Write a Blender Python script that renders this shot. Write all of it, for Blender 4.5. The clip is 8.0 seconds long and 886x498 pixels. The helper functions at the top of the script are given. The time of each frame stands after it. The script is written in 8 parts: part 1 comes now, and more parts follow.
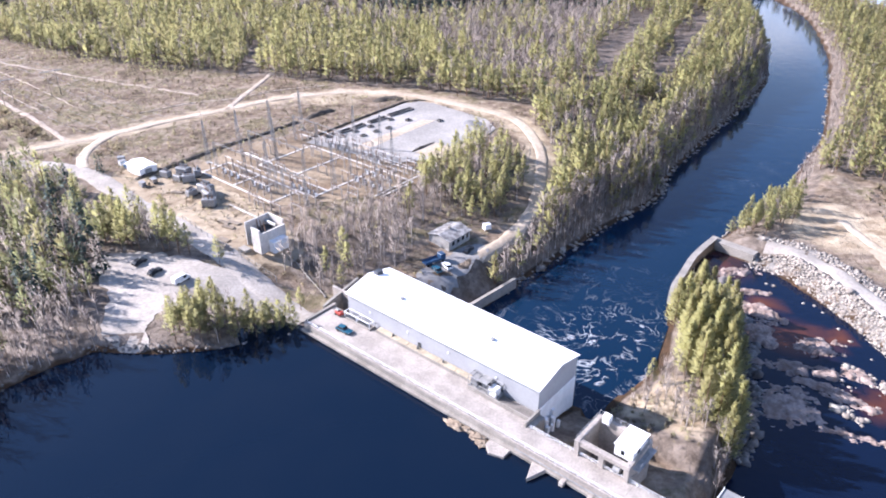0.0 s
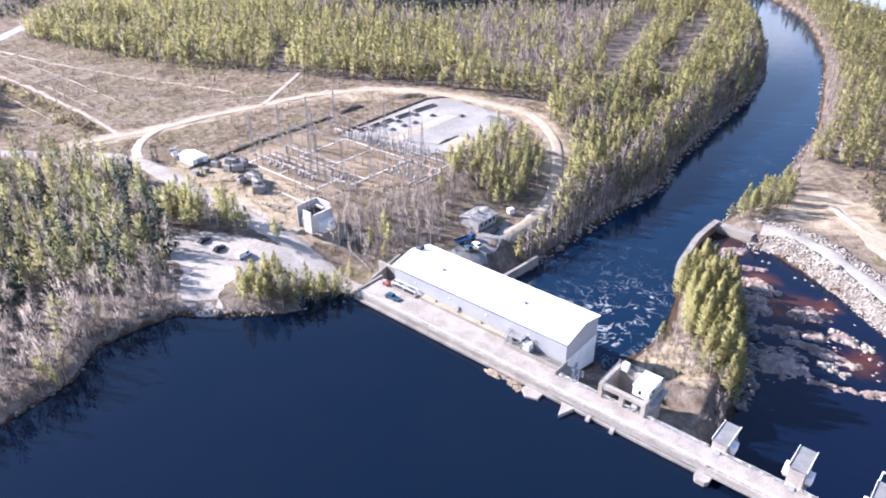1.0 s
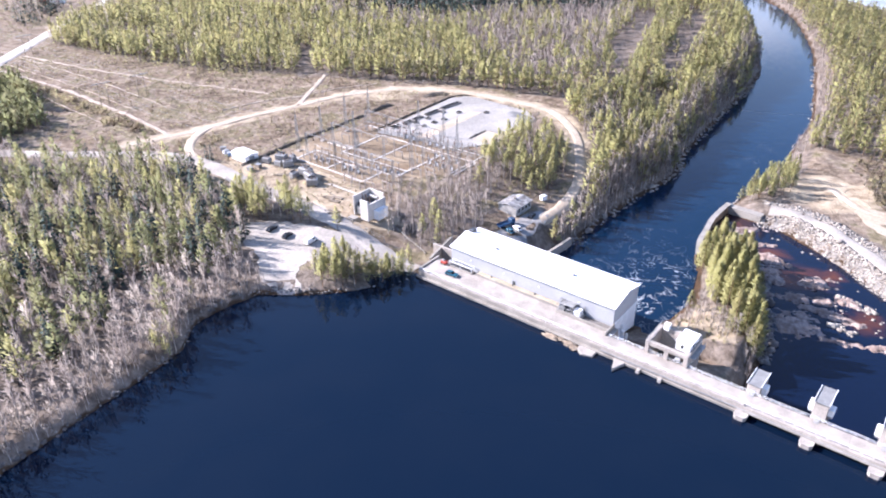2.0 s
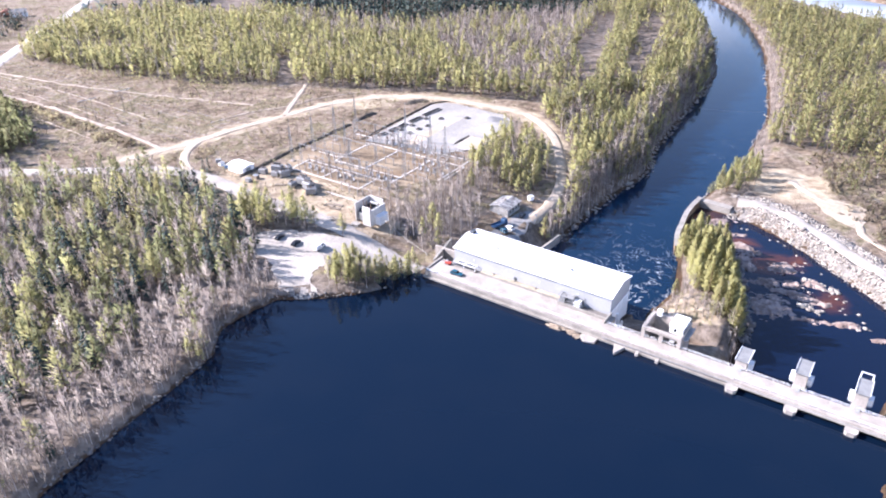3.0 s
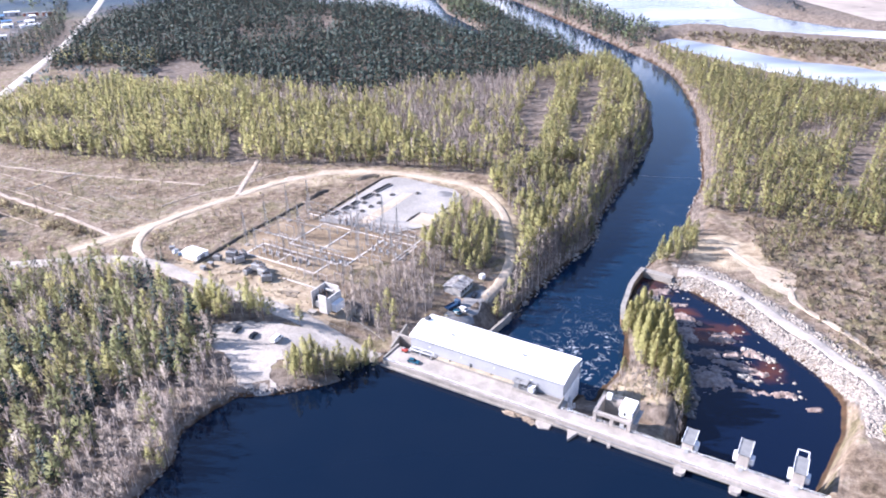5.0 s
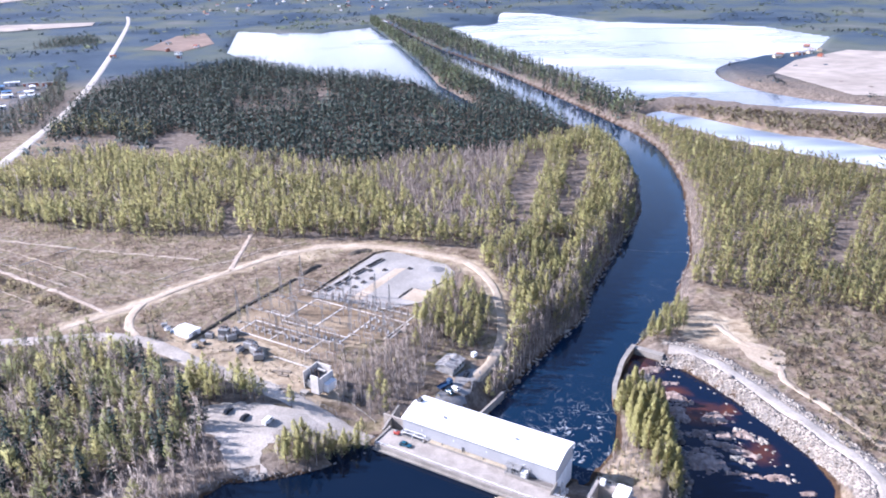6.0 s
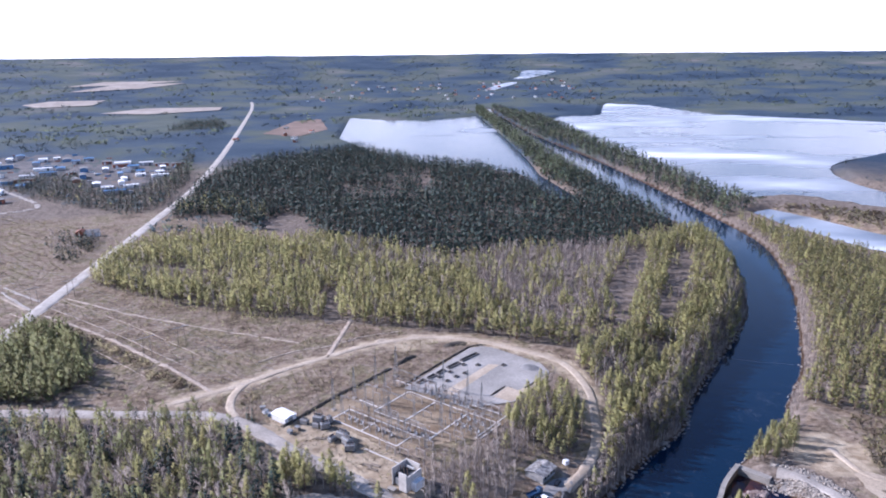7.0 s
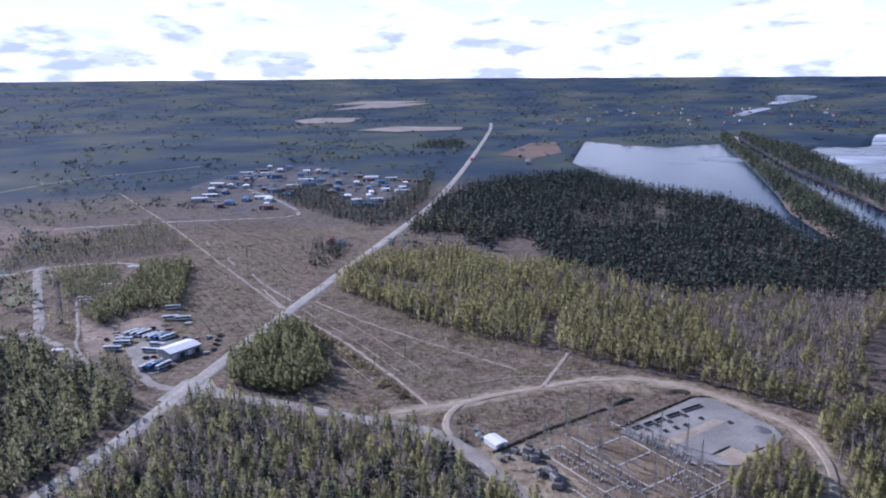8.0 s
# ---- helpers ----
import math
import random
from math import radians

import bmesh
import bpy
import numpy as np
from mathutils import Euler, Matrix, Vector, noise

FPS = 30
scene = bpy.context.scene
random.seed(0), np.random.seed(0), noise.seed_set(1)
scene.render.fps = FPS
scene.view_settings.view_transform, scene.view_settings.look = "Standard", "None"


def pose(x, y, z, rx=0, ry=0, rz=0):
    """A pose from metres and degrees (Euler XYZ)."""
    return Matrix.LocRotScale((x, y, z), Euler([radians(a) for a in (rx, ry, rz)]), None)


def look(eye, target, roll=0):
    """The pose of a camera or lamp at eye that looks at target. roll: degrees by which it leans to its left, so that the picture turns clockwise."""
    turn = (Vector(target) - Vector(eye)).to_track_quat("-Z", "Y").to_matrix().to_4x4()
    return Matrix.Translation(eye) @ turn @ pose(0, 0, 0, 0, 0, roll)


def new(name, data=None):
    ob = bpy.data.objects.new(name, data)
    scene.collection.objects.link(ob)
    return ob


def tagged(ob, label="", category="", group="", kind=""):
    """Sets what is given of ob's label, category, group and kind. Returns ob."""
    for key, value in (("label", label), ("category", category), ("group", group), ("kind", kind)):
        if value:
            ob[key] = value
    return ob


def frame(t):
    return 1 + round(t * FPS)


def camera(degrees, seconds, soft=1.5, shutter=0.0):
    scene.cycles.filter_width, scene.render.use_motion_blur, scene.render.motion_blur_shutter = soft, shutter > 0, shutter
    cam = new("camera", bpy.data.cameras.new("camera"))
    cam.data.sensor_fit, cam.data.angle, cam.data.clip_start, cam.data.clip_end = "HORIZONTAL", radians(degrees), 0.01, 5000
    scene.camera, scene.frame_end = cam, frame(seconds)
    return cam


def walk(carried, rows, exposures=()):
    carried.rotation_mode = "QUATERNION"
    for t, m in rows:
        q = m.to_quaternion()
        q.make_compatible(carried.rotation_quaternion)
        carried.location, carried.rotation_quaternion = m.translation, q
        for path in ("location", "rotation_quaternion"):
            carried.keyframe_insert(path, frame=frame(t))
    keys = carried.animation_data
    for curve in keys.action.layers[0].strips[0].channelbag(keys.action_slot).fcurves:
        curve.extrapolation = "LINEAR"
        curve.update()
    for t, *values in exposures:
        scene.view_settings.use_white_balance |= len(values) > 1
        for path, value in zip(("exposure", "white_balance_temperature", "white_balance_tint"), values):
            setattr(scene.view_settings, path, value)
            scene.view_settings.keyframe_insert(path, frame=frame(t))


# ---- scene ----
cam = camera(63.1, 8.0, soft=1.9)
METRES, EYE, TILT, LEAN, TURN = 130.0, 110.8, -29.55, 0.31, 0.0
ROWS = [
    (0.0, 0.0, 0.0, 0.0, 0.0, 0.0, -0.0),
    (0.5, -0.0304, -0.1046, -0.0254, -0.03, -0.05, -0.03),
    (1.0, -0.0811, -0.2013, -0.0471, -0.02, -0.12, -0.02),
    (1.5, -0.1545, -0.3001, -0.068, -0.15, -0.22, 0.2),
    (3.0, -0.3836, -0.5234, -0.0721, -4.68, -0.54, 3.32),
    (3.5, -0.3845, -0.542, -0.0418, -5.6, -0.56, 3.92),
    (4.0, -0.3827, -0.5568, -0.0088, -6.74, -0.1, 4.63),
    (5.5, -0.3834, -0.6056, 0.0877, -8.82, 4.55, 5.59),
    (6.0, -0.3843, -0.62, 0.1135, -9.03, 7.27, 5.58),
    (6.5, -0.3876, -0.6352, 0.1424, -8.13, 10.65, 4.91),
    (7.0, -0.3895, -0.6513, 0.1706, -2.11, 14.12, 1.43),
    (7.5, -0.3924, -0.6651, 0.1945, 5.41, 15.5, -2.89),
    (8.0, -0.3919, -0.6754, 0.218, 13.86, 14.81, -7.66),
]
EXPOSURES = [(0.0, 1.62, 5950, 21), (1.5, 1.68, 5950, 21), (3.0, 1.84, 5980, 21), (4.2, 1.82, 5950, 21), (5.5, 1.58, 5800, 22), (6.5, 1.3, 5620, 23), (7.0, 0.88, 5560, 24), (8.0, 0.1, 5270, 25)]
walk(cam, [(t, pose(0, 0, EYE, TILT, LEAN, TURN) @ pose(METRES * x, METRES * y, METRES * z, 90 + pitch, roll, yaw)) for t, x, y, z, yaw, pitch, roll in ROWS], EXPOSURES)

# ---- sky and sun ----
SUN_FROM = Vector((-0.955 * 0.857, 0.29 * 0.857, 0.515)).normalized()
sun = new("sun", bpy.data.lights.new("sun", "SUN"))
sun.data.energy, sun.data.angle, sun.data.color = 5.0, radians(0.6), (1.0, 0.95, 0.88)
sun.matrix_world = look((-300, 100, 400), Vector((-300, 100, 400)) - SUN_FROM)

world = bpy.data.worlds.new("sky")
scene.world = world
world.use_nodes = True
wn, wl = world.node_tree.nodes, world.node_tree.links
wn.clear()
w_out = wn.new("ShaderNodeOutputWorld")
w_bg = wn.new("ShaderNodeBackground")
w_sky = wn.new("ShaderNodeTexSky")
w_sky.sky_type = "NISHITA"
w_sky.sun_disc = False
w_sky.sun_elevation = math.asin(SUN_FROM.z)
w_sky.sun_rotation = math.atan2(SUN_FROM.x, SUN_FROM.y)
w_sky.dust_density, w_sky.air_density, w_sky.ozone_density = 0.1, 1.0, 2.0
w_map = wn.new("ShaderNodeMapping")
w_map.inputs["Scale"].default_value = (1.0, 1.0, 3.4)
w_co = wn.new("ShaderNodeTexCoord")
w_noise = wn.new("ShaderNodeTexNoise")
w_noise.inputs["Scale"].default_value, w_noise.inputs["Detail"].default_value = 6.0, 8.0
w_noise.inputs["Roughness"].default_value = 0.55
w_ramp = wn.new("ShaderNodeValToRGB")
w_ramp.color_ramp.elements[0].position, w_ramp.color_ramp.elements[1].position = 0.455, 0.53
w_shade = wn.new("ShaderNodeTexNoise")
w_shade.inputs["Scale"].default_value, w_shade.inputs["Detail"].default_value = 13.0, 4.0
w_cloud = wn.new("ShaderNodeValToRGB")
w_cloud.color_ramp.elements[0].position, w_cloud.color_ramp.elements[1].position = 0.38, 0.54
w_cloud.color_ramp.elements[0].color, w_cloud.color_ramp.elements[1].color = (5.8, 6.3, 7.6, 1), (13.0, 13.0, 13.2, 1)
w_mix = wn.new("ShaderNodeMix")
w_mix.data_type = "RGBA"
wl.new(w_co.outputs["Generated"], w_map.inputs["Vector"])
wl.new(w_map.outputs[0], w_noise.inputs["Vector"])
wl.new(w_map.outputs[0], w_shade.inputs["Vector"])
wl.new(w_noise.outputs["Fac"], w_ramp.inputs[0])
wl.new(w_shade.outputs["Fac"], w_cloud.inputs[0])
w_sep = wn.new("ShaderNodeSeparateXYZ")
wl.new(w_co.outputs["Generated"], w_sep.inputs[0])
w_low = wn.new("ShaderNodeMapRange")
w_low.inputs["From Min"].default_value, w_low.inputs["From Max"].default_value = 0.13, 0.25
w_low.inputs["To Min"].default_value, w_low.inputs["To Max"].default_value = 1.0, 0.02
wl.new(w_sep.outputs["Z"], w_low.inputs["Value"])
w_thin = wn.new("ShaderNodeMath")
w_thin.operation = "MULTIPLY"
wl.new(w_ramp.outputs[0], w_thin.inputs[0])
wl.new(w_low.outputs[0], w_thin.inputs[1])
w_band = wn.new("ShaderNodeMapRange")
w_band.inputs["From Min"].default_value, w_band.inputs["From Max"].default_value = 0.0, 0.075
w_band.inputs["To Min"].default_value, w_band.inputs["To Max"].default_value = 0.92, 0.0
wl.new(w_sep.outputs["Z"], w_band.inputs["Value"])
w_both = wn.new("ShaderNodeMath")
w_both.operation = "MAXIMUM"
wl.new(w_thin.outputs[0], w_both.inputs[0])
wl.new(w_band.outputs[0], w_both.inputs[1])
wl.new(w_both.outputs[0], w_mix.inputs["Factor"])
w_veil = wn.new("ShaderNodeMix")
w_veil.data_type = "RGBA"
w_veil.inputs["B"].default_value = (10.5, 10.8, 11.6, 1)
w_deep = wn.new("ShaderNodeMapRange")
w_deep.inputs["From Min"].default_value, w_deep.inputs["From Max"].default_value = 0.02, 0.24
w_deep.inputs["To Min"].default_value, w_deep.inputs["To Max"].default_value = 0.95, 0.0
wl.new(w_sep.outputs["Z"], w_deep.inputs["Value"])
wl.new(w_deep.outputs[0], w_veil.inputs["Factor"])
wl.new(w_sky.outputs[0], w_veil.inputs["A"])
wl.new(w_veil.outputs["Result"], w_mix.inputs["A"])
wl.new(w_cloud.outputs[0], w_mix.inputs["B"])
wl.new(w_mix.outputs["Result"], w_bg.inputs["Color"])
wl.new(w_bg.outputs[0], w_out.inputs[0])
w_bg.inputs["Strength"].default_value = 0.105

# ---- materials ----
def material(name, base, other=None, scale=1.0, rough=0.8, metal=0.0, bump=0.0, bump_scale=6.0, fine=None, attribute="", spread=0.0, translucent=0.0, spec=0.3, grain=0.18):
    """A node material: two colours mixed by a broad noise, a finer grain, relief, and variation from piece to piece."""
    m = bpy.data.materials.new(name)
    m.use_nodes = True
    n, k = m.node_tree.nodes, m.node_tree.links
    b = n["Principled BSDF"]
    b.inputs["Roughness"].default_value, b.inputs["Metallic"].default_value = rough, metal
    b.inputs["Specular IOR Level"].default_value = spec
    co = n.new("ShaderNodeTexCoord")
    other = other or tuple(c * 0.75 for c in base)
    a = n.new("ShaderNodeTexNoise")
    a.inputs["Scale"].default_value, a.inputs["Detail"].default_value = scale, 6.0
    k.new(co.outputs["Object"], a.inputs["Vector"])
    r = n.new("ShaderNodeValToRGB")
    r.color_ramp.elements[0].position, r.color_ramp.elements[1].position = 0.36, 0.64
    r.color_ramp.elements[0].color, r.color_ramp.elements[1].color = (*other, 1), (*base, 1)
    k.new(a.outputs["Fac"], r.inputs[0])
    col = r.outputs[0]
    g = n.new("ShaderNodeTexNoise")
    g.inputs["Scale"].default_value, g.inputs["Detail"].default_value = fine or scale * 9, 4.0
    k.new(co.outputs["Object"], g.inputs["Vector"])
    hsv = n.new("ShaderNodeHueSaturation")
    val = n.new("ShaderNodeMapRange")
    val.inputs["From Min"].default_value, val.inputs["From Max"].default_value = 0.3, 0.7
    val.inputs["To Min"].default_value, val.inputs["To Max"].default_value = 1 - grain, 1 + grain
    k.new(g.outputs["Fac"], val.inputs["Value"])
    value = val.outputs[0]
    if spread:
        src = n.new("ShaderNodeAttribute") if attribute else n.new("ShaderNodeObjectInfo")
        if attribute:
            src.attribute_name = attribute
        rnd = src.outputs["Fac"] if attribute else src.outputs["Random"]
        mr = n.new("ShaderNodeMapRange")
        mr.inputs["To Min"].default_value, mr.inputs["To Max"].default_value = 1 - spread, 1 + spread
        k.new(rnd, mr.inputs["Value"])
        mu = n.new("ShaderNodeMath")
        mu.operation = "MULTIPLY"
        k.new(value, mu.inputs[0])
        k.new(mr.outputs[0], mu.inputs[1])
        value = mu.outputs[0]
        hu = n.new("ShaderNodeMapRange")
        hu.inputs["To Min"].default_value, hu.inputs["To Max"].default_value = 0.5 - spread * 0.06, 0.5 + spread * 0.06
        k.new(rnd, hu.inputs["Value"])
        k.new(hu.outputs[0], hsv.inputs["Hue"])
    k.new(value, hsv.inputs["Value"])
    k.new(col, hsv.inputs["Color"])
    k.new(hsv.outputs[0], b.inputs["Base Color"])
    if bump:
        bn = n.new("ShaderNodeTexNoise")
        bn.inputs["Scale"].default_value, bn.inputs["Detail"].default_value = bump_scale, 5.0
        k.new(co.outputs["Object"], bn.inputs["Vector"])
        bp = n.new("ShaderNodeBump")
        bp.inputs["Strength"].default_value, bp.inputs["Distance"].default_value = 1.0, bump
        k.new(bn.outputs["Fac"], bp.inputs["Height"])
        k.new(bp.outputs[0], b.inputs["Normal"])
    if translucent:
        tr = n.new("ShaderNodeBsdfTranslucent")
        mx = n.new("ShaderNodeMixShader")
        mx.inputs[0].default_value = translucent
        k.new(hsv.outputs[0], tr.inputs["Color"])
        k.new(b.outputs[0], mx.inputs[1])
        k.new(tr.outputs[0], mx.inputs[2])
        k.new(mx.outputs[0], n["Material Output"].inputs[0])
    return m


CONCRETE = material("weathered concrete", (0.275, 0.25, 0.22), (0.19, 0.172, 0.15), 0.25, 0.85, bump=0.02, bump_scale=3, fine=2.2)
CONCRETE_PALE = material("pale concrete", (0.345, 0.306, 0.272), (0.255, 0.226, 0.20), 0.3, 0.85, bump=0.02, bump_scale=3, fine=2.5)
CONCRETE_DARK = material("dark-toned concrete", (0.20, 0.18, 0.165), (0.11, 0.10, 0.09), 0.3, 0.8, bump=0.03, bump_scale=2)
CONCRETE_RUST = material("rust-stained concrete", (0.25, 0.16, 0.09), (0.14, 0.09, 0.055), 0.25, 0.85, bump=0.03, bump_scale=2)
WHITE_ROOF = material("white roofing sheet", (0.82, 0.80, 0.79), (0.76, 0.745, 0.74), 0.12, 0.55, fine=0.8, grain=0.04)
GREY_CLADDING = material("grey cladding", (0.345, 0.345, 0.352), (0.300, 0.300, 0.311), 0.15, 0.6, fine=1.2, grain=0.04)
WHITE_PAINT = material("white paint", (0.76, 0.755, 0.75), (0.66, 0.655, 0.65), 0.4, 0.6, grain=0.04)
BEIGE_COVER = material("beige cover", (0.416, 0.352, 0.256), (0.320, 0.272, 0.200), 0.5, 0.75)
STEEL = material("galvanised steel", (0.30, 0.295, 0.29), (0.22, 0.218, 0.215), 0.8, 0.55, 0.2)
CONCRETE_LIGHT = material("light cast concrete", (0.52, 0.48, 0.44), (0.41, 0.38, 0.345), 0.4, 0.85, bump=0.02, bump_scale=3, fine=2.5)
STEEL_DARK = material("dark steel", (0.09, 0.095, 0.105), (0.05, 0.055, 0.06), 0.8, 0.5, 0.4)
GREY_ROOF = material("grey roof felt", (0.216, 0.212, 0.208), (0.160, 0.160, 0.160), 0.5, 0.8)
PORCELAIN = material("brown porcelain", (0.22, 0.14, 0.10), (0.15, 0.095, 0.07), 1.0, 0.3)
WIRE = material("weathered wire", (0.24, 0.25, 0.27), None, 1.0, 0.5, 0.5)
WOOD_POST = material("grey wood", (0.27, 0.22, 0.17), (0.19, 0.155, 0.12), 0.6, 0.85)
RED = material("red paint", (0.40, 0.06, 0.045), None, 0.8, 0.5)
BLUE_METAL = material("blue sheet metal", (0.10, 0.22, 0.38), (0.07, 0.16, 0.30), 0.3, 0.5)
BLUE_CAR = material("blue car paint", (0.015, 0.085, 0.13), None, 0.8, 0.25, spec=0.6)
DARK_CAR = material("dark car paint", (0.018, 0.02, 0.026), None, 0.8, 0.4, spec=0.25)
WHITE_CAR = material("white car paint", (0.74, 0.74, 0.74), None, 0.8, 0.25, spec=0.6)
RUST_PAINT = material("red oxide paint", (0.30, 0.11, 0.07), (0.22, 0.08, 0.05), 0.6, 0.7)
GLASS_DARK = material("dark window glass", (0.015, 0.018, 0.022), None, 1.0, 0.12, spec=0.5)
RUBBER = material("black rubber", (0.02, 0.02, 0.02), None, 1.0, 0.85)
GRAVEL = material("pale gravel", (0.365, 0.326, 0.287), (0.265, 0.236, 0.206), 0.09, 0.95, bump=0.05, bump_scale=2.5, fine=1.3)
SAND_ROAD = material("sandy road", (0.42, 0.345, 0.265), (0.33, 0.265, 0.195), 0.09, 0.95, bump=0.05, bump_scale=2, fine=0.9)
ASPHALT_OLD = material("worn pale asphalt", (0.240, 0.228, 0.216), (0.192, 0.180, 0.172), 0.1, 0.9, bump=0.01, bump_scale=4, fine=0.7)
CRUSHED = material("grey crushed stone", (0.33, 0.305, 0.28), (0.235, 0.218, 0.20), 0.06, 0.95, bump=0.05, bump_scale=2.5, fine=1.0)
ROAD_PALE = material("sun-bleached road surface", (0.41, 0.37, 0.325), (0.32, 0.288, 0.252), 0.08, 0.9, bump=0.01, bump_scale=4, fine=0.6)
SPOIL = material("dark peat spoil", (0.085, 0.07, 0.055), (0.05, 0.042, 0.035), 0.3, 0.95, bump=0.2, bump_scale=1)
ROCK = material("pinkish-grey rock", (0.31, 0.245, 0.215), (0.17, 0.12, 0.10), 0.4, 0.85, bump=0.25, bump_scale=0.9, fine=1.5)
STONE = material("pale blasted stone", (0.31, 0.272, 0.235), (0.20, 0.175, 0.15), 0.35, 0.9, bump=0.05, bump_scale=2, attribute="tint", spread=0.22)
RUBBLE = material("brownish rubble", (0.33, 0.26, 0.19), (0.17, 0.13, 0.095), 0.8, 0.95, bump=0.2, bump_scale=2.0)
BARK_PINE = material("pine bark", (0.20, 0.12, 0.075), (0.12, 0.085, 0.06), 0.6, 0.9)
BARK_BIRCH = material("birch bark", (0.5, 0.44, 0.4), (0.33, 0.285, 0.255), 0.7, 0.85)
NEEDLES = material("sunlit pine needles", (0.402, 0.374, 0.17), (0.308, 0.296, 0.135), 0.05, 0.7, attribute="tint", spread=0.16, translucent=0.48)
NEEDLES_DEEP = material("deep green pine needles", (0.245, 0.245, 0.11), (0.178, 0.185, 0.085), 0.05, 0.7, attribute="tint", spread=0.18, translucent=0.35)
# needle colours for far woods, with the air's bluish haze mixed in
NEEDLES_FAR_HAZE = material("distant pine needles, hazed", (0.135, 0.155, 0.085), (0.085, 0.11, 0.062), 0.004, 0.75, attribute="tint", spread=0.3, translucent=0.2)
NEEDLES_SPRUCE_HAZE = material("hazed blue distant spruce", (0.058, 0.084, 0.092), (0.042, 0.062, 0.072), 0.004, 0.75, attribute="tint", spread=0.25, translucent=0.15)
# dark spruce green, deepened and blued to stand in for a cloud's shadow
NEEDLES_DARK_CLOUDED = material("dark spruce needles with cloud shade", (0.036, 0.057, 0.045), (0.024, 0.04, 0.032), 0.05, 0.75, attribute="tint", spread=0.25, translucent=0.15)
TWIGS = material("bare twigs", (0.35, 0.30, 0.27), (0.25, 0.212, 0.19), 0.05, 0.9, attribute="tint", spread=0.3, translucent=0.2)
SHRUB = material("dry shrubs", (0.235, 0.192, 0.115), (0.155, 0.13, 0.075), 0.1, 0.9, attribute="tint", spread=0.5, translucent=0.15)


def ground_material():
    """Dry heath, forest floor and bare sand, laid by the ground's own masks with frayed edges; haze blue is painted in
    far off.
    """
    m = bpy.data.materials.new("heath and forest floor with far haze")
    m.use_nodes = True
    n, k = m.node_tree.nodes, m.node_tree.links
    b = n["Principled BSDF"]
    b.inputs["Roughness"].default_value, b.inputs["Specular IOR Level"].default_value = 0.95, 0.1
    co = n.new("ShaderNodeTexCoord")

    def noise_of(scale, detail=6.0, rough=0.55, stretch=None):
        v = co.outputs["Object"]
        if stretch:
            mp = n.new("ShaderNodeMapping")
            mp.inputs["Scale"].default_value = stretch[0]
            mp.inputs["Rotation"].default_value = stretch[1]
            k.new(v, mp.inputs["Vector"])
            v = mp.outputs[0]
        t = n.new("ShaderNodeTexNoise")
        t.inputs["Scale"].default_value, t.inputs["Detail"].default_value, t.inputs["Roughness"].default_value = scale, detail, rough
        k.new(v, t.inputs["Vector"])
        return t.outputs["Fac"]

    def ramp(src, stops):
        r = n.new("ShaderNodeValToRGB")
        e = r.color_ramp.elements
        while len(e) < len(stops):
            e.new(0.5)
        for el, (p, c) in zip(e, stops):
            el.position, el.color = p, (*c, 1)
        k.new(src, r.inputs[0])
        return r.outputs[0]

    def mix(f, a, c):
        x = n.new("ShaderNodeMix")
        x.data_type = "RGBA"
        k.new(f, x.inputs["Factor"])
        k.new(a, x.inputs["A"])
        k.new(c, x.inputs["B"])
        return x.outputs["Result"]

    def mask(name, low=0.4, high=0.6, wobble=0.5, scale=0.12):
        a = n.new("ShaderNodeAttribute")
        a.attribute_name = name
        s = n.new("ShaderNodeMath")
        s.operation = "MULTIPLY_ADD"
        s.inputs[1].default_value = wobble
        k.new(noise_of(scale), s.inputs[0])
        k.new(a.outputs["Fac"], s.inputs[2])
        r = n.new("ShaderNodeMapRange")
        r.inputs["From Min"].default_value, r.inputs["From Max"].default_value = low + wobble / 2, high + wobble / 2
        k.new(s.outputs[0], r.inputs["Value"])
        return r.outputs[0]

    heath = ramp(noise_of(0.045, 9.0, 0.65), [(0.38, (0.07, 0.056, 0.038)), (0.45, (0.175, 0.128, 0.095)), (0.52, (0.265, 0.212, 0.17)), (0.58, (0.125, 0.118, 0.055)), (0.66, (0.215, 0.16, 0.12))])
    grain = ramp(noise_of(0.3, 10.0, 0.75), [(0.39, (0.045, 0.032, 0.022)), (0.5, (0.165, 0.122, 0.085)), (0.61, (0.34, 0.275, 0.2))])
    half = n.new("ShaderNodeValue")
    half.outputs[0].default_value = 0.5
    heath = mix(half.outputs[0], heath, grain)
    floor = ramp(noise_of(0.25, 8.0, 0.7), [(0.33, (0.065, 0.05, 0.04)), (0.5, (0.15, 0.12, 0.097)), (0.68, (0.26, 0.215, 0.18))])
    sand = ramp(noise_of(0.2, 8.0), [(0.32, (0.22, 0.165, 0.11)), (0.65, (0.42, 0.345, 0.25))])
    # far woodland and field tones with bluish haze painted into them
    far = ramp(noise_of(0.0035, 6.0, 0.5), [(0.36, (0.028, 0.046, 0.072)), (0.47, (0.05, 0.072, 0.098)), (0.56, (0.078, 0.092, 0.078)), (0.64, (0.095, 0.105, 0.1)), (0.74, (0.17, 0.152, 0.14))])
    wet = ramp(noise_of(0.3), [(0.3, (0.03, 0.022, 0.015)), (0.7, (0.085, 0.05, 0.03))])
    col = mix(mask("forest"), heath, floor)
    col = mix(mask("sand"), col, sand)
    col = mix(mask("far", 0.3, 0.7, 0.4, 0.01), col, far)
    col = mix(mask("wet", 0.4, 0.6, 0.2, 0.3), col, wet)
    k.new(col, b.inputs["Base Color"])
    bp = n.new("ShaderNodeBump")
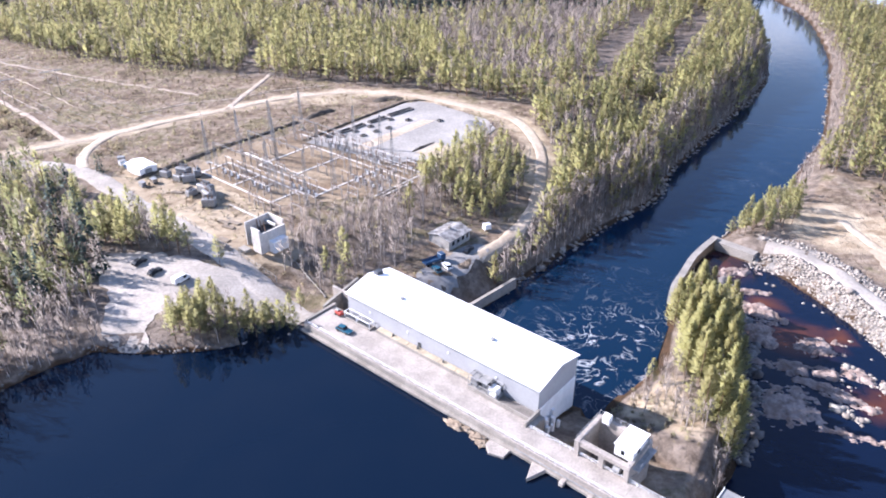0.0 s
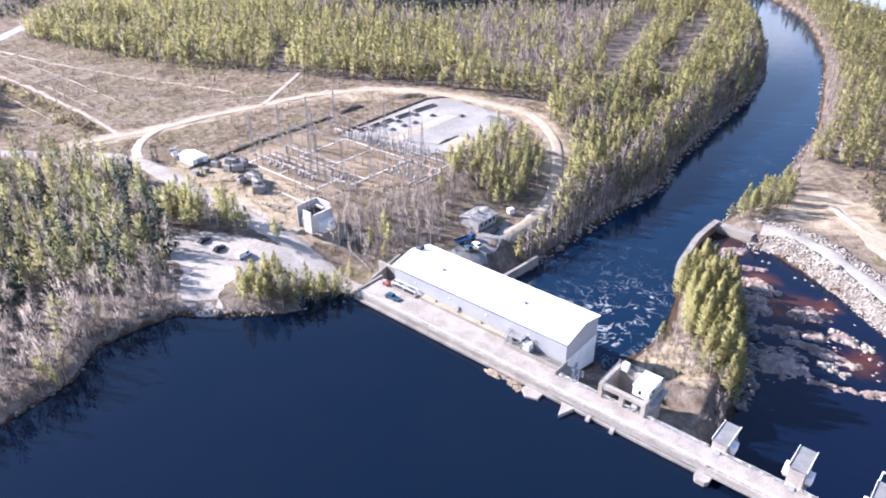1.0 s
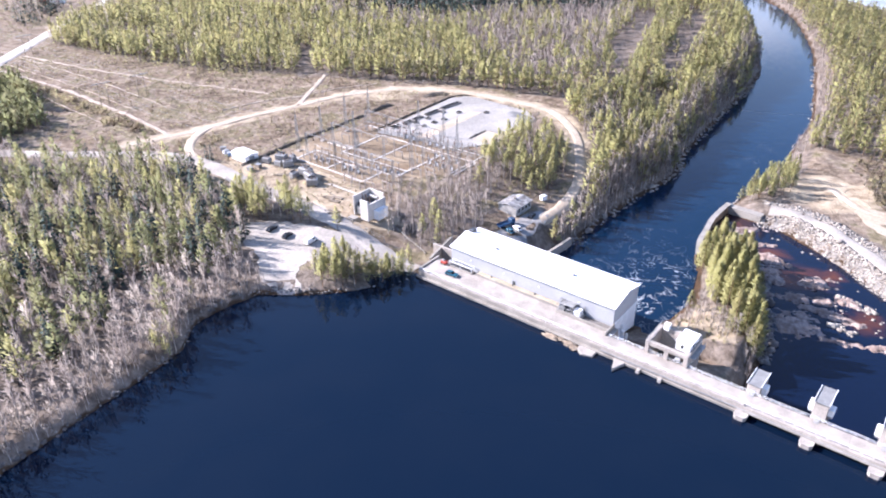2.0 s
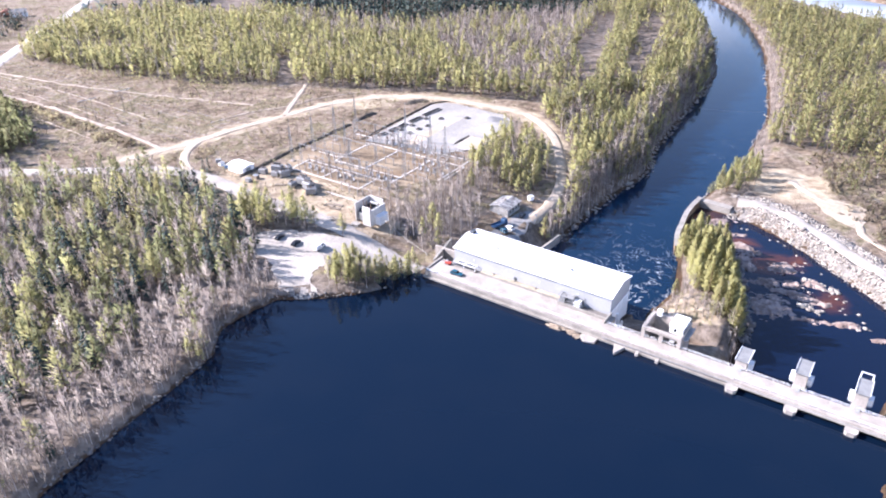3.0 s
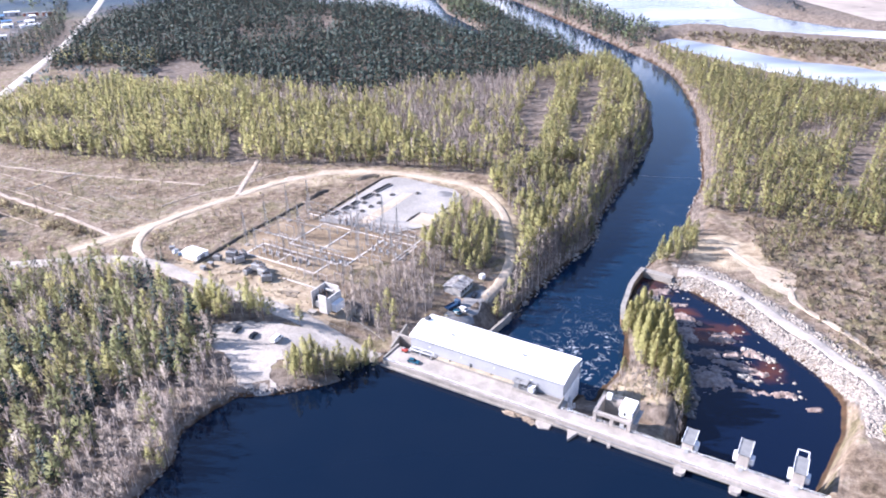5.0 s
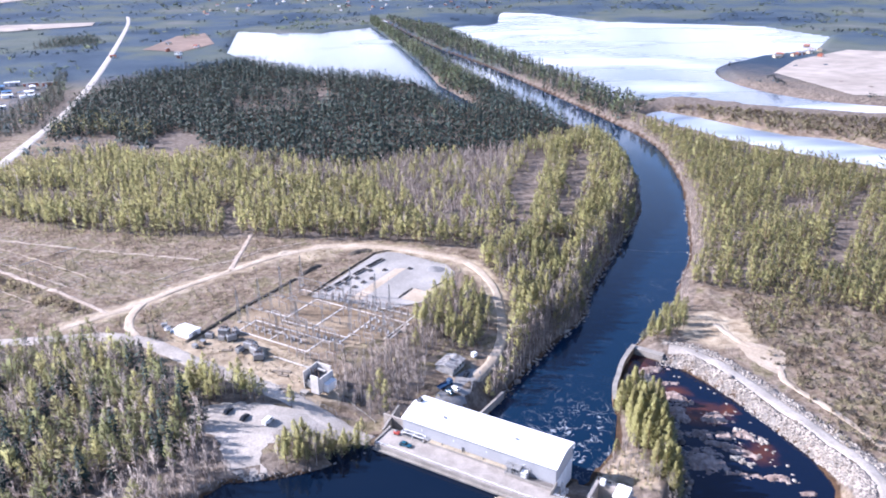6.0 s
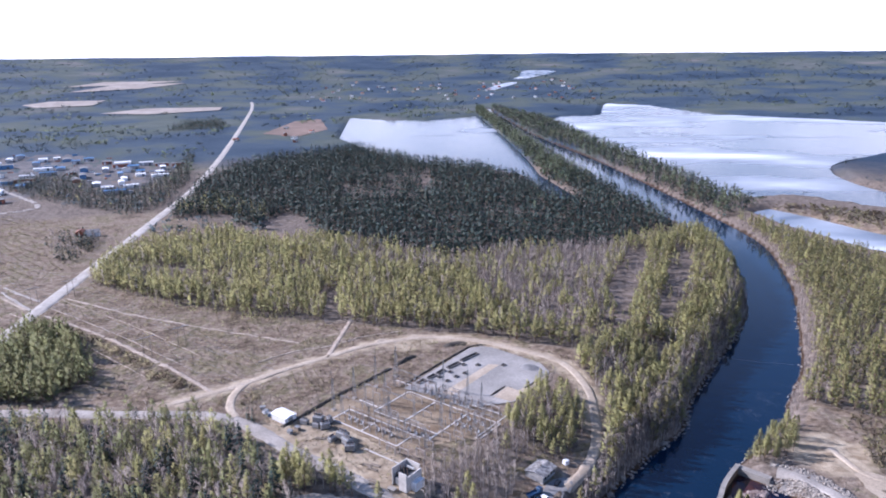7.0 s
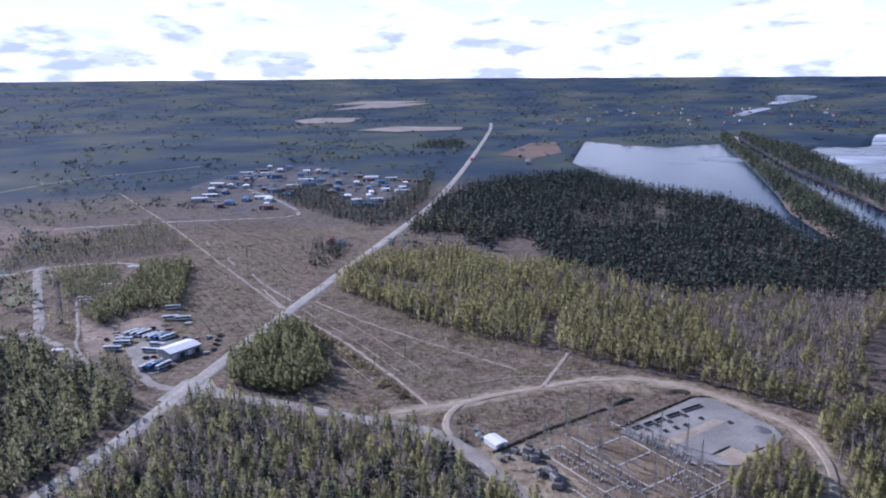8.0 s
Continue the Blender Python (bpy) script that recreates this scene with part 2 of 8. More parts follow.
    bp.inputs["Strength"].default_value, bp.inputs["Distance"].default_value = 1.0, 0.6
    k.new(noise_of(0.7, 6.0, 0.65), bp.inputs["Height"])
    k.new(bp.outputs[0], b.inputs["Normal"])
    return m


def water_material(name, deep, rough, ripple, scale, foam=0.0, ice=0.0, rust=False):
    m = bpy.data.materials.new(name)
    m.use_nodes = True
    n, k = m.node_tree.nodes, m.node_tree.links
    b = n["Principled BSDF"]
    b.inputs["Base Color"].default_value = (*deep, 1)
    b.inputs["Specular IOR Level"].default_value = 0.4
    b.inputs["Roughness"].default_value, b.inputs["IOR"].default_value = rough, 1.33
    co = n.new("ShaderNodeTexCoord")
    w = n.new("ShaderNodeTexNoise")
    w.inputs["Scale"].default_value, w.inputs["Detail"].default_value = scale, 4.0
    k.new(co.outputs["Object"], w.inputs["Vector"])
    bp = n.new("ShaderNodeBump")
    bp.inputs["Strength"].default_value, bp.inputs["Distance"].default_value = 1.0, ripple
    k.new(w.outputs["Fac"], bp.inputs["Height"])
    k.new(bp.outputs[0], b.inputs["Normal"])
    if foam or ice:
        f = n.new("ShaderNodeTexNoise")
        f.inputs["Scale"].default_value = 0.09 if foam else 0.0032
        f.inputs["Detail"].default_value, f.inputs["Distortion"].default_value = 5.0 if foam else 7.0, 3.6 if foam else 0.4
        mp = n.new("ShaderNodeMapping")
        mp.inputs["Scale"].default_value = (1, 1, 1) if foam else (0.6, 1.5, 1)
        k.new(co.outputs["Object"], mp.inputs["Vector"])
        k.new(mp.outputs[0], f.inputs["Vector"])
        r = n.new("ShaderNodeValToRGB")
        if foam:
            r.color_ramp.elements[0].position, r.color_ramp.elements[1].position = 0.47, 0.5
            r.color_ramp.elements.new(0.53)
            r.color_ramp.elements[0].color = r.color_ramp.elements[2].color = (0, 0, 0, 1)
            r.color_ramp.elements[1].color = (1, 1, 1, 1)
            at = n.new("ShaderNodeAttribute")
            at.attribute_name = "foam"
            mu = n.new("ShaderNodeMath")
            mu.operation = "MULTIPLY"
            k.new(r.outputs[0], mu.inputs[0])
            k.new(at.outputs["Fac"], mu.inputs[1])
            g2 = n.new("ShaderNodeTexNoise")
            g2.inputs["Scale"].default_value, g2.inputs["Detail"].default_value = 0.22, 6.0
            k.new(co.outputs["Object"], g2.inputs["Vector"])
            cut = n.new("ShaderNodeMapRange")
            cut.inputs["From Min"].default_value, cut.inputs["From Max"].default_value = 0.44, 0.6
            k.new(g2.outputs["Fac"], cut.inputs["Value"])
            mu2 = n.new("ShaderNodeMath")
            mu2.operation = "MULTIPLY"
            k.new(mu.outputs[0], mu2.inputs[0])
            k.new(cut.outputs[0], mu2.inputs[1])
            fac = mu2.outputs[0]
        else:
            r.color_ramp.elements[0].position, r.color_ramp.elements[1].position = ice, ice + 0.2
            k.new(f.outputs["Fac"], r.inputs[0])
            fac = r.outputs[0]
        k.new(f.outputs["Fac"], r.inputs[0])
        mx = n.new("ShaderNodeMix")
        mx.data_type = "RGBA"
        mx.inputs["A"].default_value, mx.inputs["B"].default_value = (*deep, 1), ((0.5, 0.52, 0.54, 1) if foam else (0.72, 0.75, 0.8, 1))
        k.new(fac, mx.inputs["Factor"])
        k.new(mx.outputs["Result"], b.inputs["Base Color"])
        rr = n.new("ShaderNodeMapRange")
        rr.inputs["To Min"].default_value, rr.inputs["To Max"].default_value = rough, 0.7
        k.new(fac, rr.inputs["Value"])
        k.new(rr.outputs[0], b.inputs["Roughness"])
    if rust:
        at = n.new("ShaderNodeAttribute")
        at.attribute_name = "shallow"
        f = n.new("ShaderNodeTexNoise")
        f.inputs["Scale"].default_value, f.inputs["Detail"].default_value = 0.09, 6.0
        k.new(co.outputs["Object"], f.inputs["Vector"])
        r = n.new("ShaderNodeMapRange")
        r.inputs["From Min"].default_value, r.inputs["From Max"].default_value = 0.34, 0.6
        k.new(f.outputs["Fac"], r.inputs["Value"])
        mu = n.new("ShaderNodeMath")
        mu.operation = "MULTIPLY"
        k.new(r.outputs[0], mu.inputs[0])
        k.new(at.outputs["Fac"], mu.inputs[1])
        mx = n.new("ShaderNodeMix")
        mx.data_type = "RGBA"
        mx.inputs["A"].default_value, mx.inputs["B"].default_value = (*deep, 1), (0.10, 0.032, 0.014, 1)
        k.new(mu.outputs[0], mx.inputs["Factor"])
        k.new(mx.outputs["Result"], b.inputs["Base Color"])
    return m


GROUND = ground_material()
RESERVOIR = water_material("deep dark water", (0.002, 0.0065, 0.017), 0.035, 0.008, 0.6)
RIVER = water_material("flowing blue water", (0.002, 0.013, 0.034), 0.05, 0.07, 0.3, foam=1.0)
LAKE = water_material("lake water with rotting ice", (0.02, 0.035, 0.06), 0.18, 0.12, 0.2, ice=0.46)
ICE = water_material("rotting white ice", (0.10, 0.13, 0.17), 0.3, 0.1, 0.2, ice=0.38)
LAKE_CLEAR = water_material("pale lake water", (0.02, 0.035, 0.06), 0.18, 0.12, 0.2, ice=0.61)
POOL = water_material("peaty brown water", (0.002, 0.006, 0.020), 0.06, 0.06, 0.4, rust=True)
from mathutils import geometry


# ---- helpers for building ----
def smooth(a, b, x):
    t = np.clip((np.asarray(x, float) - a) / (b - a), 0, 1)
    return t * t * (3 - 2 * t)


def curve_through(pts, step=4.0, closed=False):
    """Points every few metres along a smooth line through the plan points."""
    p = np.array(pts, float)
    n = len(p)
    out = []
    for i in range(n if closed else n - 1):
        if closed:
            a, b, c, d = p[(i - 1) % n], p[i], p[(i + 1) % n], p[(i + 2) % n]
        else:
            a, b, c, d = p[max(i - 1, 0)], p[i], p[i + 1], p[min(i + 2, n - 1)]
        m = max(1, int(np.linalg.norm(c - b) / step))
        for s in np.arange(m) / m:
            out.append(0.5 * (2 * b + (c - a) * s + (2 * a - 5 * b + 4 * c - d) * s ** 2 + (3 * b - a - 3 * c + d) * s ** 3))
    if not closed:
        out.append(p[-1])
    return np.array(out)


def line_distance(pts, x, y, closed=False):
    p = np.array(pts, float)
    q = np.roll(p, -1, 0) if closed else p[1:]
    p = p if closed else p[:-1]
    best = np.full(np.shape(x), 1e9)
    for (ax, ay), (bx, by) in zip(p, q):
        dx, dy = bx - ax, by - ay
        t = np.clip(((x - ax) * dx + (y - ay) * dy) / (dx * dx + dy * dy + 1e-9), 0, 1)
        best = np.minimum(best, (x - ax - t * dx) ** 2 + (y - ay - t * dy) ** 2)
    return np.sqrt(best)


def inside(pts, x, y):
    p = np.array(pts, float)
    hit = np.zeros(np.shape(x), bool)
    for (ax, ay), (bx, by) in zip(p, np.roll(p, -1, 0)):
        if ay != by:
            hit ^= ((ay > y) != (by > y)) & (x < (bx - ax) * (y - ay) / (by - ay) + ax)
    return hit


def signed(pts, x, y):
    """Metres to the outline of an area, negative inside it."""
    d = line_distance(pts, x, y, True)
    return np.where(inside(pts, x, y), -d, d)


def lumps(x, y, size, seed=0.0):
    """Cheap smooth unevenness from a few crossed waves, about -1 to 1."""
    s = 0.0
    for i in range(5):
        a = 1.3 * i + seed
        f = (1 + 0.37 * i) / size
        s = s + np.sin((x * np.cos(a) + y * np.sin(a)) * f * 6.28 + 1.7 * i + seed) * np.sin((x * np.sin(a * 1.7) - y * np.cos(a * 1.7)) * f * 4.1 + seed * 3)
    return s / 2.5


def mesh_from(name, verts, tris, mats, slots=None, attrs=None, normals=None):
    """A mesh from number arrays, quick for large ones."""
    me = bpy.data.meshes.new(name)
    v, f = np.asarray(verts, np.float32), np.asarray(tris, np.int32)
    me.vertices.add(len(v))
    me.vertices.foreach_set("co", v.ravel())
    me.loops.add(f.size)
    me.loops.foreach_set("vertex_index", f.ravel())
    me.polygons.add(len(f))
    me.polygons.foreach_set("loop_start", np.arange(0, f.size, f.shape[1], dtype=np.int32))
    for m in mats:
        me.materials.append(m)
    if slots is not None:
        me.polygons.foreach_set("material_index", np.asarray(slots, np.int32))
    for key, values in (attrs or {}).items():
        me.attributes.new(key, "FLOAT", "POINT").data.foreach_set("value", np.asarray(values, np.float32))
    if normals is not None:
        me.attributes.new("custom_normal", "FLOAT_VECTOR", "POINT").data.foreach_set("vector", np.asarray(normals, np.float32).ravel())
    me.update(calc_edges=True)
    if normals is None:
        me.validate()
    return me


def shade_smooth(me):
    me.polygons.foreach_set("use_smooth", np.ones(len(me.polygons), bool))
    return me


def thing(name, m, label, category, group="", kind=""):
    ob = new(name)
    ob.empty_display_size = 0.5
    ob.matrix_world = m
    return tagged(ob, label, category, group, kind)


def finish(bm, name, mat):
    me = bpy.data.meshes.new(name)
    bmesh.ops.recalc_face_normals(bm, faces=bm.faces)
    bm.to_mesh(me)
    bm.free()
    me.materials.append(mat)
    return me


def part(name, bm, mat, parent, label=""):
    ob = new(name, finish(bm, name, mat) if isinstance(bm, bmesh.types.BMesh) else bm)
    ob.parent = parent
    return tagged(ob, label)


def single(name, bm, mat, m, label, category, group="", kind=""):
    ob = new(name, finish(bm, name, mat) if isinstance(bm, bmesh.types.BMesh) else bm)
    ob.matrix_world = m
    return tagged(ob, label, category, group, kind)


def box(x0, y0, z0, x1, y1, z1, bevel=0.0, bm=None):
    own = bmesh.new()
    bmesh.ops.create_cube(own, size=1.0, matrix=Matrix.LocRotScale(((x0 + x1) / 2, (y0 + y1) / 2, (z0 + z1) / 2), None, (abs(x1 - x0), abs(y1 - y0), abs(z1 - z0))))
    if bevel:
        bmesh.ops.bevel(own, geom=own.edges[:], offset=bevel, segments=1, affect="EDGES")
    return joined(own, bm)


def joined(own, bm):
    if bm is None:
        return own
    me = bpy.data.meshes.new("tmp")
    own.to_mesh(me)
    own.free()
    bm.from_mesh(me)
    bpy.data.meshes.remove(me)
    return bm


def prism(outline, z0, z1, bm=None, top=None):
    """An upright solid over a plan outline; top gives a height for each corner."""
    bm = bm or bmesh.new()
    lo = [bm.verts.new((x, y, z0)) for x, y in outline]
    hi = [bm.verts.new((x, y, top[i] if top else z1)) for i, (x, y) in enumerate(outline)]
    n = len(outline)
    bm.faces.new(lo[::-1])
    bm.faces.new(hi)
    for i in range(n):
        bm.faces.new((lo[i], lo[(i + 1) % n], hi[(i + 1) % n], hi[i]))
    return bm


def extrude_profile(profile, x0, x1, bm=None):
    """A solid with a profile in y and z, drawn along x."""
    bm = bm or bmesh.new()
    a = [bm.verts.new((x0, y, z)) for y, z in profile]
    b = [bm.verts.new((x1, y, z)) for y, z in profile]
    n = len(profile)
    bm.faces.new(a[::-1])
    bm.faces.new(b)
    for i in range(n):
        bm.faces.new((a[i], a[(i + 1) % n], b[(i + 1) % n], b[i]))
    return bm


def tube(p, q, r, bm=None, sides=5, r2=None):
    bm = bm or bmesh.new()
    p, q = Vector(p), Vector(q)
    rot = (q - p).to_track_quat("Z", "Y").to_matrix()
    ring = [rot @ Vector((math.cos(6.2832 * i / sides), math.sin(6.2832 * i / sides), 0)) for i in range(sides)]
    a = [bm.verts.new(p + r * w) for w in ring]
    b = [bm.verts.new(q + (r if r2 is None else r2) * w) for w in ring]
    for i in range(sides):
        bm.faces.new((a[i], a[(i + 1) % sides], b[(i + 1) % sides], b[i]))
    bm.faces.new(a[::-1])
    bm.faces.new(b)
    return bm


# ---- plan of the place ----
DAM = Matrix.Translation((-34, 152, 0)) @ Matrix.Rotation(-0.7026, 4, "Z")
UX, UY = math.cos(-0.7026), math.sin(-0.7026)


def dam_xy(u, v):
    return (-34 + u * UX - v * UY, 152 + u * UY + v * UX)


SHORE = [(-260, -420), (-205, -120), (-165, 0), (-150, 40), (-133, 71), (-123, 87), (-112, 103), (-104, 116), (-104, 129), (-97, 137), (-88, 144), (-79, 144), (-72, 143), (-60, 144), (-46, 148), (-37, 153)]
RES_AREA = [tuple(p) for p in curve_through(SHORE, 10)] + [dam_xy(-1, 0), dam_xy(143, 0), (70, 50), (63, 44), (66, 10), (95, -80), (180, -420)]
RIVER_LEFT = [(10, 178), (19, 189), (56, 229), (82, 253), (96, 280), (131, 330), (171, 385), (196, 431), (223, 522), (237, 625), (227, 745), (213, 953), (196, 1334), (180, 1858), (178, 2300)]
RIVER_RIGHT = [(205, 2300), (205, 2024), (225, 1522), (262, 1176), (279, 910), (287, 701), (285, 594), (255, 489), (228, 424), (175, 317), (151, 285), (131, 253), (92, 220), (70, 186), (57, 152), (44, 141)]
RIVER_AREA = [tuple(p) for p in curve_through(RIVER_LEFT, 22)] + [tuple(p) for p in curve_through(RIVER_RIGHT, 22)] + [dam_xy(66, 28), dam_xy(62, 27), dam_xy(62, 20), dam_xy(4, 20)]
LAKE_WEST = [(-208, 1523), (-224, 2034), (-124, 1950), (-1, 1916), (140, 2034), (150, 1531), (148, 1152), (142, 1009), (154, 893), (161, 816), (150, 792), (126, 856), (117, 939), (118, 1011), (68, 1081), (-21, 1138), (-101, 1248), (-149, 1373)]
LAKE_EAST = [(309, 1840), (371, 2001), (490, 2020), (628, 2485), (747, 2356), (808, 2030), (971, 1859), (1133, 1724), (1118, 1438), (921, 1218), (774, 1168), (620, 1057), (562, 895), (610, 740), (800, 600), (780, 550), (500, 737), (435, 828), (384, 814), (345, 820), (350, 989), (342, 1132), (324, 1410)]
ARM = [(340, 735), (345, 672), (362, 608), (386, 548), (408, 508), (435, 466), (560, 350), (640, 370), (560, 440), (505, 500), (484, 540), (470, 575), (438, 601), (415, 645), (395, 703), (370, 752)]
SPILL_AREA = [(84, 205), (93, 214), (106, 202), (114, 182), (118.5, 166), (121.5, 151), (124.5, 130), (122.5, 114), (111, 99), dam_xy(137, 3), dam_xy(101, 3), (66, 118), (74, 139), (84, 168), (83, 190)]
ISLAND = [(66, 170), (57, 150), (40, 138), (37, 122), (59, 104), (66, 118), (74, 139), (83, 168), (80, 180), (73, 182)]
PIT = [dam_xy(62.0, 1), dam_xy(96, 2), dam_xy(96, 14), dam_xy(84, 22), dam_xy(62.0, 27)]
WATERS = (RIVER_AREA, LAKE_WEST, LAKE_EAST, ARM, SPILL_AREA)

ROAD_SAND = [(-176, 269), (-146, 288), (-124, 307), (-102, 323), (-79, 339), (-49, 349), (-21, 345), (4, 331), (30, 309), (38, 280), (38, 261), (33, 235), (26, 217), (19, 206), (10, 196)]
ROAD_ACCESS = [(-38, 161), (-46, 168), (-63, 185), (-82, 203), (-105, 222), (-120, 237), (-135, 250), (-157, 258), (-201, 261), (-236, 265), (-265, 266), (-284, 268), (-296, 266)]
ROAD_MAIN = [(-290, -300), (-293, 20), (-294, 156), (-294, 202), (-298, 266), (-305, 362), (-315, 509), (-331, 700), (-360, 1013), (-430, 1500), (-560, 2300), (-620, 2600)]
FORK = [(-141, 291), (-144, 279), (-143, 266), (-138, 255)]
RIVER_Y = [100, 189, 229, 253, 280, 330, 385, 431, 522, 678, 892, 1143, 1442, 1828, 2318]
RIVER_X = [40, 45, 74, 106, 122, 155, 196, 215, 243, 264, 250, 240, 230, 205, 195]
CENTRE = (-50.0, -62.0)


CREST = [(104, 211), (116, 202), (124, 180.5), (129, 154.5), (133, 135), (133.5, 117), (129, 101), (113, 79), (84, 52)]


def height(x, y):
    """The ground's height over the plan; the reservoir lies at 0, the river and lakes below the dam at -12."""
    x, y = np.asarray(x, float), np.asarray(y, float)
    east = x > np.interp(y, RIVER_Y, RIVER_X)
    d_river = signed(RIVER_AREA, x, y)
    west_z = 2.5 - 5.5 * smooth(58, 16, d_river) * smooth(420, 330, y)
    west_z = west_z - 11.0 * smooth(340, 950, y)
    east_z = -7.0 - 1.5 * smooth(300, 700, y)
    dike = line_distance(CREST, x, y)
    rise = -8.0 + 10.5 * smooth(135, 72, y)
    east_z = east_z - 2.2 * smooth(45, 15, dike) * smooth(105, 135, y)
    east_z = np.maximum(east_z, rise - np.maximum(dike - 5.0, 0) * 0.55)
    abut = np.hypot(x - 100, y - 30)
    east_z = np.maximum(east_z, 2.5 - 9.5 * smooth(45, 110, abut))
    z = np.where(east, east_z, west_z)
    z = np.where(inside(ISLAND, x, y), -7.5 + 7.5 * smooth(135, 105, y), z)
    calm = smooth(10, 40, line_distance(ROAD_SAND, x, y)) * smooth(6, 25, line_distance(ROAD_MAIN, x, y)) * smooth(6, 25, line_distance(ROAD_ACCESS, x, y))
    calm = calm * np.where((x > -130) & (x < 40) & (y > 140) & (y < 350), 0.0, 1.0)
    z = z + calm * (0.5 * lumps(x, y, 40) + 0.25 * lumps(x, y, 13, 2.0))
    for area in WATERS:
        d = d_river if area is RIVER_AREA else signed(area, x, y)
        w = np.where(y < 600, 12.0, 9.0) if area is not SPILL_AREA else 6.0
        s = smooth(0, 1, np.clip(d / w, 0, 1))
        z = np.where(d > 0, np.minimum(z, -12.2 + (z + 12.2) * s + (1 - s) * 0.4), np.minimum(z, -12.4 + np.maximum(d, -8) * 0.35))
    d = signed(PIT, x, y)
    z = np.where(d < 0, -3.4 - 0.2 * np.clip((x - 13.3) * 0.646 + (y - 112) * 0.763 - 10, 0, 16), z)
    d = signed(RES_AREA, x, y)
    low = (x > 14) & (x < 78) & (np.hypot(x - 100, y - 30) > 32)
    bank = np.where(low | (signed(PIT, x, y) < 0), z, np.minimum(z, 0.1 + np.maximum(d, 0) * 0.9 + 0.15 * lumps(x, y, 9)))
    z = np.where(d > 0, bank, -0.2 + np.maximum(d, -14) * 0.5)
    r = np.hypot(x - CENTRE[0], y - CENTRE[1])
    far = np.clip((r - 2450) / 2450, 0, 1)
    return z + 152 * far ** 1.5 + far * 1.5 * lumps(x, y, 900)


def ground_z(x, y):
    return float(height(np.array([x]), np.array([y]))[0])


CLEARING = [(-290, 300), (-300, 480), (-221, 420), (-165, 394), (-108, 385), (-70, 368), (-20, 350), (35, 320), (40, 260), (25, 215), (-20, 175), (-50, 175), (-130, 240), (-180, 270)]
WOODS = {
    "shore": [(-240, 30), (-146, 45), (-130, 71), (-119, 87), (-108, 103), (-101, 116), (-101, 129), (-93, 140), (-88, 150), (-90, 162), (-97, 178), (-107, 198), (-113, 212), (-128, 229), (-142, 242), (-158, 250), (-200, 254), (-284, 259), (-283, 100)],
    "parking": [(-106, 216), (-88, 210), (-72, 194), (-68, 186), (-82, 182), (-96, 187), (-104, 195)],
    "bank": [(-71, 146), (-71, 161), (-55, 160), (-41, 160), (-37, 155), (-46, 150), (-58, 146)],
    "bare": [(-48, 186), (-46, 205), (-30, 215), (-10, 232), (0, 226), (-6, 214), (-14, 206), (-10, 196), (-22, 180), (-36, 174)],
    "grove": [(-12, 236), (-8, 254), (8, 272), (22, 272), (31, 252), (24, 228), (12, 214), (4, 222)],
    "river": [(10, 186), (24, 205), (36, 236), (42, 262), (44, 284), (38, 306), (62, 330), (110, 365), (150, 400), (184, 434), (205, 520), (215, 610), (234, 622), (221, 522), (193, 431), (168, 385), (128, 330), (93, 280), (79, 254), (53, 230), (18, 192)],
    "young": [(-318, 520), (-299, 476), (-221, 424), (-165, 398), (-81, 372), (-8, 352), (38, 326), (62, 330), (110, 365), (150, 400), (184, 434), (205, 520), (215, 610), (103, 544), (33, 549), (-19, 517), (-121, 601), (-190, 590), (-231, 640), (-300, 600)],
    "dark": [(-350, 860), (-330, 740), (-277, 712), (-211, 664), (-121, 605), (-19, 520), (33, 552), (103, 548), (211, 622), (222, 740), (208, 950), (168, 1000), (158, 890), (164, 814), (148, 786), (120, 850), (112, 940), (60, 1072), (-30, 1130), (-110, 1240), (-160, 1330), (-300, 1180), (-350, 1010)],
    "east": [(150, 276), (184, 318), (236, 420), (260, 488), (291, 594), (300, 690), (316, 630), (337, 567), (362, 509), (384, 470), (404, 436), (440, 380), (470, 300), (420, 230), (330, 190), (240, 205), (205, 232), (172, 258)],
    "canal_west": [(158, 900), (156, 1152), (158, 1531), (150, 2030), (172, 2290), (176, 1858), (190, 1334), (206, 953)],
    "canal_east": [(292, 700), (340, 750), (345, 815), (338, 989), (332, 1132), (314, 1410), (302, 1840), (260, 2050), (212, 2290), (212, 2024), (232, 1522), (268, 1176), (285, 910)],
    "islet": [(60, 152), (66, 176), (75, 184), (82, 170), (75, 142), (69, 122), (62, 110), (54, 113), (56, 135)],
    "tip": [(96, 221), (104, 234), (116, 247), (128, 254), (135, 246), (130, 232), (117, 219), (104, 214)],
    "west": [(-304, 60), (-303, 175), (-312, 240), (-345, 262), (-387, 278), (-428, 305), (-462, 305), (-540, 240), (-520, 60)],
    "corner": [(-272, 276), (-297, 300), (-296, 350), (-300, 381), (-262, 362), (-222, 300), (-236, 277)],
    "belt": [(-458, 364), (-424, 344), (-426, 378), (-395, 402), (-430, 458), (-472, 521), (-504, 501), (-466, 420)],
    "depot": [(-575, 459), (-500, 392), (-470, 372), (-498, 460), (-538, 492)],
    "drive": [(-384, 305), (-368, 300), (-350, 280), (-322, 260), (-345, 257), (-377, 271), (-396, 290)],
    "upper": [(-639, 461), (-742, 591), (-664, 600), (-658, 716), (-508, 583), (-529, 550), (-573, 505), (-624, 450)],
}


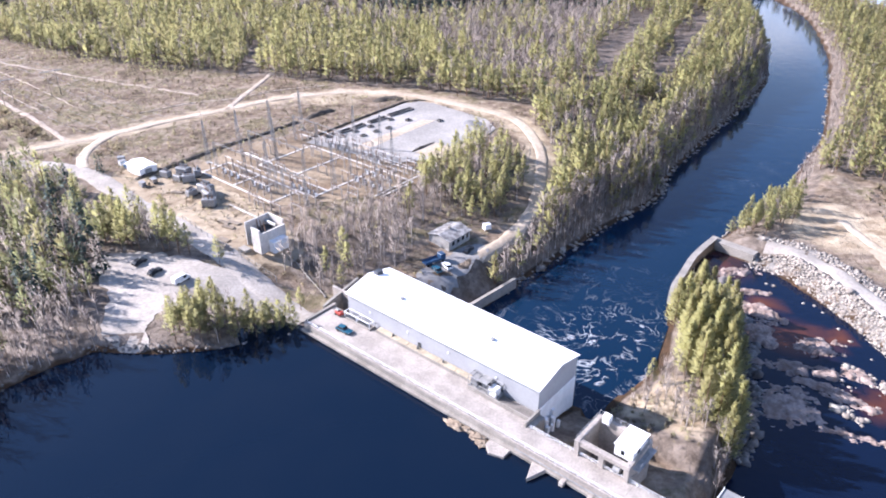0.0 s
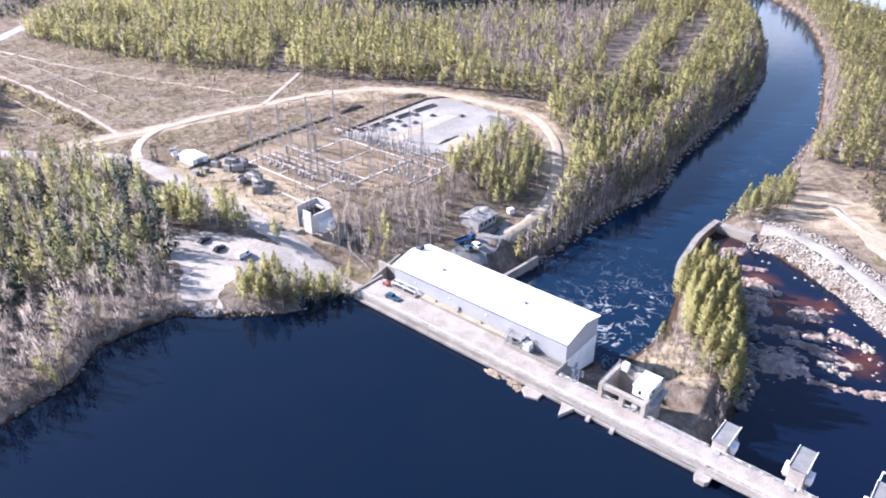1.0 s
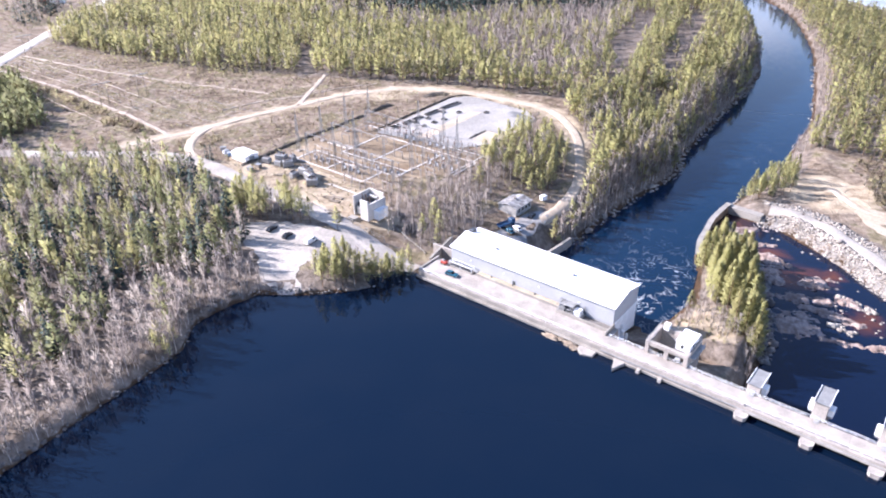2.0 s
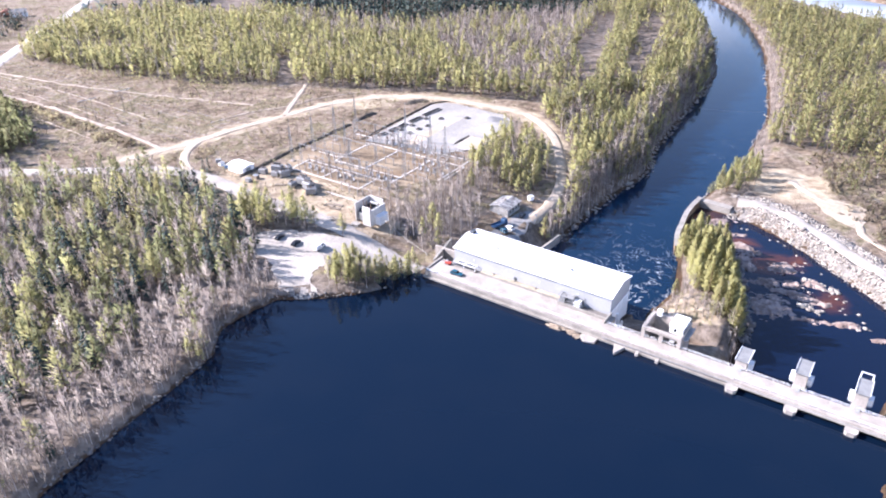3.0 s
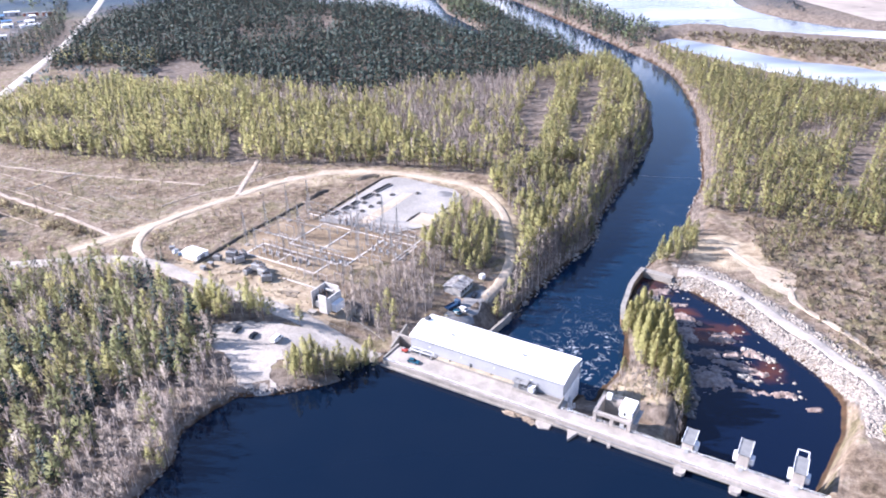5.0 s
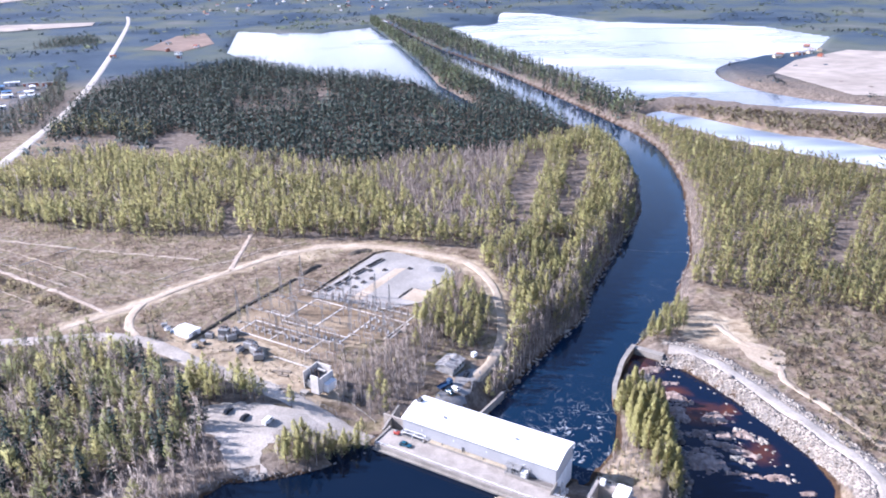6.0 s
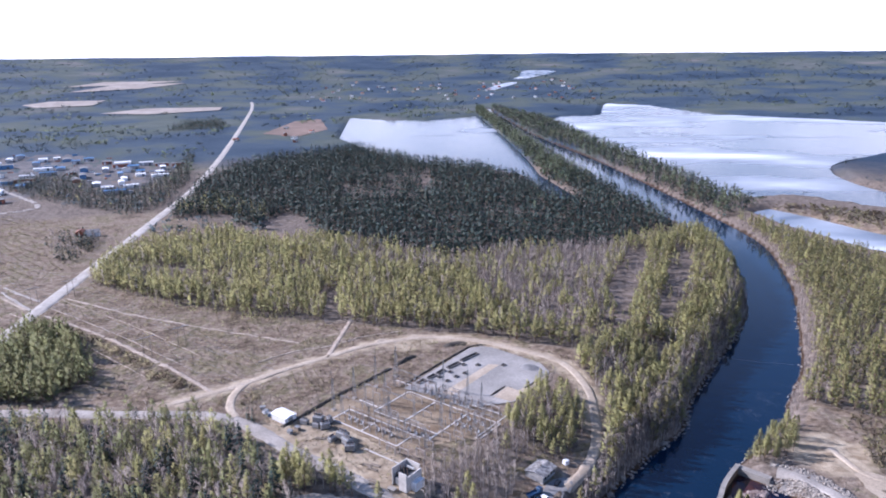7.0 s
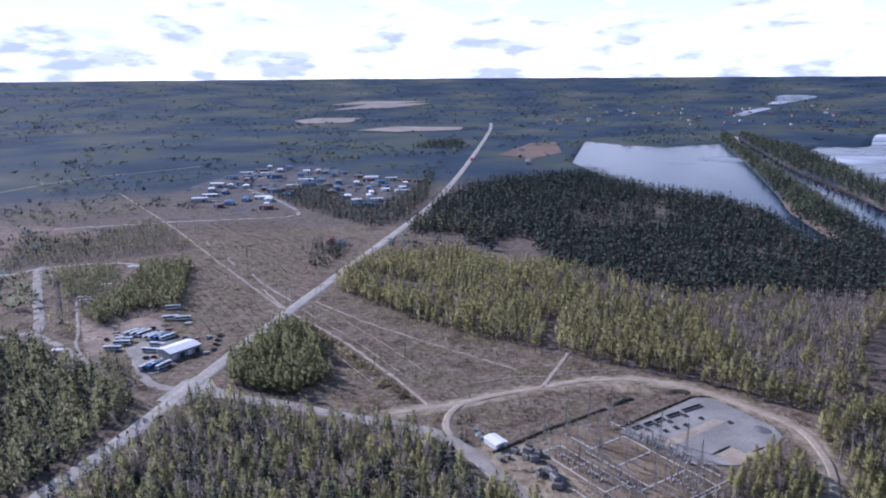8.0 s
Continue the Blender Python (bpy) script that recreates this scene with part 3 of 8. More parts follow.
def build_ground():
    ahead = np.radians(np.concatenate([np.arange(-62, 62, 0.33), np.arange(62, 298, 4.0)]))
    rings = [18.0]
    while rings[-1] < 4900:
        rings.append(rings[-1] * 1.016 if rings[-1] > 90 else rings[-1] + 3)
    rings[-1] = 4900
    rings = np.array(rings)
    rr, aa = np.meshgrid(rings, ahead, indexing="ij")
    x = np.concatenate([[CENTRE[0]], (CENTRE[0] + rr * np.sin(aa)).ravel()])
    y = np.concatenate([[CENTRE[1]], (CENTRE[1] + rr * np.cos(aa)).ravel()])
    z = height(x, y)
    n, na = len(rings), len(ahead)
    i, j = np.meshgrid(np.arange(n - 1), np.arange(na), indexing="ij")
    a, b = 1 + i * na + j, 1 + i * na + (j + 1) % na
    c, d = a + na, b + na
    tris = np.concatenate([np.stack([a, b, d], -1).reshape(-1, 3), np.stack([a, d, c], -1).reshape(-1, 3)])
    k = np.arange(na)
    tris = np.concatenate([tris, np.stack([np.zeros(na, int), 1 + (k + 1) % na, 1 + k], -1)])
    forest = np.zeros(len(x))
    for poly in WOODS.values():
        forest = np.maximum(forest, smooth(6, -6, signed(poly, x, y)))
    forest = np.maximum(forest, smooth(4, -2, signed(ISLAND, x, y)) * (0.35 + 0.65 * smooth(128, 118, y)))
    forest = np.maximum(forest, smooth(16, 6, signed(RIVER_AREA, x, y)) * 0.9)
    r = np.hypot(x - CENTRE[0], y - CENTRE[1])
    # distance mask that brings in the haze-tinted far colours
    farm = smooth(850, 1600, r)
    forest = np.maximum(forest, 0.85 * smooth(780, 980, r))
    d_res, d_riv, d_sp = signed(RES_AREA, x, y), signed(RIVER_AREA, x, y), signed(SPILL_AREA, x, y)
    sand = np.maximum(smooth(14, 4, line_distance(ROAD_SAND, x, y)) * 0.6 * smooth(225, 250, y), 0.75 * smooth(34, 8, np.hypot(x - 138, y - 222)))
    sand = np.maximum(sand, 0.62 * inside([(-128, 240), (-60, 180), (-40, 190), (-48, 205), (-70, 232), (-95, 255), (-120, 262)], x, y))
    sand = np.maximum(sand, 0.55 * smooth(40, 10, np.hypot((x + 365) / 1.3, y - 320)))
    sand = np.maximum(sand, 0.6 * smooth(20, 4, np.hypot((x + 52) * 0.75, (y - 334) * 1.3)))
    forest = np.maximum(forest, smooth(14, 8, d_res) * (x < -38) * 0.95)
    forest = np.maximum(forest, smooth(11, 8, line_distance(CREST[:8], x, y)))
    sand = np.maximum(sand, 0.66 * smooth(3, -5, signed([(40, 136), (57, 149), (62, 150), (62, 124), (56, 110), (48, 116), (41, 126)], x, y)))
    wet = np.maximum(smooth(1.5, -0.5, d_res), np.maximum(smooth(4, 0, d_riv), smooth(3, 0, d_sp)))
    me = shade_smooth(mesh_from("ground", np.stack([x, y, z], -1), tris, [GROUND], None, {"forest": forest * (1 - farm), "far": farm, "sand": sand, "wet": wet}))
    return tagged(new("ground", me), "dry brown heath, forest floor and sand, painted hazy blue towards the horizon", "ground", kind="structure")


build_ground()


def sheet(name, outline, z, mat, label, category, step=0, masks=None):
    """A level sheet over a plan outline, with inner points where it carries masks."""
    from_pts = [Vector(p) for p in outline]
    n = len(from_pts)
    if step:
        o = np.array(outline)
        gx, gy = np.meshgrid(np.arange(o[:, 0].min(), o[:, 0].max(), step), np.arange(o[:, 1].min(), o[:, 1].max(), step))
        gx, gy = gx.ravel(), gy.ravel()
        keep = signed(outline, gx, gy) < -step * 0.4
        from_pts += [Vector(p) for p in zip(gx[keep], gy[keep])]
    vs, _, fs, *_ = geometry.delaunay_2d_cdt(from_pts, [], [list(range(n))], 1, 0.001)
    v = np.array([(p.x, p.y) for p in vs])
    zz = np.full(len(v), z) if np.isscalar(z) else z(v[:, 0], v[:, 1])
    f = np.array([q for q in fs if len(q) == 3])
    a, b, c = v[f[:, 0]], v[f[:, 1]], v[f[:, 2]]
    flip = ((b - a)[:, 0] * (c - a)[:, 1] - (b - a)[:, 1] * (c - a)[:, 0]) < 0
    f[flip] = f[flip][:, ::-1]
    me = shade_smooth(mesh_from(name, np.column_stack([v, zz]), f, [mat], None, {k: fn(v[:, 0], v[:, 1]) for k, fn in (masks or {}).items()}))
    return tagged(new(name, me), label, category, kind="structure")


def foam_mask(x, y):
    near = smooth(28, 7, np.hypot((x - 47) * 0.8, y - 158)) * smooth(-0.9, 0.1, lumps(x, y, 18, 4.0))
    mid = 0.2 * smooth(46, 16, np.hypot((x - 30) * 0.9, (y - 182) * 0.9)) * smooth(-0.3, 0.5, lumps(x, y, 22, 2.0))
    reach = 0.08 * smooth(26, 6, line_distance([(45, 165), (95, 235), (150, 300), (215, 430), (250, 520)], x, y)) * smooth(0.0, 0.8, lumps(x, y, 30))
    return np.maximum(np.maximum(near, mid), reach)


wide = [(-24, 165), (8, 182), (15, 200), (70, 260), (110, 330), (170, 410), (200, 470), (215, 600), (222, 720), (206, 950), (188, 1334), (172, 1858), (170, 2310), (214, 2310), (214, 2024), (234, 1522), (272, 1176), (290, 910), (297, 701), (296, 594), (266, 489), (240, 424), (187, 312), (162, 280), (140, 248), (100, 222), (75, 192), (50, 140), (26, 128)]
sheet("water_river", wide, -12.0, RIVER, "dark blue river with foam streaks below the power station", "river", 6, {"foam": foam_mask})
sheet("water_lake_west", [(p[0] + (12 if p[0] > 140 else 0), p[1]) for p in LAKE_WEST[:5]] + [(162, 1531), (160, 1152), (152, 1009), (158, 893), (166, 816), (150, 782), (118, 850), (108, 935), (106, 1000), (60, 1066), (-32, 1124), (-115, 1236), (-164, 1366), (-224, 1516)], -11.97, LAKE_CLEAR, "pale blue lake with drifting ice", "lake")
sheet("water_lake_east", curve_through(LAKE_EAST, 40, True), -11.97, LAKE, "broad lake with white sheets of rotting ice", "lake")
sheet("water_arm", ARM, -11.95, ICE, "narrow icy side arm of the lake", "lake")
sheet("water_pool", [(80, 206), (93, 218), (111, 206), (119, 184), (123.5, 167), (127, 151), (129.5, 130), (127, 111), (114, 96), dam_xy(139, 2.4), dam_xy(100, 2.4), dam_xy(100, 10), (62, 118), (70, 139), (79, 168), (78, 190)], -11.98, POOL, "dark peaty pool below the spillway gates", "pool", 4, {"shallow": lambda x, y: np.maximum.reduce([smooth(11, 3, np.hypot((x - 99) * 0.8, y - 164)), smooth(12, 4, np.hypot(x - 90, y - 205)), smooth(7, 2, np.hypot(x - 96, y - 181)), smooth(9, 3, np.hypot(x - 108, y - 137)), smooth(6, 2, np.hypot(x - 110, y - 166))])})
sheet("water_reservoir", [(-275, -430), (-220, -120), (-180, 0), (-164, 46), (-147, 78), (-136, 96), (-124, 112), (-116, 124), (-114, 138), (-104, 147), (-88, 152), (-60, 152), (-44, 157), dam_xy(-2, 1.0), dam_xy(143, 1.0), (80, 45), (76, 10), (105, -80), (195, -430)], 0.0, RESERVOIR, "deep dark blue reservoir above the dam", "reservoir")


def ribbon(name, pts, width, mat, label, lift=0.16, rough_edge=0.5):
    p = curve_through(pts, 3.0)
    t = np.gradient(p, axis=0)
    t /= np.linalg.norm(t, axis=1)[:, None] + 1e-9
    nrm = np.stack([-t[:, 1], t[:, 0]], -1)
    cols = [-0.5, -0.42, -0.2, 0.2, 0.42, 0.5]
    vs, nn = [], len(cols)
    for c in cols:
        edge = rough_edge * lumps(p[:, 0] + 50 * c, p[:, 1], 11, c * 9) * (abs(c) > 0.4) * np.sign(c)
        q = p + nrm * (c * width + edge)[:, None]
        z = height(q[:, 0], q[:, 1]) + lift - (0.35 if abs(c) == 0.5 else 0.0) + (0.06 if abs(c) == 0.2 else 0)
        vs.append(np.column_stack([q, z]))
    v = np.stack(vs, 1).reshape(-1, 3)
    i, j = np.meshgrid(np.arange(len(p) - 1), np.arange(nn - 1), indexing="ij")
    a = i * nn + j
    quads = np.stack([a, a + nn, a + nn + 1, a + 1], -1).reshape(-1, 4)
    return tagged(new(name, shade_smooth(mesh_from(name, v, quads[:, ::-1], [mat]))), label, "road", kind="structure")


def pad(name, pts, mat, label, category="yard", lift=0.2, step=4, closed=True):
    o = curve_through(pts, 2, True) if closed else np.array(pts)
    if closed:
        o = o + 1.1 * np.stack([lumps(o[:, 0], o[:, 1], 7, 1.7), lumps(o[:, 0], o[:, 1], 6, 4.1)], -1)
    return sheet(name, [tuple(p) for p in o], lambda x, y: height(x, y) + lift, mat, label, category, step)


ribbon("road_sand", ROAD_SAND, 5.2, SAND_ROAD, "sandy gravel track curving round the switchyard")
ribbon("road_access", ROAD_ACCESS, 8.5, GRAVEL, "pale gravel access road to the dam")
ribbon("road_main", ROAD_MAIN, 10.5, ROAD_PALE, "long straight sun-bleached country road", 0.4)
ribbon("road_fork", FORK, 4.5, SAND_ROAD, "short sandy link between the two tracks", 0.18)
ribbon("road_depot", [(-298, 266), (-316, 267), (-330, 273), (-343, 284), (-358, 300), (-366, 316)], 6.5, GRAVEL, "gravel drive into the bus depot")
ribbon("road_pits", [(-520, 290), (-474, 308), (-462, 322), (-468, 334), (-530, 395), (-590, 457), (-600, 475)], 8.0, GRAVEL, "grey track beside long heaps of soil")
ribbon("road_pits_link", [(-462, 320), (-430, 308), (-387, 287)], 6.0, GRAVEL, "grey track into the wood")
ribbon("road_quarry", [(-680, 400), (-608, 440), (-597, 466), (-551, 505), (-494, 503), (-470, 520)], 6.0, GRAVEL, "pale track past the sand pits")
ribbon("road_village", [(-900, 500), (-766, 605), (-718, 650), (-636, 714), (-558, 761), (-512, 790), (-513, 830), (-600, 925), (-731, 1050), (-728, 1190)], 7.0, GRAVEL, "gravel road to the industrial estate")
ribbon("road_far", [(-1074, 800), (-1069, 1027), (-1006, 1152), (-950, 1260)], 7.0, ASPHALT_OLD, "distant pale road")
ribbon("road_east", [(113, 79), (129, 101), (134, 117), (133.5, 135), (129.5, 154.5), (124.5, 180.5), (116.5, 202), (107, 210)], 6.0, GRAVEL, "pale gravel road along the dike crest")
ribbon("road_east_low", [(140, 226), (143, 204), (150, 196), (146, 182), (142, 172), (145, 158), (148, 141), (150, 122), (146, 95)], 3.2, SAND_ROAD, "sandy path below the dike")
pad("yard_junction", [(-306, 250), (-308, 276), (-302, 290), (-293, 284), (-284, 275), (-272, 270), (-262, 266), (-272, 262), (-284, 260), (-290, 248)], ROAD_PALE, "wide pale road junction", lift=0.34, closed=False)
pad("yard_turning", [(139, 205), (149, 203), (156, 195), (150, 184), (143, 178), (138, 187)], SAND_ROAD, "sandy turning place below the dike")
TRODDEN = material("dark trodden yard", (0.13, 0.115, 0.11), (0.075, 0.07, 0.07), 0.03, 0.95, fine=0.3, grain=0.3)
pad("yard_estate", [(-570, 800), (-680, 850), (-800, 1000), (-800, 1250), (-680, 1300), (-560, 1180), (-440, 1150), (-425, 930), (-470, 900), (-540, 960)], TRODDEN, "dark trodden yards of the industrial estate", "yard", 0.12, 15)
STRAW = material("pale stubble", (0.34, 0.29, 0.245), (0.26, 0.22, 0.185), 0.01, 0.95, fine=0.05)
EARTH = material("reddish ploughed earth", (0.21, 0.145, 0.11), (0.16, 0.11, 0.085), 0.01, 0.95, fine=0.06)
FIELDS = {"field_a": [(-1367, 2482), (-1332, 2609), (-1158, 2656), (-1133, 2481), (-1281, 2405)], "field_b": [(-998, 2210), (-921, 2390), (-679, 2417), (-661, 2307), (-844, 2173)],
          "field_c": [(-1510, 3106), (-1433, 3338), (-1104, 3414), (-1227, 3260)], "field_d": [(-1404, 2914), (-1341, 3209), (-1065, 3339), (-1178, 3084)]}
for key, area in FIELDS.items():
    pad("field", area, STRAW, "pale distant stubble field", "field", 2.0, 40, False)
pad("field", [(-387, 1600), (-360, 1900), (-300, 1960), (-249, 1680), (-300, 1540)], EARTH, "reddish distant ploughed field", "field", 0.8, 30, False)
pad("field", [(640, 760), (660, 960), (780, 1080), (960, 1180), (1060, 1100), (900, 800), (760, 700)], STRAW, "pale field behind the lake", "field", 0.6, 30, False)
pad("field", [(-860, 560), (-800, 640), (-700, 640), (-640, 600), (-720, 520)], EARTH, "reddish cleared ground", "field", 0.3, 12)
pad("water_far", [(262, 2980), (300, 3090), (380, 3240), (430, 3240), (345, 3060), (300, 2960)], LAKE, "bright distant reach of the river", "river", 2.0, 30)
pad("water_far_bend", [(430, 3400), (470, 3500), (530, 3760), (600, 3800), (700, 3740), (620, 3580), (540, 3480), (480, 3390)], LAKE, "bright distant reach of the river", "river", 2.0, 30)
TRACK = material("faint sandy wheel track", (0.37, 0.305, 0.245), (0.27, 0.215, 0.165), 0.2, 0.95, bump=0.05, bump_scale=2, fine=0.9, grain=0.3)
ribbon("track_line", [(-880, 918), (-621, 695), (-431, 519), (-317, 417)], 3.0, TRACK, "faint sandy track under the power lines", 0.2)
ribbon("track_line_east", [(-305, 408), (-247, 366), (-188, 314), (-157, 283)], 2.6, TRACK, "faint sandy track under the power lines", 0.2)
for i, off in enumerate((-11, 10, 24)):
    ribbon("track_rut", [(-318 + off * 0.66, 419 + off * 0.75), (-247 + off * 0.66, 362 + off * 0.75), (-190 + off * 0.66, 311 + off * 0.75)], 0.7, TRACK, "faint wheel rut across the heath", 0.2, 0.35)
ribbon("track_bend", [(-140, 318), (-122, 332), (-100, 340), (-84, 352), (-60, 360)], 1.4, TRACK, "faint sandy path in the heath", 0.16, 0.4)
ribbon("track_heath", [(-101, 323), (-98, 345), (-92, 384)], 3.2, TRACK, "sandy track crossing the heath", 0.16)
ribbon("track_meadow", [(-300, 440), (-240, 402), (-180, 372), (-120, 345)], 1.8, TRACK, "thin worn track in the heath", 0.2)
pad("yard_parking", [(-104, 184), (-92, 190), (-72, 184), (-52, 172), (-44, 162), (-60, 163), (-74, 160), (-76, 148), (-71, 141), (-80, 143), (-88, 150), (-92, 165)], GRAVEL, "pale gravel parking place by the reservoir", lift=0.14)
pad("yard_gravel", [(-57, 280), (-19, 330), (-12, 333), (-5, 330), (19, 307), (22, 295), (15, 282), (-2, 262), (-19, 258)], CRUSHED, "levelled grey crushed-stone pad for new bays", lift=0.3, closed=False)
pad("yard_strip", [(-38, 273), (-10, 307), (-4, 306), (-32, 271)], SAND_ROAD, "sandy strip across the gravel pad", lift=0.33, closed=False)
pad("yard_corner", [(-12, 268), (-3, 279), (2, 274), (13, 285), (20, 291), (14, 281), (-3, 262)], SAND_ROAD, "sandy corner of the gravel pad", lift=0.33, closed=False)
pad("yard_switchyard", [(-96, 250), (-75, 285), (-55, 279), (-19, 258), (-8, 244), (-26, 230), (-58, 222), (-78, 235)], material("trodden dry grass", (0.26, 0.20, 0.135), (0.15, 0.105, 0.065), 0.09, 0.95, fine=0.8, grain=0.3), "trodden dry grass of the switchyard", lift=0.1)
# darker surface colour stands in for the trees' shade on this yard
pad("yard_lower", [(-6, 176), (-8, 186), (2, 197), (10, 204), (14, 200), (6, 188), (0, 178)], ASPHALT_OLD, "gravel yard behind the power station, coloured darker for tree shade", lift=0.2)
pad("yard_depot", [(-376, 311), (-372, 331), (-354, 334), (-343, 312), (-340, 298), (-326, 290), (-332, 280), (-343, 282), (-360, 298)], GRAVEL, "pale gravel yard of the bus depot", lift=0.24, closed=False)
pad("yard_earth", [(-447, 352), (-424, 341), (-411, 364), (-394, 368), (-371, 348), (-362, 338), (-376, 330), (-386, 312), (-374, 283), (-399, 301), (-420, 322)], material("bare brown earth", (0.33, 0.25, 0.19), (0.19, 0.15, 0.115), 0.06, 0.95, bump=0.1, bump_scale=1, fine=0.6, grain=0.3), "bare churned earth behind the depot", lift=0.16)
ribbon("road_ditch", [(-488, 392), (-462, 364), (-433, 333), (-410, 306), (-375, 280), (-352, 268)], 2.6, GRAVEL, "pale strip of gravel beside the depot", 0.14)
# short pale gravel strips laid along the wheel tracks
for a, b in (((-522, 624), (-497, 596)), ((-455, 542), (-441, 530)), ((-450, 553), (-429, 531)), ((-396, 490), (-376, 469)), ((-395, 506), (-366, 475)), ((-357, 460), (-313, 415)), ((-361, 471), (-317, 435))):
    ribbon("track_pale", [a, ((a[0] + b[0]) / 2 - 1, (a[1] + b[1]) / 2), b], 2.4, GRAVEL, "short pale gravel stretch of a wheel track", 0.2, 0.3)

# ---- the power station and the dam ----
def wall_with_ribs(x0, x1, z0, z1, y, step, depth=0.015):
    """A sheet-clad wall along x: one slab whose face carries shallow upright ribs."""
    face = [(x0, y)]
    x = x0 + step
    while x < x1 - 0.1:
        face += [(x - 0.06, y), (x - 0.05, y - depth), (x + 0.05, y - depth), (x + 0.06, y)]
        x += step
    return prism(face + [(x1, y), (x1, y + 0.3), (x0, y + 0.3)], z0, z1)


def build_powerhouse():
    ob = thing("power_station", DAM @ pose(2.8, 10.0, 0), "long white-roofed hydropower hall with grey clad walls on the dam", "building")
    L, W, E, R = 59.6, 15.6, 8.3, 10.2
    part("wall", wall_with_ribs(0.3, L - 0.3, -3.0, E, 0.0, 2.98), GREY_CLADDING, ob, "grey clad long wall")
    part("wall", box(0.3, W - 0.3, -13.0, L - 0.3, W, E), CONCRETE, ob, "concrete wall on the river side")
    gable = [(0.0, -3.0), (W, -3.0), (W, E), (W * 0.52, R - 0.3), (0.0, E)]
    part("wall", extrude_profile(gable, 0.0, 0.3), GREY_CLADDING, ob)
    upper = [(0.0, 2.6), (W, 2.6), (W, E), (W * 0.52, R - 0.3), (0.0, E)]
    part("wall", extrude_profile(upper, L - 0.3, L), GREY_CLADDING, ob, "grey clad gable")
    part("plinth", box(L - 0.35, 0.2, -13.0, L + 0.18, W - 0.2, 2.6, 0.04), WHITE_PAINT, ob, "white rendered lower gable wall")
    part("floor", box(0.5, 0.5, -3.2, L - 0.5, W - 0.5, -2.9), CONCRETE_DARK, ob)
    roof = [(-0.45, E - 0.02), (W * 0.52, R), (W + 0.45, E - 0.02), (W + 0.45, E + 0.22), (W * 0.52, R + 0.26), (-0.45, E + 0.22)]
    part("roof", extrude_profile(roof, -0.4, L + 0.4), WHITE_ROOF, ob, "bright white sheet roof")
    part("gutter", box(-0.4, -0.6, E - 0.05, L + 0.4, -0.45, E + 0.16), WHITE_PAINT, ob)
    seam = bmesh.new()
    for i in range(1, 20):
        x = L * i / 20
        for ya, za, yb, zb in ((-0.4, E + 0.215, W * 0.52, R + 0.255), (W * 0.52, R + 0.255, W + 0.4, E + 0.215)):
            tube((x, ya, za), (x, yb, zb), 0.035, seam, 4)
    part("roof_seams", seam, WHITE_ROOF, ob)
    for x, y, s in ((14.5, 5.3, 0.7), (42.5, 6.0, 0.7)):
        z = E + 0.22 + (R - E) * y / (W * 0.52)
        bm = box(x - s / 2, y - s / 2, z - 0.2, x + s / 2, y + s / 2, z + 0.55, 0.05)
        box(x - s * 0.7, y - s * 0.7, z + 0.55, x + s * 0.7, y + s * 0.7, z + 0.68, bm=bm)
        part("roof_vent", bm, STEEL, ob)
    bm = box(0.6, 9.0, R - 0.6, 2.2, 11.2, R + 0.8, 0.08)
    tube((1.2, 8.2, R - 0.4), (1.2, 8.2, R + 1.6), 0.09, bm)
    part("roof_unit", bm, STEEL_DARK, ob, "grey ventilation unit at the roof corner")
    for x in (8, 21, 34, 48):
        part("wall_lamp", box(x, -0.22, 5.6, x + 0.35, 0.02, 5.95, 0.03), WHITE_PAINT, ob)
    for x, w in ((49.0, 1.1), (24.5, 1.1)):
        part("door", box(x, -0.06, 2.2, x + w, 0.02, 4.3), STEEL_DARK, ob, "dark steel door")
    for i, (x, y, s, h) in enumerate(((L + 0.6, 0.8, 1.0, 1.6), (L + 1.8, 1.6, 0.9, 1.1), (L + 0.7, 2.6, 1.1, 2.2), (L + 2.2, 3.0, 0.8, 0.9), (L + 1.4, 4.4, 1.0, 1.8), (L + 0.6, 5.6, 0.9, 2.8), (L + 2.4, 5.2, 0.7, 0.8))):
        part("footing_block", box(x - s / 2, y - s / 2, -6, x + s / 2, y + s / 2, -3.2 + h, 0.1), WHITE_PAINT, ob, "white concrete block at the gable's foot")
    for i in range(5):
        part("tail_pier", box(4 + i * 12.5, W - 0.1, -15, 5.6 + i * 12.5, W + 3.0, -5.5, 0.1), CONCRETE, ob)
    return ob


build_powerhouse()


def build_apron():
    slab = box(-2.5, -1.0, -9, 64.4, 9.8, 2.0)
    ob = single("deck", slab, CONCRETE, DAM, "wide pale concrete intake deck beside the power station", "deck", kind="structure")
    rng = random.Random(3)
    for i in range(11):
        for j, (y0, y1) in enumerate(((0.35, 4.4), (4.4, 8.3))):
            x0 = -2.4 + i * 6.06
            z = 2.1 + rng.uniform(0, 0.02)
            part("slab", box(x0 + 0.012, y0 + 0.012, 1.95, x0 + 6.05, y1 - 0.012, z), CONCRETE_PALE, ob)
    return ob


build_apron()


def railing(name, u0, u1, v, z, label, step=2.5, high=1.05):
    ob = thing(name, DAM @ pose(u0, v, z), label, "railing")
    n = max(1, round((u1 - u0) / step))
    post = finish(tube((0, 0, 0), (0, 0, high), 0.05, sides=4), "post", WHITE_PAINT)
    for i in range(n + 1):
        p = part("post", post, STEEL, ob)
        p.location = ((u1 - u0) * i / n, 0, 0)
    for h in (high, high * 0.55):
        part("rail", tube((0, 0, h), (u1 - u0, 0, h), 0.055, sides=4), WHITE_PAINT, ob)
    return ob


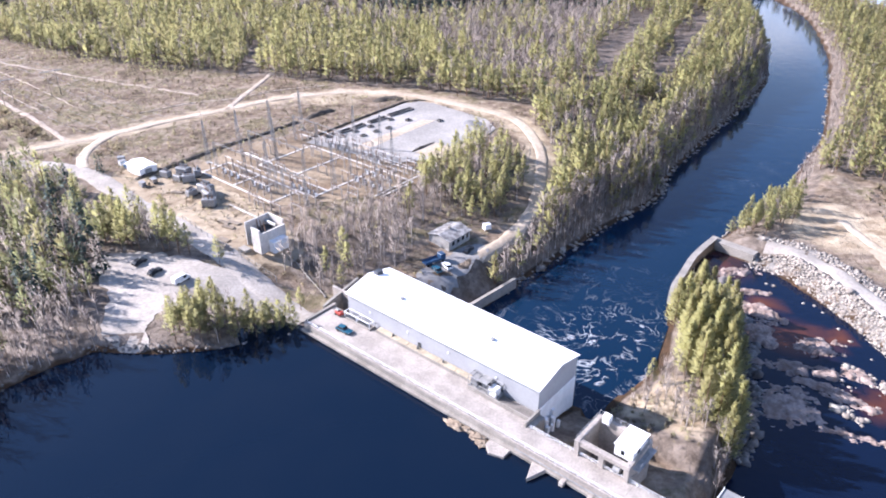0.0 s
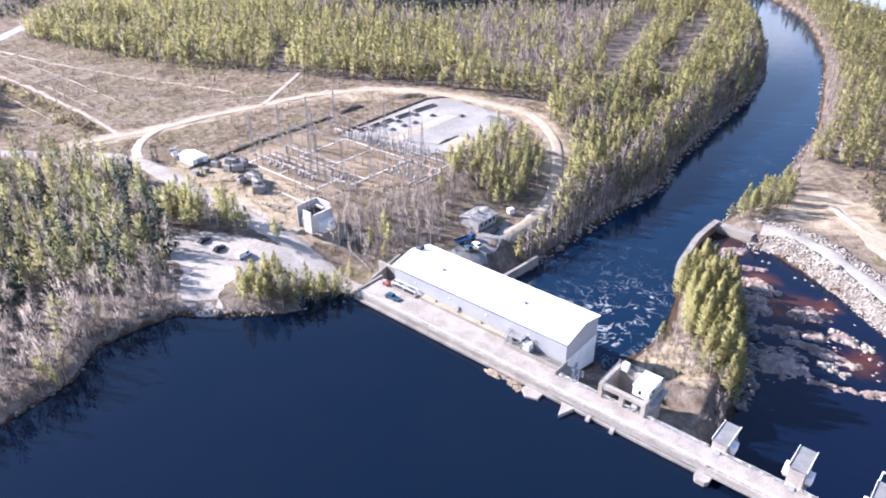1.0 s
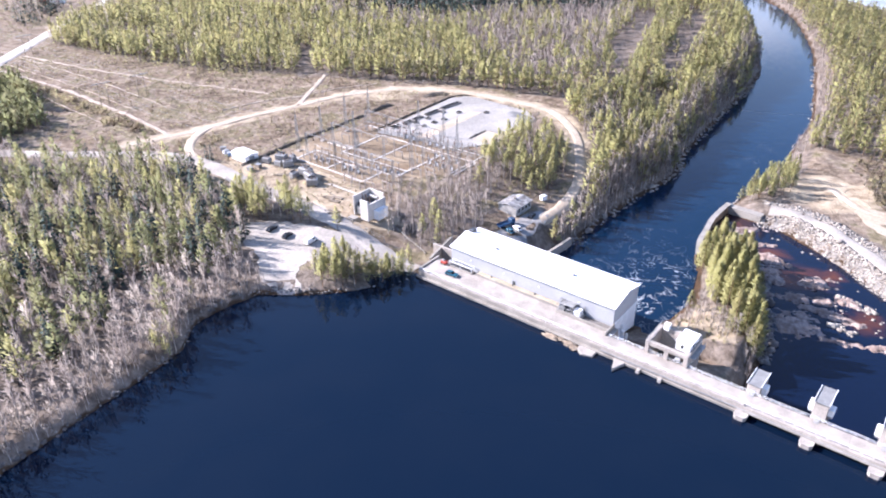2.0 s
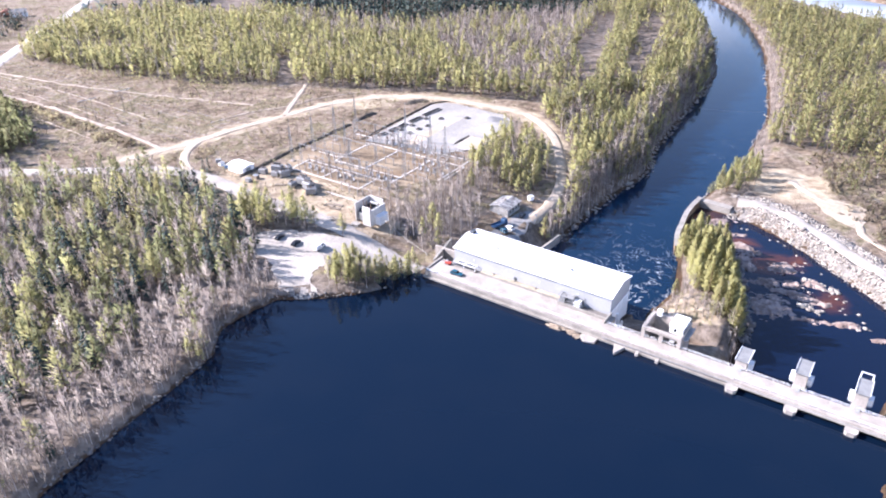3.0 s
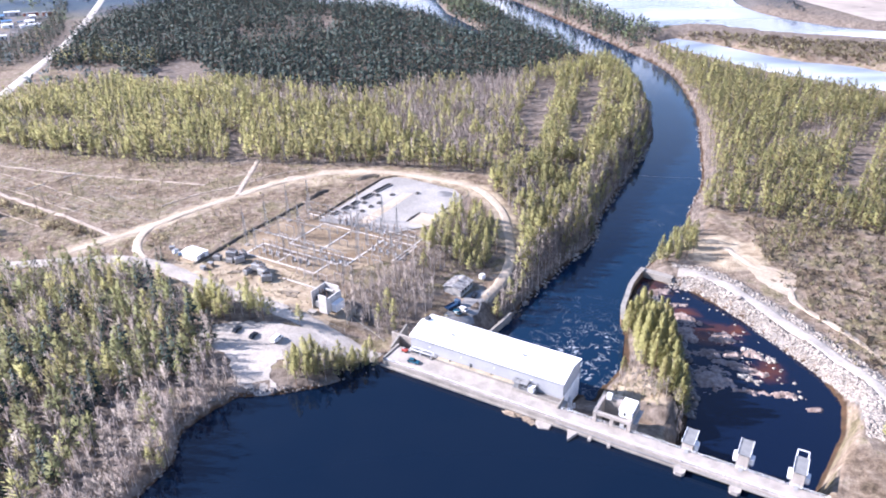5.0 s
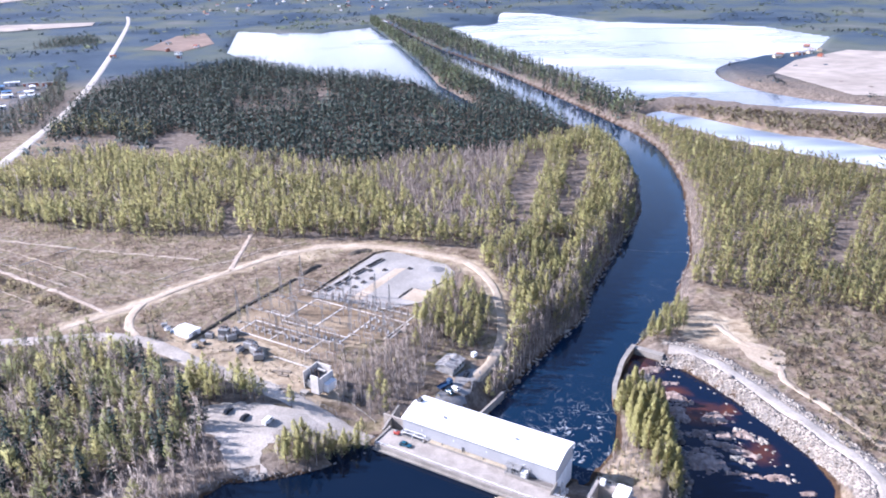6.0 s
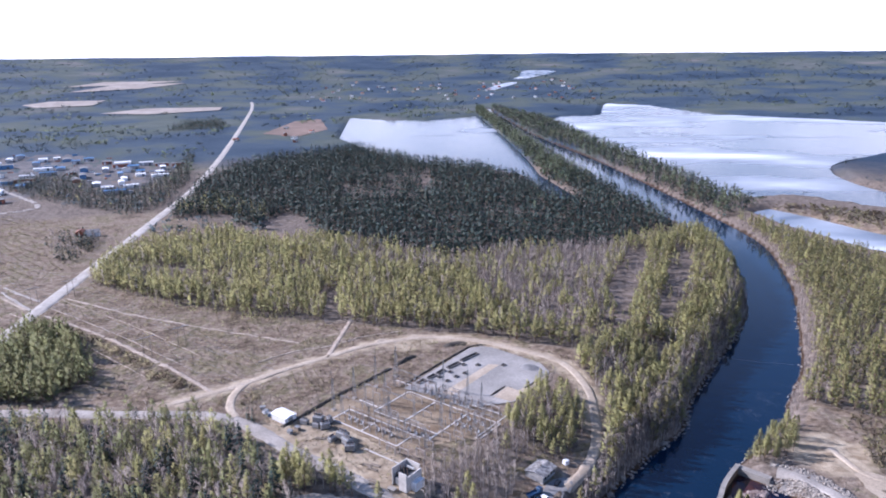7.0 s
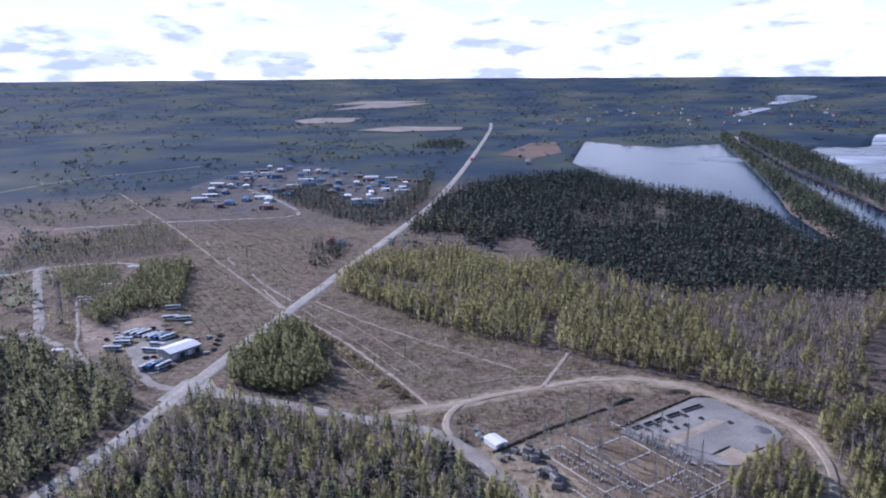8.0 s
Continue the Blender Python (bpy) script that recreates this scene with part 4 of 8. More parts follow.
def build_deck_edge():
    """The upstream kerb and ledge along the whole crest."""
    single("ledge", extrude_profile([(-1.9, 0.8), (-1.0, 0.8), (-1.0, -6), (-1.7, -6), (-1.7, 0.4), (-1.9, 0.45)], -3, 104), CONCRETE, DAM, "stepped concrete ledge at the waterline of the deck", "ledge", kind="structure")
    single("kerb", box(-2.5, -1.0, 2.0, 104, -0.55, 2.62, 0.05), CONCRETE_PALE, DAM, "low concrete kerb along the reservoir side", "kerb", kind="structure")
    railing("guard_rail", -2, 64, -0.8, 2.6, "thin white-painted steel railing along the intake deck")
    railing("guard_rail", 64, 143, -0.8, 2.6, "thin white-painted steel railing along the bridge")
    railing("guard_rail", 64, 143, 4.6, 2.25, "thin white-painted steel railing on the river side of the bridge")


build_deck_edge()


def build_bridge():
    ob = thing("dam_bridge", DAM, "long pale concrete bridge over the spillway gates", "bridge")
    top = [(-1.0, 1.1), (5.0, 1.1), (5.0, 2.2), (4.4, 2.3), (2.0, 2.42), (-0.55, 2.3), (-1.0, 2.2)]
    for i in range(10):
        a, b = 64.4 + i * 7.9, 64.4 + (i + 1) * 7.9
        part("deck_slab", extrude_profile(top, a + 0.02, b - 0.02), CONCRETE_PALE, ob)
    part("girder", box(64.4, -0.2, -0.6, 143.4, 0.5, 1.1), CONCRETE, ob)
    part("girder", box(64.4, 3.6, -0.6, 143.4, 4.3, 1.1), CONCRETE, ob)
    part("walkway", box(104, -2.0, 1.2, 143.4, -1.0, 1.55, 0.03), CONCRETE, ob, "narrow lower service walkway")
    part("pipe", tube((64.4, -1.5, 1.5), (143.4, -1.5, 1.5), 0.14, sides=6), STEEL, ob)
    return ob


build_bridge()
single("dam_wall", box(62.6, 0.6, -15, 101.5, 3.2, 1.08), CONCRETE, DAM, "concrete dam wall under the bridge", "dam wall", kind="structure")


def gate(u0, u1):
    ob = thing("spillway_gate", DAM @ pose(u0, 1.2, 0), "dark steel spillway gate under the bridge", "gate", "spillway gates")
    part("skin_plate", box(0, 0, -15, u1 - u0, 0.3, 0.9), STEEL_DARK, ob)
    for z in (-9, -6, -3, -0.5):
        part("beam", box(0, 0.3, z, u1 - u0, 0.7, z + 0.3), STEEL_DARK, ob)


for a, b in ((105.9, 117.8), (121.4, 132.6), (136.4, 143.2)):
    gate(a, b)


def hoist_tower(u, open_end=False, drop=0.0):
    """A gate pier: rounded nose in the water, wall under the bridge, and the tall narrow hoist housing above it."""
    ob = thing("gate_tower", DAM @ pose(u, 0, 0), "concrete gate pier with a tall grey-roofed hoist housing" + (", open frame" if open_end else ""), "gate tower", "gate towers")
    nose = [(-1.5, -3.5), (-0.9, -4.2), (0.9, -4.2), (1.5, -3.5), (1.5, 1.0), (-1.5, 1.0)]
    part("nose", prism(nose, -15, 1.0), CONCRETE_PALE, ob)
    part("nose_cap", prism([(x * 1.08, y * 1.03) for x, y in nose], 1.0, 1.35), CONCRETE_PALE, ob)
    part("pier", box(-1.75, 1.0, -15, 1.75, 13.0, 1.0), CONCRETE, ob)
    part("housing", box(-1.6, 4.9, 1.0, 1.6, 12.2, 7.2 - drop, 0.04), CONCRETE_PALE, ob, "pale narrow hoist housing")
    part("housing_roof", extrude_profile([(4.6, 7.5 - drop), (4.6, 7.75 - drop), (12.5, 7.35 - drop), (12.5, 7.1 - drop)], -1.75, 1.75), GREY_ROOF, ob, "flat grey felt roof")
    for s in (-1, 1):
        part("roof_edge", extrude_profile([(4.6, 7.7 - drop), (4.6, 8.0 - drop), (12.5, 7.6 - drop), (12.5, 7.3 - drop)], s * 1.72, s * 1.86), WHITE_PAINT, ob)
        if s > 0 or u > 110:
            part("hoist_box", box(s * 1.6, 6.7, 3.2 - drop * 0.6, s * 2.9, 9.1, 5.2 - drop * 0.6, 0.1), WHITE_PAINT, ob, "white hoist cabin")
            part("bracket", box(s * 1.6, 6.9, 2.6 - drop * 0.6, s * 2.7, 8.9, 3.2 - drop * 0.6), STEEL, ob)
    part("stair", extrude_profile([(4.9, 1.0), (4.9, 3.6), (4.2, 2.4), (3.4, 2.4), (3.4, 1.0)], -0.6, 0.6), STEEL, ob)
    if open_end:
        bm = bmesh.new()
        for x in (-1.5, 1.5):
            tube((x, 12.2, 6.9), (x, 16.0, 6.9), 0.16, bm)
            tube((x, 16.0, -12), (x, 16.0, 7.0), 0.16, bm)
        tube((-1.5, 16.0, 6.9), (1.5, 16.0, 6.9), 0.16, bm)
        part("open_frame", bm, WHITE_PAINT, ob, "white open lifting frame")
    return ob


for u, o, d in ((104.1, False, 2.4), (119.6, False, 0.0), (134.4, True, 0.0)):
    hoist_tower(u, o, d)


def wedge_pier(u, v0, w, z, sharp, label):
    ob = thing("ice_breaker", DAM @ pose(u, 0, 0), label, "pier")
    if sharp:
        bm = prism([(-w, -1.5), (0.0, v0), (w, -1.5)], -8, z)
    else:
        bm = prism([(-w, -1.5), (-w, v0 + 1.6), (-w * 0.2, v0), (w, v0 + 1.0), (w, -1.5)], -8, z)
    bmesh.ops.bevel(bm, geom=[e for e in bm.edges if abs(e.verts[0].co.z - e.verts[1].co.z) < 0.1], offset=0.12, segments=1, affect="EDGES")
    part("body", bm, CONCRETE_PALE, ob)
    return ob


wedge_pier(70.6, -6.3, 1.8, 0.9, True, "sharp pale concrete wedge standing in the water")
wedge_pier(61.0, -5.2, 2.6, 0.6, False, "low broad concrete block standing in the water")
for u in (76.4, 82.6):
    single("bracket_stub", box(u - 0.5, -2.9, -4, u + 0.5, -1.0, 0.95, 0.08), CONCRETE_PALE, DAM, "small concrete stub under the ledge", "stub", "stubs under the ledge")


def rock_mesh(name, sx, sy, sz, seed, mat, cuts=3, rough=0.25):
    bm = bmesh.new()
    bmesh.ops.create_icosphere(bm, subdivisions=cuts, radius=1.0)
    off = Vector((seed * 7.3, seed * 3.1, seed * 1.7))
    for v in bm.verts:
        p = v.co.copy()
        d = 1 + rough * noise.fractal(p * 1.3 + off, 0.9, 2.0, 4) + 0.5 * rough * noise.noise(p * 5 + off)
        v.co = Vector((p.x * d * sx, p.y * d * sy, p.z * sz * (0.75 + 0.5 * rough * noise.noise(p * 3 + off)) if p.z > 0 else p.z * sz))
    return shade_smooth(finish(bm, name, mat)) if cuts > 3 else finish(bm, name, mat)


for i, (u, v, sx, sy, sz) in enumerate(((50.0, -2.9, 2.9, 1.2, 0.7), (52.6, -2.2, 1.6, 1.0, 0.8), (56.0, -2.4, 1.9, 1.1, 0.8), (57.8, -3.6, 1.4, 1.1, 0.8))):
    single("rubble", rock_mesh("rubble", sx, sy, sz, i + 1, RUBBLE, 4, 0.75), RUBBLE, DAM @ pose(u, v, 0.05, 0, 0, 8 * i), "ragged heap of brownish broken stone at the waterline", "rock")


def build_covers():
    """The beige covers over the intake slots beside the hall."""
    ob = thing("intake_cover", DAM @ pose(14.5, 8.2, 2.1), "row of beige covers on a low concrete upstand", "cover")
    part("upstand", box(0, 0, -0.1, 31, 1.75, 0.75, 0.04), CONCRETE, ob)
    for i in range(6):
        x = 0.25 + i * 5.12
        bm = box(x, 0.1, 0.75, x + 4.95, 1.65, 0.98, 0.04)
        for k in range(1, 4):
            box(x + 1.24 * k - 0.05, 0.1, 0.97, x + 1.24 * k + 0.05, 1.65, 1.03, bm=bm)
        part("cover_panel", bm, BEIGE_COVER, ob)
    rng = random.Random(5)
    for i in range(3):
        part("lifting_lug", box(5.1 + i * 8.2, 0.7, 0.95, 5.5 + i * 8.2, 1.1, 1.5, 0.03), STEEL_DARK, ob)


build_covers()
single("upstand", box(45.8, 6.2, 2.0, 62.6, 6.5, 3.2, 0.03), CONCRETE, DAM, "low concrete parapet beside the screen cleaner", "parapet", kind="structure")
single("end_wall", box(62.6, 4.4, -6, 63.1, 9.9, 3.3, 0.04), CONCRETE, DAM, "concrete end wall of the intake deck", "wall", kind="structure")
# flat slab whose dark colour gives the recessed bay its shade
single("slot", box(46, 6.6, 1.4, 62.4, 9.6, 2.16), CONCRETE_DARK, DAM, "flat slab beside the hall, dark for the shade of a recessed bay", "bay", kind="structure")


def screen_cleaner():
    ob = thing("screen_cleaner", DAM @ pose(45.2, 7.0, 2.1), "grey steel trash-rack cleaner with platforms and rails", "machine")
    part("base", box(0, 0, 0, 8.2, 2.9, 0.5, 0.04), STEEL, ob)
    part("cabin", box(0.5, 0.4, 0.5, 2.3, 2.4, 2.7, 0.06), STEEL, ob)
    part("cabin", box(5.6, 0.3, 0.5, 7.7, 2.5, 2.3, 0.06), WHITE_PAINT, ob, "white motor cabin")
    part("drum", tube((3.0, 1.4, 1.3), (5.0, 1.4, 1.3), 0.6, sides=12), STEEL_DARK, ob, "dark cable drum")
    bm = bmesh.new()
    for x in (0.1, 2.7, 5.3, 8.1):
        for y in (0.1, 2.8):
            tube((x, y, 0.4), (x, y, 3.1), 0.09, bm, 4)
    for y in (0.1, 2.8):
        for z in (1.7, 3.1):
            tube((0.1, y, z), (8.1, y, z), 0.08, bm, 4)
    for x in (0.1, 2.7, 5.3, 8.1):
        tube((x, 0.1, 3.1), (x, 2.8, 3.1), 0.08, bm, 4)
    tube((0.1, 0.1, 3.1), (2.7, 0.1, 1.7), 0.07, bm, 4)
    tube((5.3, 0.1, 1.7), (8.1, 0.1, 3.1), 0.07, bm, 4)
    part("gantry", bm, STEEL, ob)
    part("platform", box(2.7, 0.1, 3.05, 5.3, 2.8, 3.14), STEEL, ob)


screen_cleaner()


def pipe_frame():
    ob = thing("pipe_frame", DAM @ pose(3.4, 7.6, 2.1), "white painted pipe frame round a shaft mouth drawn as a dark plate", "frame")
    part("shaft_rim", box(0, 0, -0.1, 9.5, 2.0, 0.45, 0.04), CONCRETE, ob)
    # dark plate on the solid rim, painting the shade of a shaft mouth
    part("shaft", box(0.5, 0.35, 0.4, 9.0, 1.65, 0.47), STEEL_DARK, ob)
    for x in (0.2, 4.7, 9.3):
        for y in (0.15, 1.85):
            part("post", tube((x, y, 0.4), (x, y, 2.0), 0.11, sides=5), WHITE_PAINT, ob)
    for y in (0.15, 1.85):
        part("rail", tube((0.2, y, 2.0), (9.3, y, 2.0), 0.12, sides=5), WHITE_PAINT, ob)
    for x in (0.2, 4.7, 9.3):
        part("rail", tube((x, 0.15, 2.0), (x, 1.85, 2.0), 0.12, sides=5), WHITE_PAINT, ob)


pipe_frame()


def red_machine():
    ob = thing("compressor", DAM @ pose(0.4, 7.0, 2.1), "small red machine on the deck", "machine")
    part("body", box(0, 0, 0.35, 2.3, 1.2, 1.35, 0.12), RED, ob)
    part("cowl", box(0.2, 0.15, 1.35, 1.3, 1.05, 1.7, 0.1), STEEL, ob)
    for x in (0.4, 1.9):
        for y in (0.0, 1.2):
            part("wheel", tube((x, y - 0.09, 0.3), (x, y + 0.09, 0.3), 0.3, sides=10), RUBBER, ob)
    part("drawbar", tube((2.3, 0.6, 0.6), (3.2, 0.6, 0.4), 0.06), STEEL_DARK, ob)


red_machine()
single("retaining_wall", box(-3.2, 8.2, -3, -2.4, 24.5, 2.5, 0.05), CONCRETE, DAM @ pose(0.0, 0, 0, 0, 0, 12), "low concrete retaining wall beside the stair", "wall", kind="structure")
single("retaining_wall", box(-9.5, 15.2, -3, 1.0, 15.9, 2.9, 0.05), CONCRETE_PALE, DAM, "low concrete retaining wall at the end of the hall", "wall", kind="structure")
single("retaining_wall", box(-3.4, 0.4, 0, -2.6, 10.4, 2.55, 0.05), CONCRETE, DAM, "low dark concrete wall closing the deck", "wall", kind="structure")


def fish_gate():
    """The open concrete gate house between the hall and the island."""
    ob = thing("timber_sluice", DAM @ pose(74.8, 4.2, 0), "open pale concrete sluice with a white hoist house and railings", "sluice")
    for x in (0.0, 11.0):
        part("side_wall", box(x, 0.0, -13, x + 1.1, 10.0, 6.2, 0.05), CONCRETE_PALE, ob)
    part("cross_wall", box(1.1, 8.7, -13, 11.0, 9.7, 6.4, 0.05), CONCRETE_PALE, ob)
    bm = box(1.1, 0.1, 5.0, 11.0, 1.3, 6.1, 0.05)
    part("front_beam", bm, CONCRETE_PALE, ob)
    part("middle_post", box(5.4, 0.2, -13, 6.6, 1.2, 5.0, 0.04), CONCRETE_PALE, ob)
    part("sill", box(1.1, 1.5, -13, 11.0, 8.7, -2.0), CONCRETE_DARK, ob)
    part("hoist_house", box(7.6, 2.2, 5.6, 11.6, 8.6, 8.2, 0.08), WHITE_PAINT, ob, "white flat-roofed hoist house")
    part("hoist_roof", box(7.4, 2.0, 8.2, 11.8, 8.8, 8.4), WHITE_ROOF, ob)
    part("window", box(11.6, 4.0, 6.4, 11.64, 5.0, 7.6), GLASS_DARK, ob)
    part("window", box(9.0, 2.16, 6.4, 9.7, 2.2, 7.5), GLASS_DARK, ob)
    part("control_box", box(1.6, 8.0, 6.0, 3.2, 9.4, 8.0, 0.06), WHITE_PAINT, ob, "white control cabinet")
    part("gear", tube((8.6, 0.9, 3.6), (10.0, 0.9, 3.6), 0.8, sides=14), STEEL, ob, "steel winding gear")
    bm = bmesh.new()
    for y in np.linspace(0.2, 9.8, 7):
        for x in (0.2, 11.9):
            tube((x, y, 6.1), (x, y, 7.2), 0.05, bm, 4)
    for x in (0.2, 11.9):
        for z in (6.7, 7.2):
            tube((x, 0.2, z), (x, 9.8, z), 0.05, bm, 4)
    for x in np.linspace(0.2, 11.9, 8):
        tube((x, 9.6, 6.3), (x, 9.6, 7.5), 0.05, bm, 4)
    for z in (6.9, 7.5):
        tube((0.2, 9.6, z), (11.9, 9.6, z), 0.05, bm, 4)
    part("railing", bm, STEEL, ob)
    part("side_platform", box(12.1, 1.5, 4.9, 13.6, 9.0, 5.1), STEEL, ob)
    bm = bmesh.new()
    for y in (1.6, 4.0, 6.5, 8.9):
        tube((12.1, y, 2.8), (13.5, y, 4.9), 0.08, bm, 4)
        tube((13.5, y, 5.0), (13.5, y, 6.2), 0.05, bm, 4)
    tube((13.5, 1.6, 6.2), (13.5, 8.9, 6.2), 0.05, bm, 4)
    part("platform_frame", bm, STEEL, ob)


fish_gate()


def poly_wall(name, pts, wide, z0, z1, mat, label, cap=None):
    """A wall of even thickness along a plan line."""
    p = np.array(pts, float)
    t = np.gradient(p, axis=0)
    t /= np.linalg.norm(t, axis=1)[:, None]
    nn = np.stack([-t[:, 1], t[:, 0]], -1) * wide / 2
    bm = prism([tuple(q) for q in p + nn] + [tuple(q) for q in (p - nn)[::-1]], z0, z1)
    return single(name, bm, mat, Matrix(), label, "wall", kind="structure")


poly_wall("training_wall", [tuple(q) for q in curve_through([(66, 176), (70, 186), (75, 194), (82, 205), (93, 217.5)], 3)], 1.6, -15, -8.3, CONCRETE_RUST, "rust-brown concrete training wall between river and pool")
poly_wall("training_wall_cap", [tuple(q) for q in curve_through([(66, 176), (70, 186), (75, 194), (82, 205), (93, 217.5)], 3)], 2.1, -8.3, -8.05, CONCRETE, "pale concrete cap on the training wall")
poly_wall("training_wall_end", [(92.5, 217.5), (97, 213), (103, 207)], 3.4, -15, -8.8, CONCRETE, "broad concrete crest closing the pool")
poly_wall("quay_wall", [(6, 176), (14, 184), (22, 192)], 1.0, -14, -8.6, CONCRETE_PALE, "pale sloping concrete quay at the outlet")

# ---- rocks and stones ----
def stones(name, line, lo, hi, count, size, seed, label, mat=STONE, sink=0.25):
    """Loose blasted stones strewn along a plan line, too many to count."""
    rng = np.random.default_rng(seed)
    p = curve_through(line, 1.0)
    t = np.gradient(p, axis=0)
    t /= np.linalg.norm(t, axis=1)[:, None]
    i = rng.integers(0, len(p), count)
    off = rng.uniform(lo, hi, count)
    on = rng.uniform(-0.8, 0.8, count)
    x, y = p[i, 0] - t[i, 1] * off + t[i, 0] * on, p[i, 1] + t[i, 0] * off + t[i, 1] * on
    z = np.maximum(height(x, y), -12.3)
    g = bmesh.new()
    bmesh.ops.create_icosphere(g, subdivisions=1, radius=1.0)
    v0 = np.array([v.co[:] for v in g.verts])
    g.verts.index_update()
    f0 = np.array([[v.index for v in f.verts] for f in g.faces])
    g.free()
    s = size * rng.lognormal(0, 0.35, count)
    a = rng.uniform(0, 6.28, count)
    k = len(v0)
    w = v0[None] * (1 + rng.uniform(-0.28, 0.28, (count, k, 1))) * np.stack([s * rng.uniform(0.8, 1.4, count), s, s * rng.uniform(0.5, 0.85, count)], -1)[:, None]
    c, d = np.cos(a)[:, None], np.sin(a)[:, None]
    P = np.stack([w[..., 0] * c - w[..., 1] * d + x[:, None], w[..., 0] * d + w[..., 1] * c + y[:, None], w[..., 2] + (z + s * sink)[:, None]], -1)
    F = (f0[None] + (np.arange(count) * k)[:, None, None]).reshape(-1, 3)
    tint = np.repeat(rng.uniform(0, 1, count), k)
    tagged(new(name, mesh_from(name, P.reshape(-1, 3), F, [mat], None, {"tint": tint})), label, "stones", kind="stuff")


ROCK_CHIPS = material("pinkish broken rock", (0.34, 0.28, 0.24), (0.21, 0.16, 0.135), 0.4, 0.9, attribute="tint", spread=0.3)
DARK_STONE = material("dark wet stone", (0.17, 0.155, 0.145), (0.10, 0.09, 0.085), 0.35, 0.8, attribute="tint", spread=0.4)
BED = material("small broken stone", (0.19, 0.175, 0.16), (0.11, 0.10, 0.092), 0.5, 0.95, bump=0.15, bump_scale=1.6, fine=1.6, grain=0.35)
bed = curve_through(CREST[:8], 4.0)
run = np.gradient(bed, axis=0)
run /= np.linalg.norm(run, axis=1)[:, None]
for name, off, wide in (("riprap_bed", -6.2, 6.6), ("riprap_bed_back", 5.2, 4.0)):
    ribbon(name, [tuple(p) for p in bed - np.stack([run[:, 1], -run[:, 0]], -1) * off], wide, BED, "bed of small broken stone under the riprap", 0.06, 0.6)
stones("riprap", CREST[:8], -9.0, -3.2, 4900, 0.36, 1, "pale blasted riprap on the pool side of the dike")
stones("riprap_back", CREST[:7], 3.3, 7.5, 1500, 0.34, 2, "pale blasted riprap on the back of the dike")
stones("island_stones", [(88, 196), (86, 170), (79, 148), (71, 128), (66, 118)], -3.0, 3.0, 900, 0.6, 3, "dark stones along the island's shore", DARK_STONE)
stones("bank_stones", [(19, 189), (56, 229), (82, 253), (96, 280), (131, 330), (171, 385), (196, 431)], -1.0, 2.0, 420, 0.5, 4, "grey stones at the foot of the river bank")
stones("far_bank_stones", [(92, 220), (131, 253), (151, 285), (175, 317), (228, 424)], -1.5, 1.0, 160, 0.45, 5, "grey stones along the far river bank")
stones("shore_stones", [(-150, 40), (-133, 71), (-112, 103), (-104, 118), (-103, 131), (-88, 144), (-60, 144), (-37, 152)], -0.8, 1.2, 420, 0.35, 6, "small stones along the reservoir shore", DARK_STONE)
stones("boulders", [(106, 151), (110, 147), (113, 142)], -2.2, 2.2, 60, 0.68, 7, "pale boulders heaped on a ledge in the pool")
stones("boulders_lower", [(97, 136), (101, 131)], -1.8, 1.8, 42, 0.68, 8, "pale boulders heaped on a ledge in the pool")
stones("boulders_loose", [(92, 199), (105, 190), (106, 183), (111, 178), (111, 160), (113, 150), (110, 118)], -3.0, 3.0, 46, 0.5, 9, "loose pale stones in the shallow pool")
stones("ledge_rubble", [(84, 155), (95, 151), (105, 147), (100, 141), (105, 134)], -2.6, 2.6, 60, 0.4, 12, "broken stone lying along the ledges", ROCK_CHIPS)
stones("hump_rubble", [(79, 137), (84, 137), (90, 136)], -5.0, 5.0, 260, 0.38, 13, "dark broken stone on a gravelly hump", DARK_STONE)


def ledge(x, y, sx, sy, high, turn, seed, label):
    """A worn, split slab of bedrock just above the water: steps, cracks and a frayed outline."""
    n = 46
    g = np.linspace(-1.25, 1.25, n)
    a, b = np.meshgrid(g, g, indexing="ij")
    off = Vector((seed * 5.7, seed * 2.3, seed * 1.1))
    z = np.zeros((n, n))
    for i in range(n):
        for j in range(n):
            p = Vector((a[i, j] * sx, b[i, j] * sy, 0)) * 0.32 + off
            edge = 1.0 - math.hypot(a[i, j], b[i, j]) + 0.75 * noise.fractal(p, 0.9, 2.0, 5)
            crack = abs(noise.noise(Vector((p.x * 1.1, p.y * 3.4, 2.0))))
            z[i, j] = high * (min(1.0, max(-0.9, edge * 1.7)) + 0.2 * noise.fractal(p * 2.2, 0.9, 2.0, 4) - 0.7 * max(0.0, 0.09 - crack) / 0.09)
    v = np.stack([a * sx, b * sy, z], -1).reshape(-1, 3)
    i, j = np.meshgrid(np.arange(n - 1), np.arange(n - 1), indexing="ij")
    k = (i * n + j).ravel()
    f = np.stack([k, k + n, k + n + 1, k + 1], -1)
    f = f[v[f][:, :, 2].max(1) > -0.35 * high]
    single("rock_outcrop", mesh_from("rock_outcrop", v, f, [ROCK]), ROCK, pose(x, y, -11.95, 0, 0, turn), label, "rock", "rock ledges in the pool")


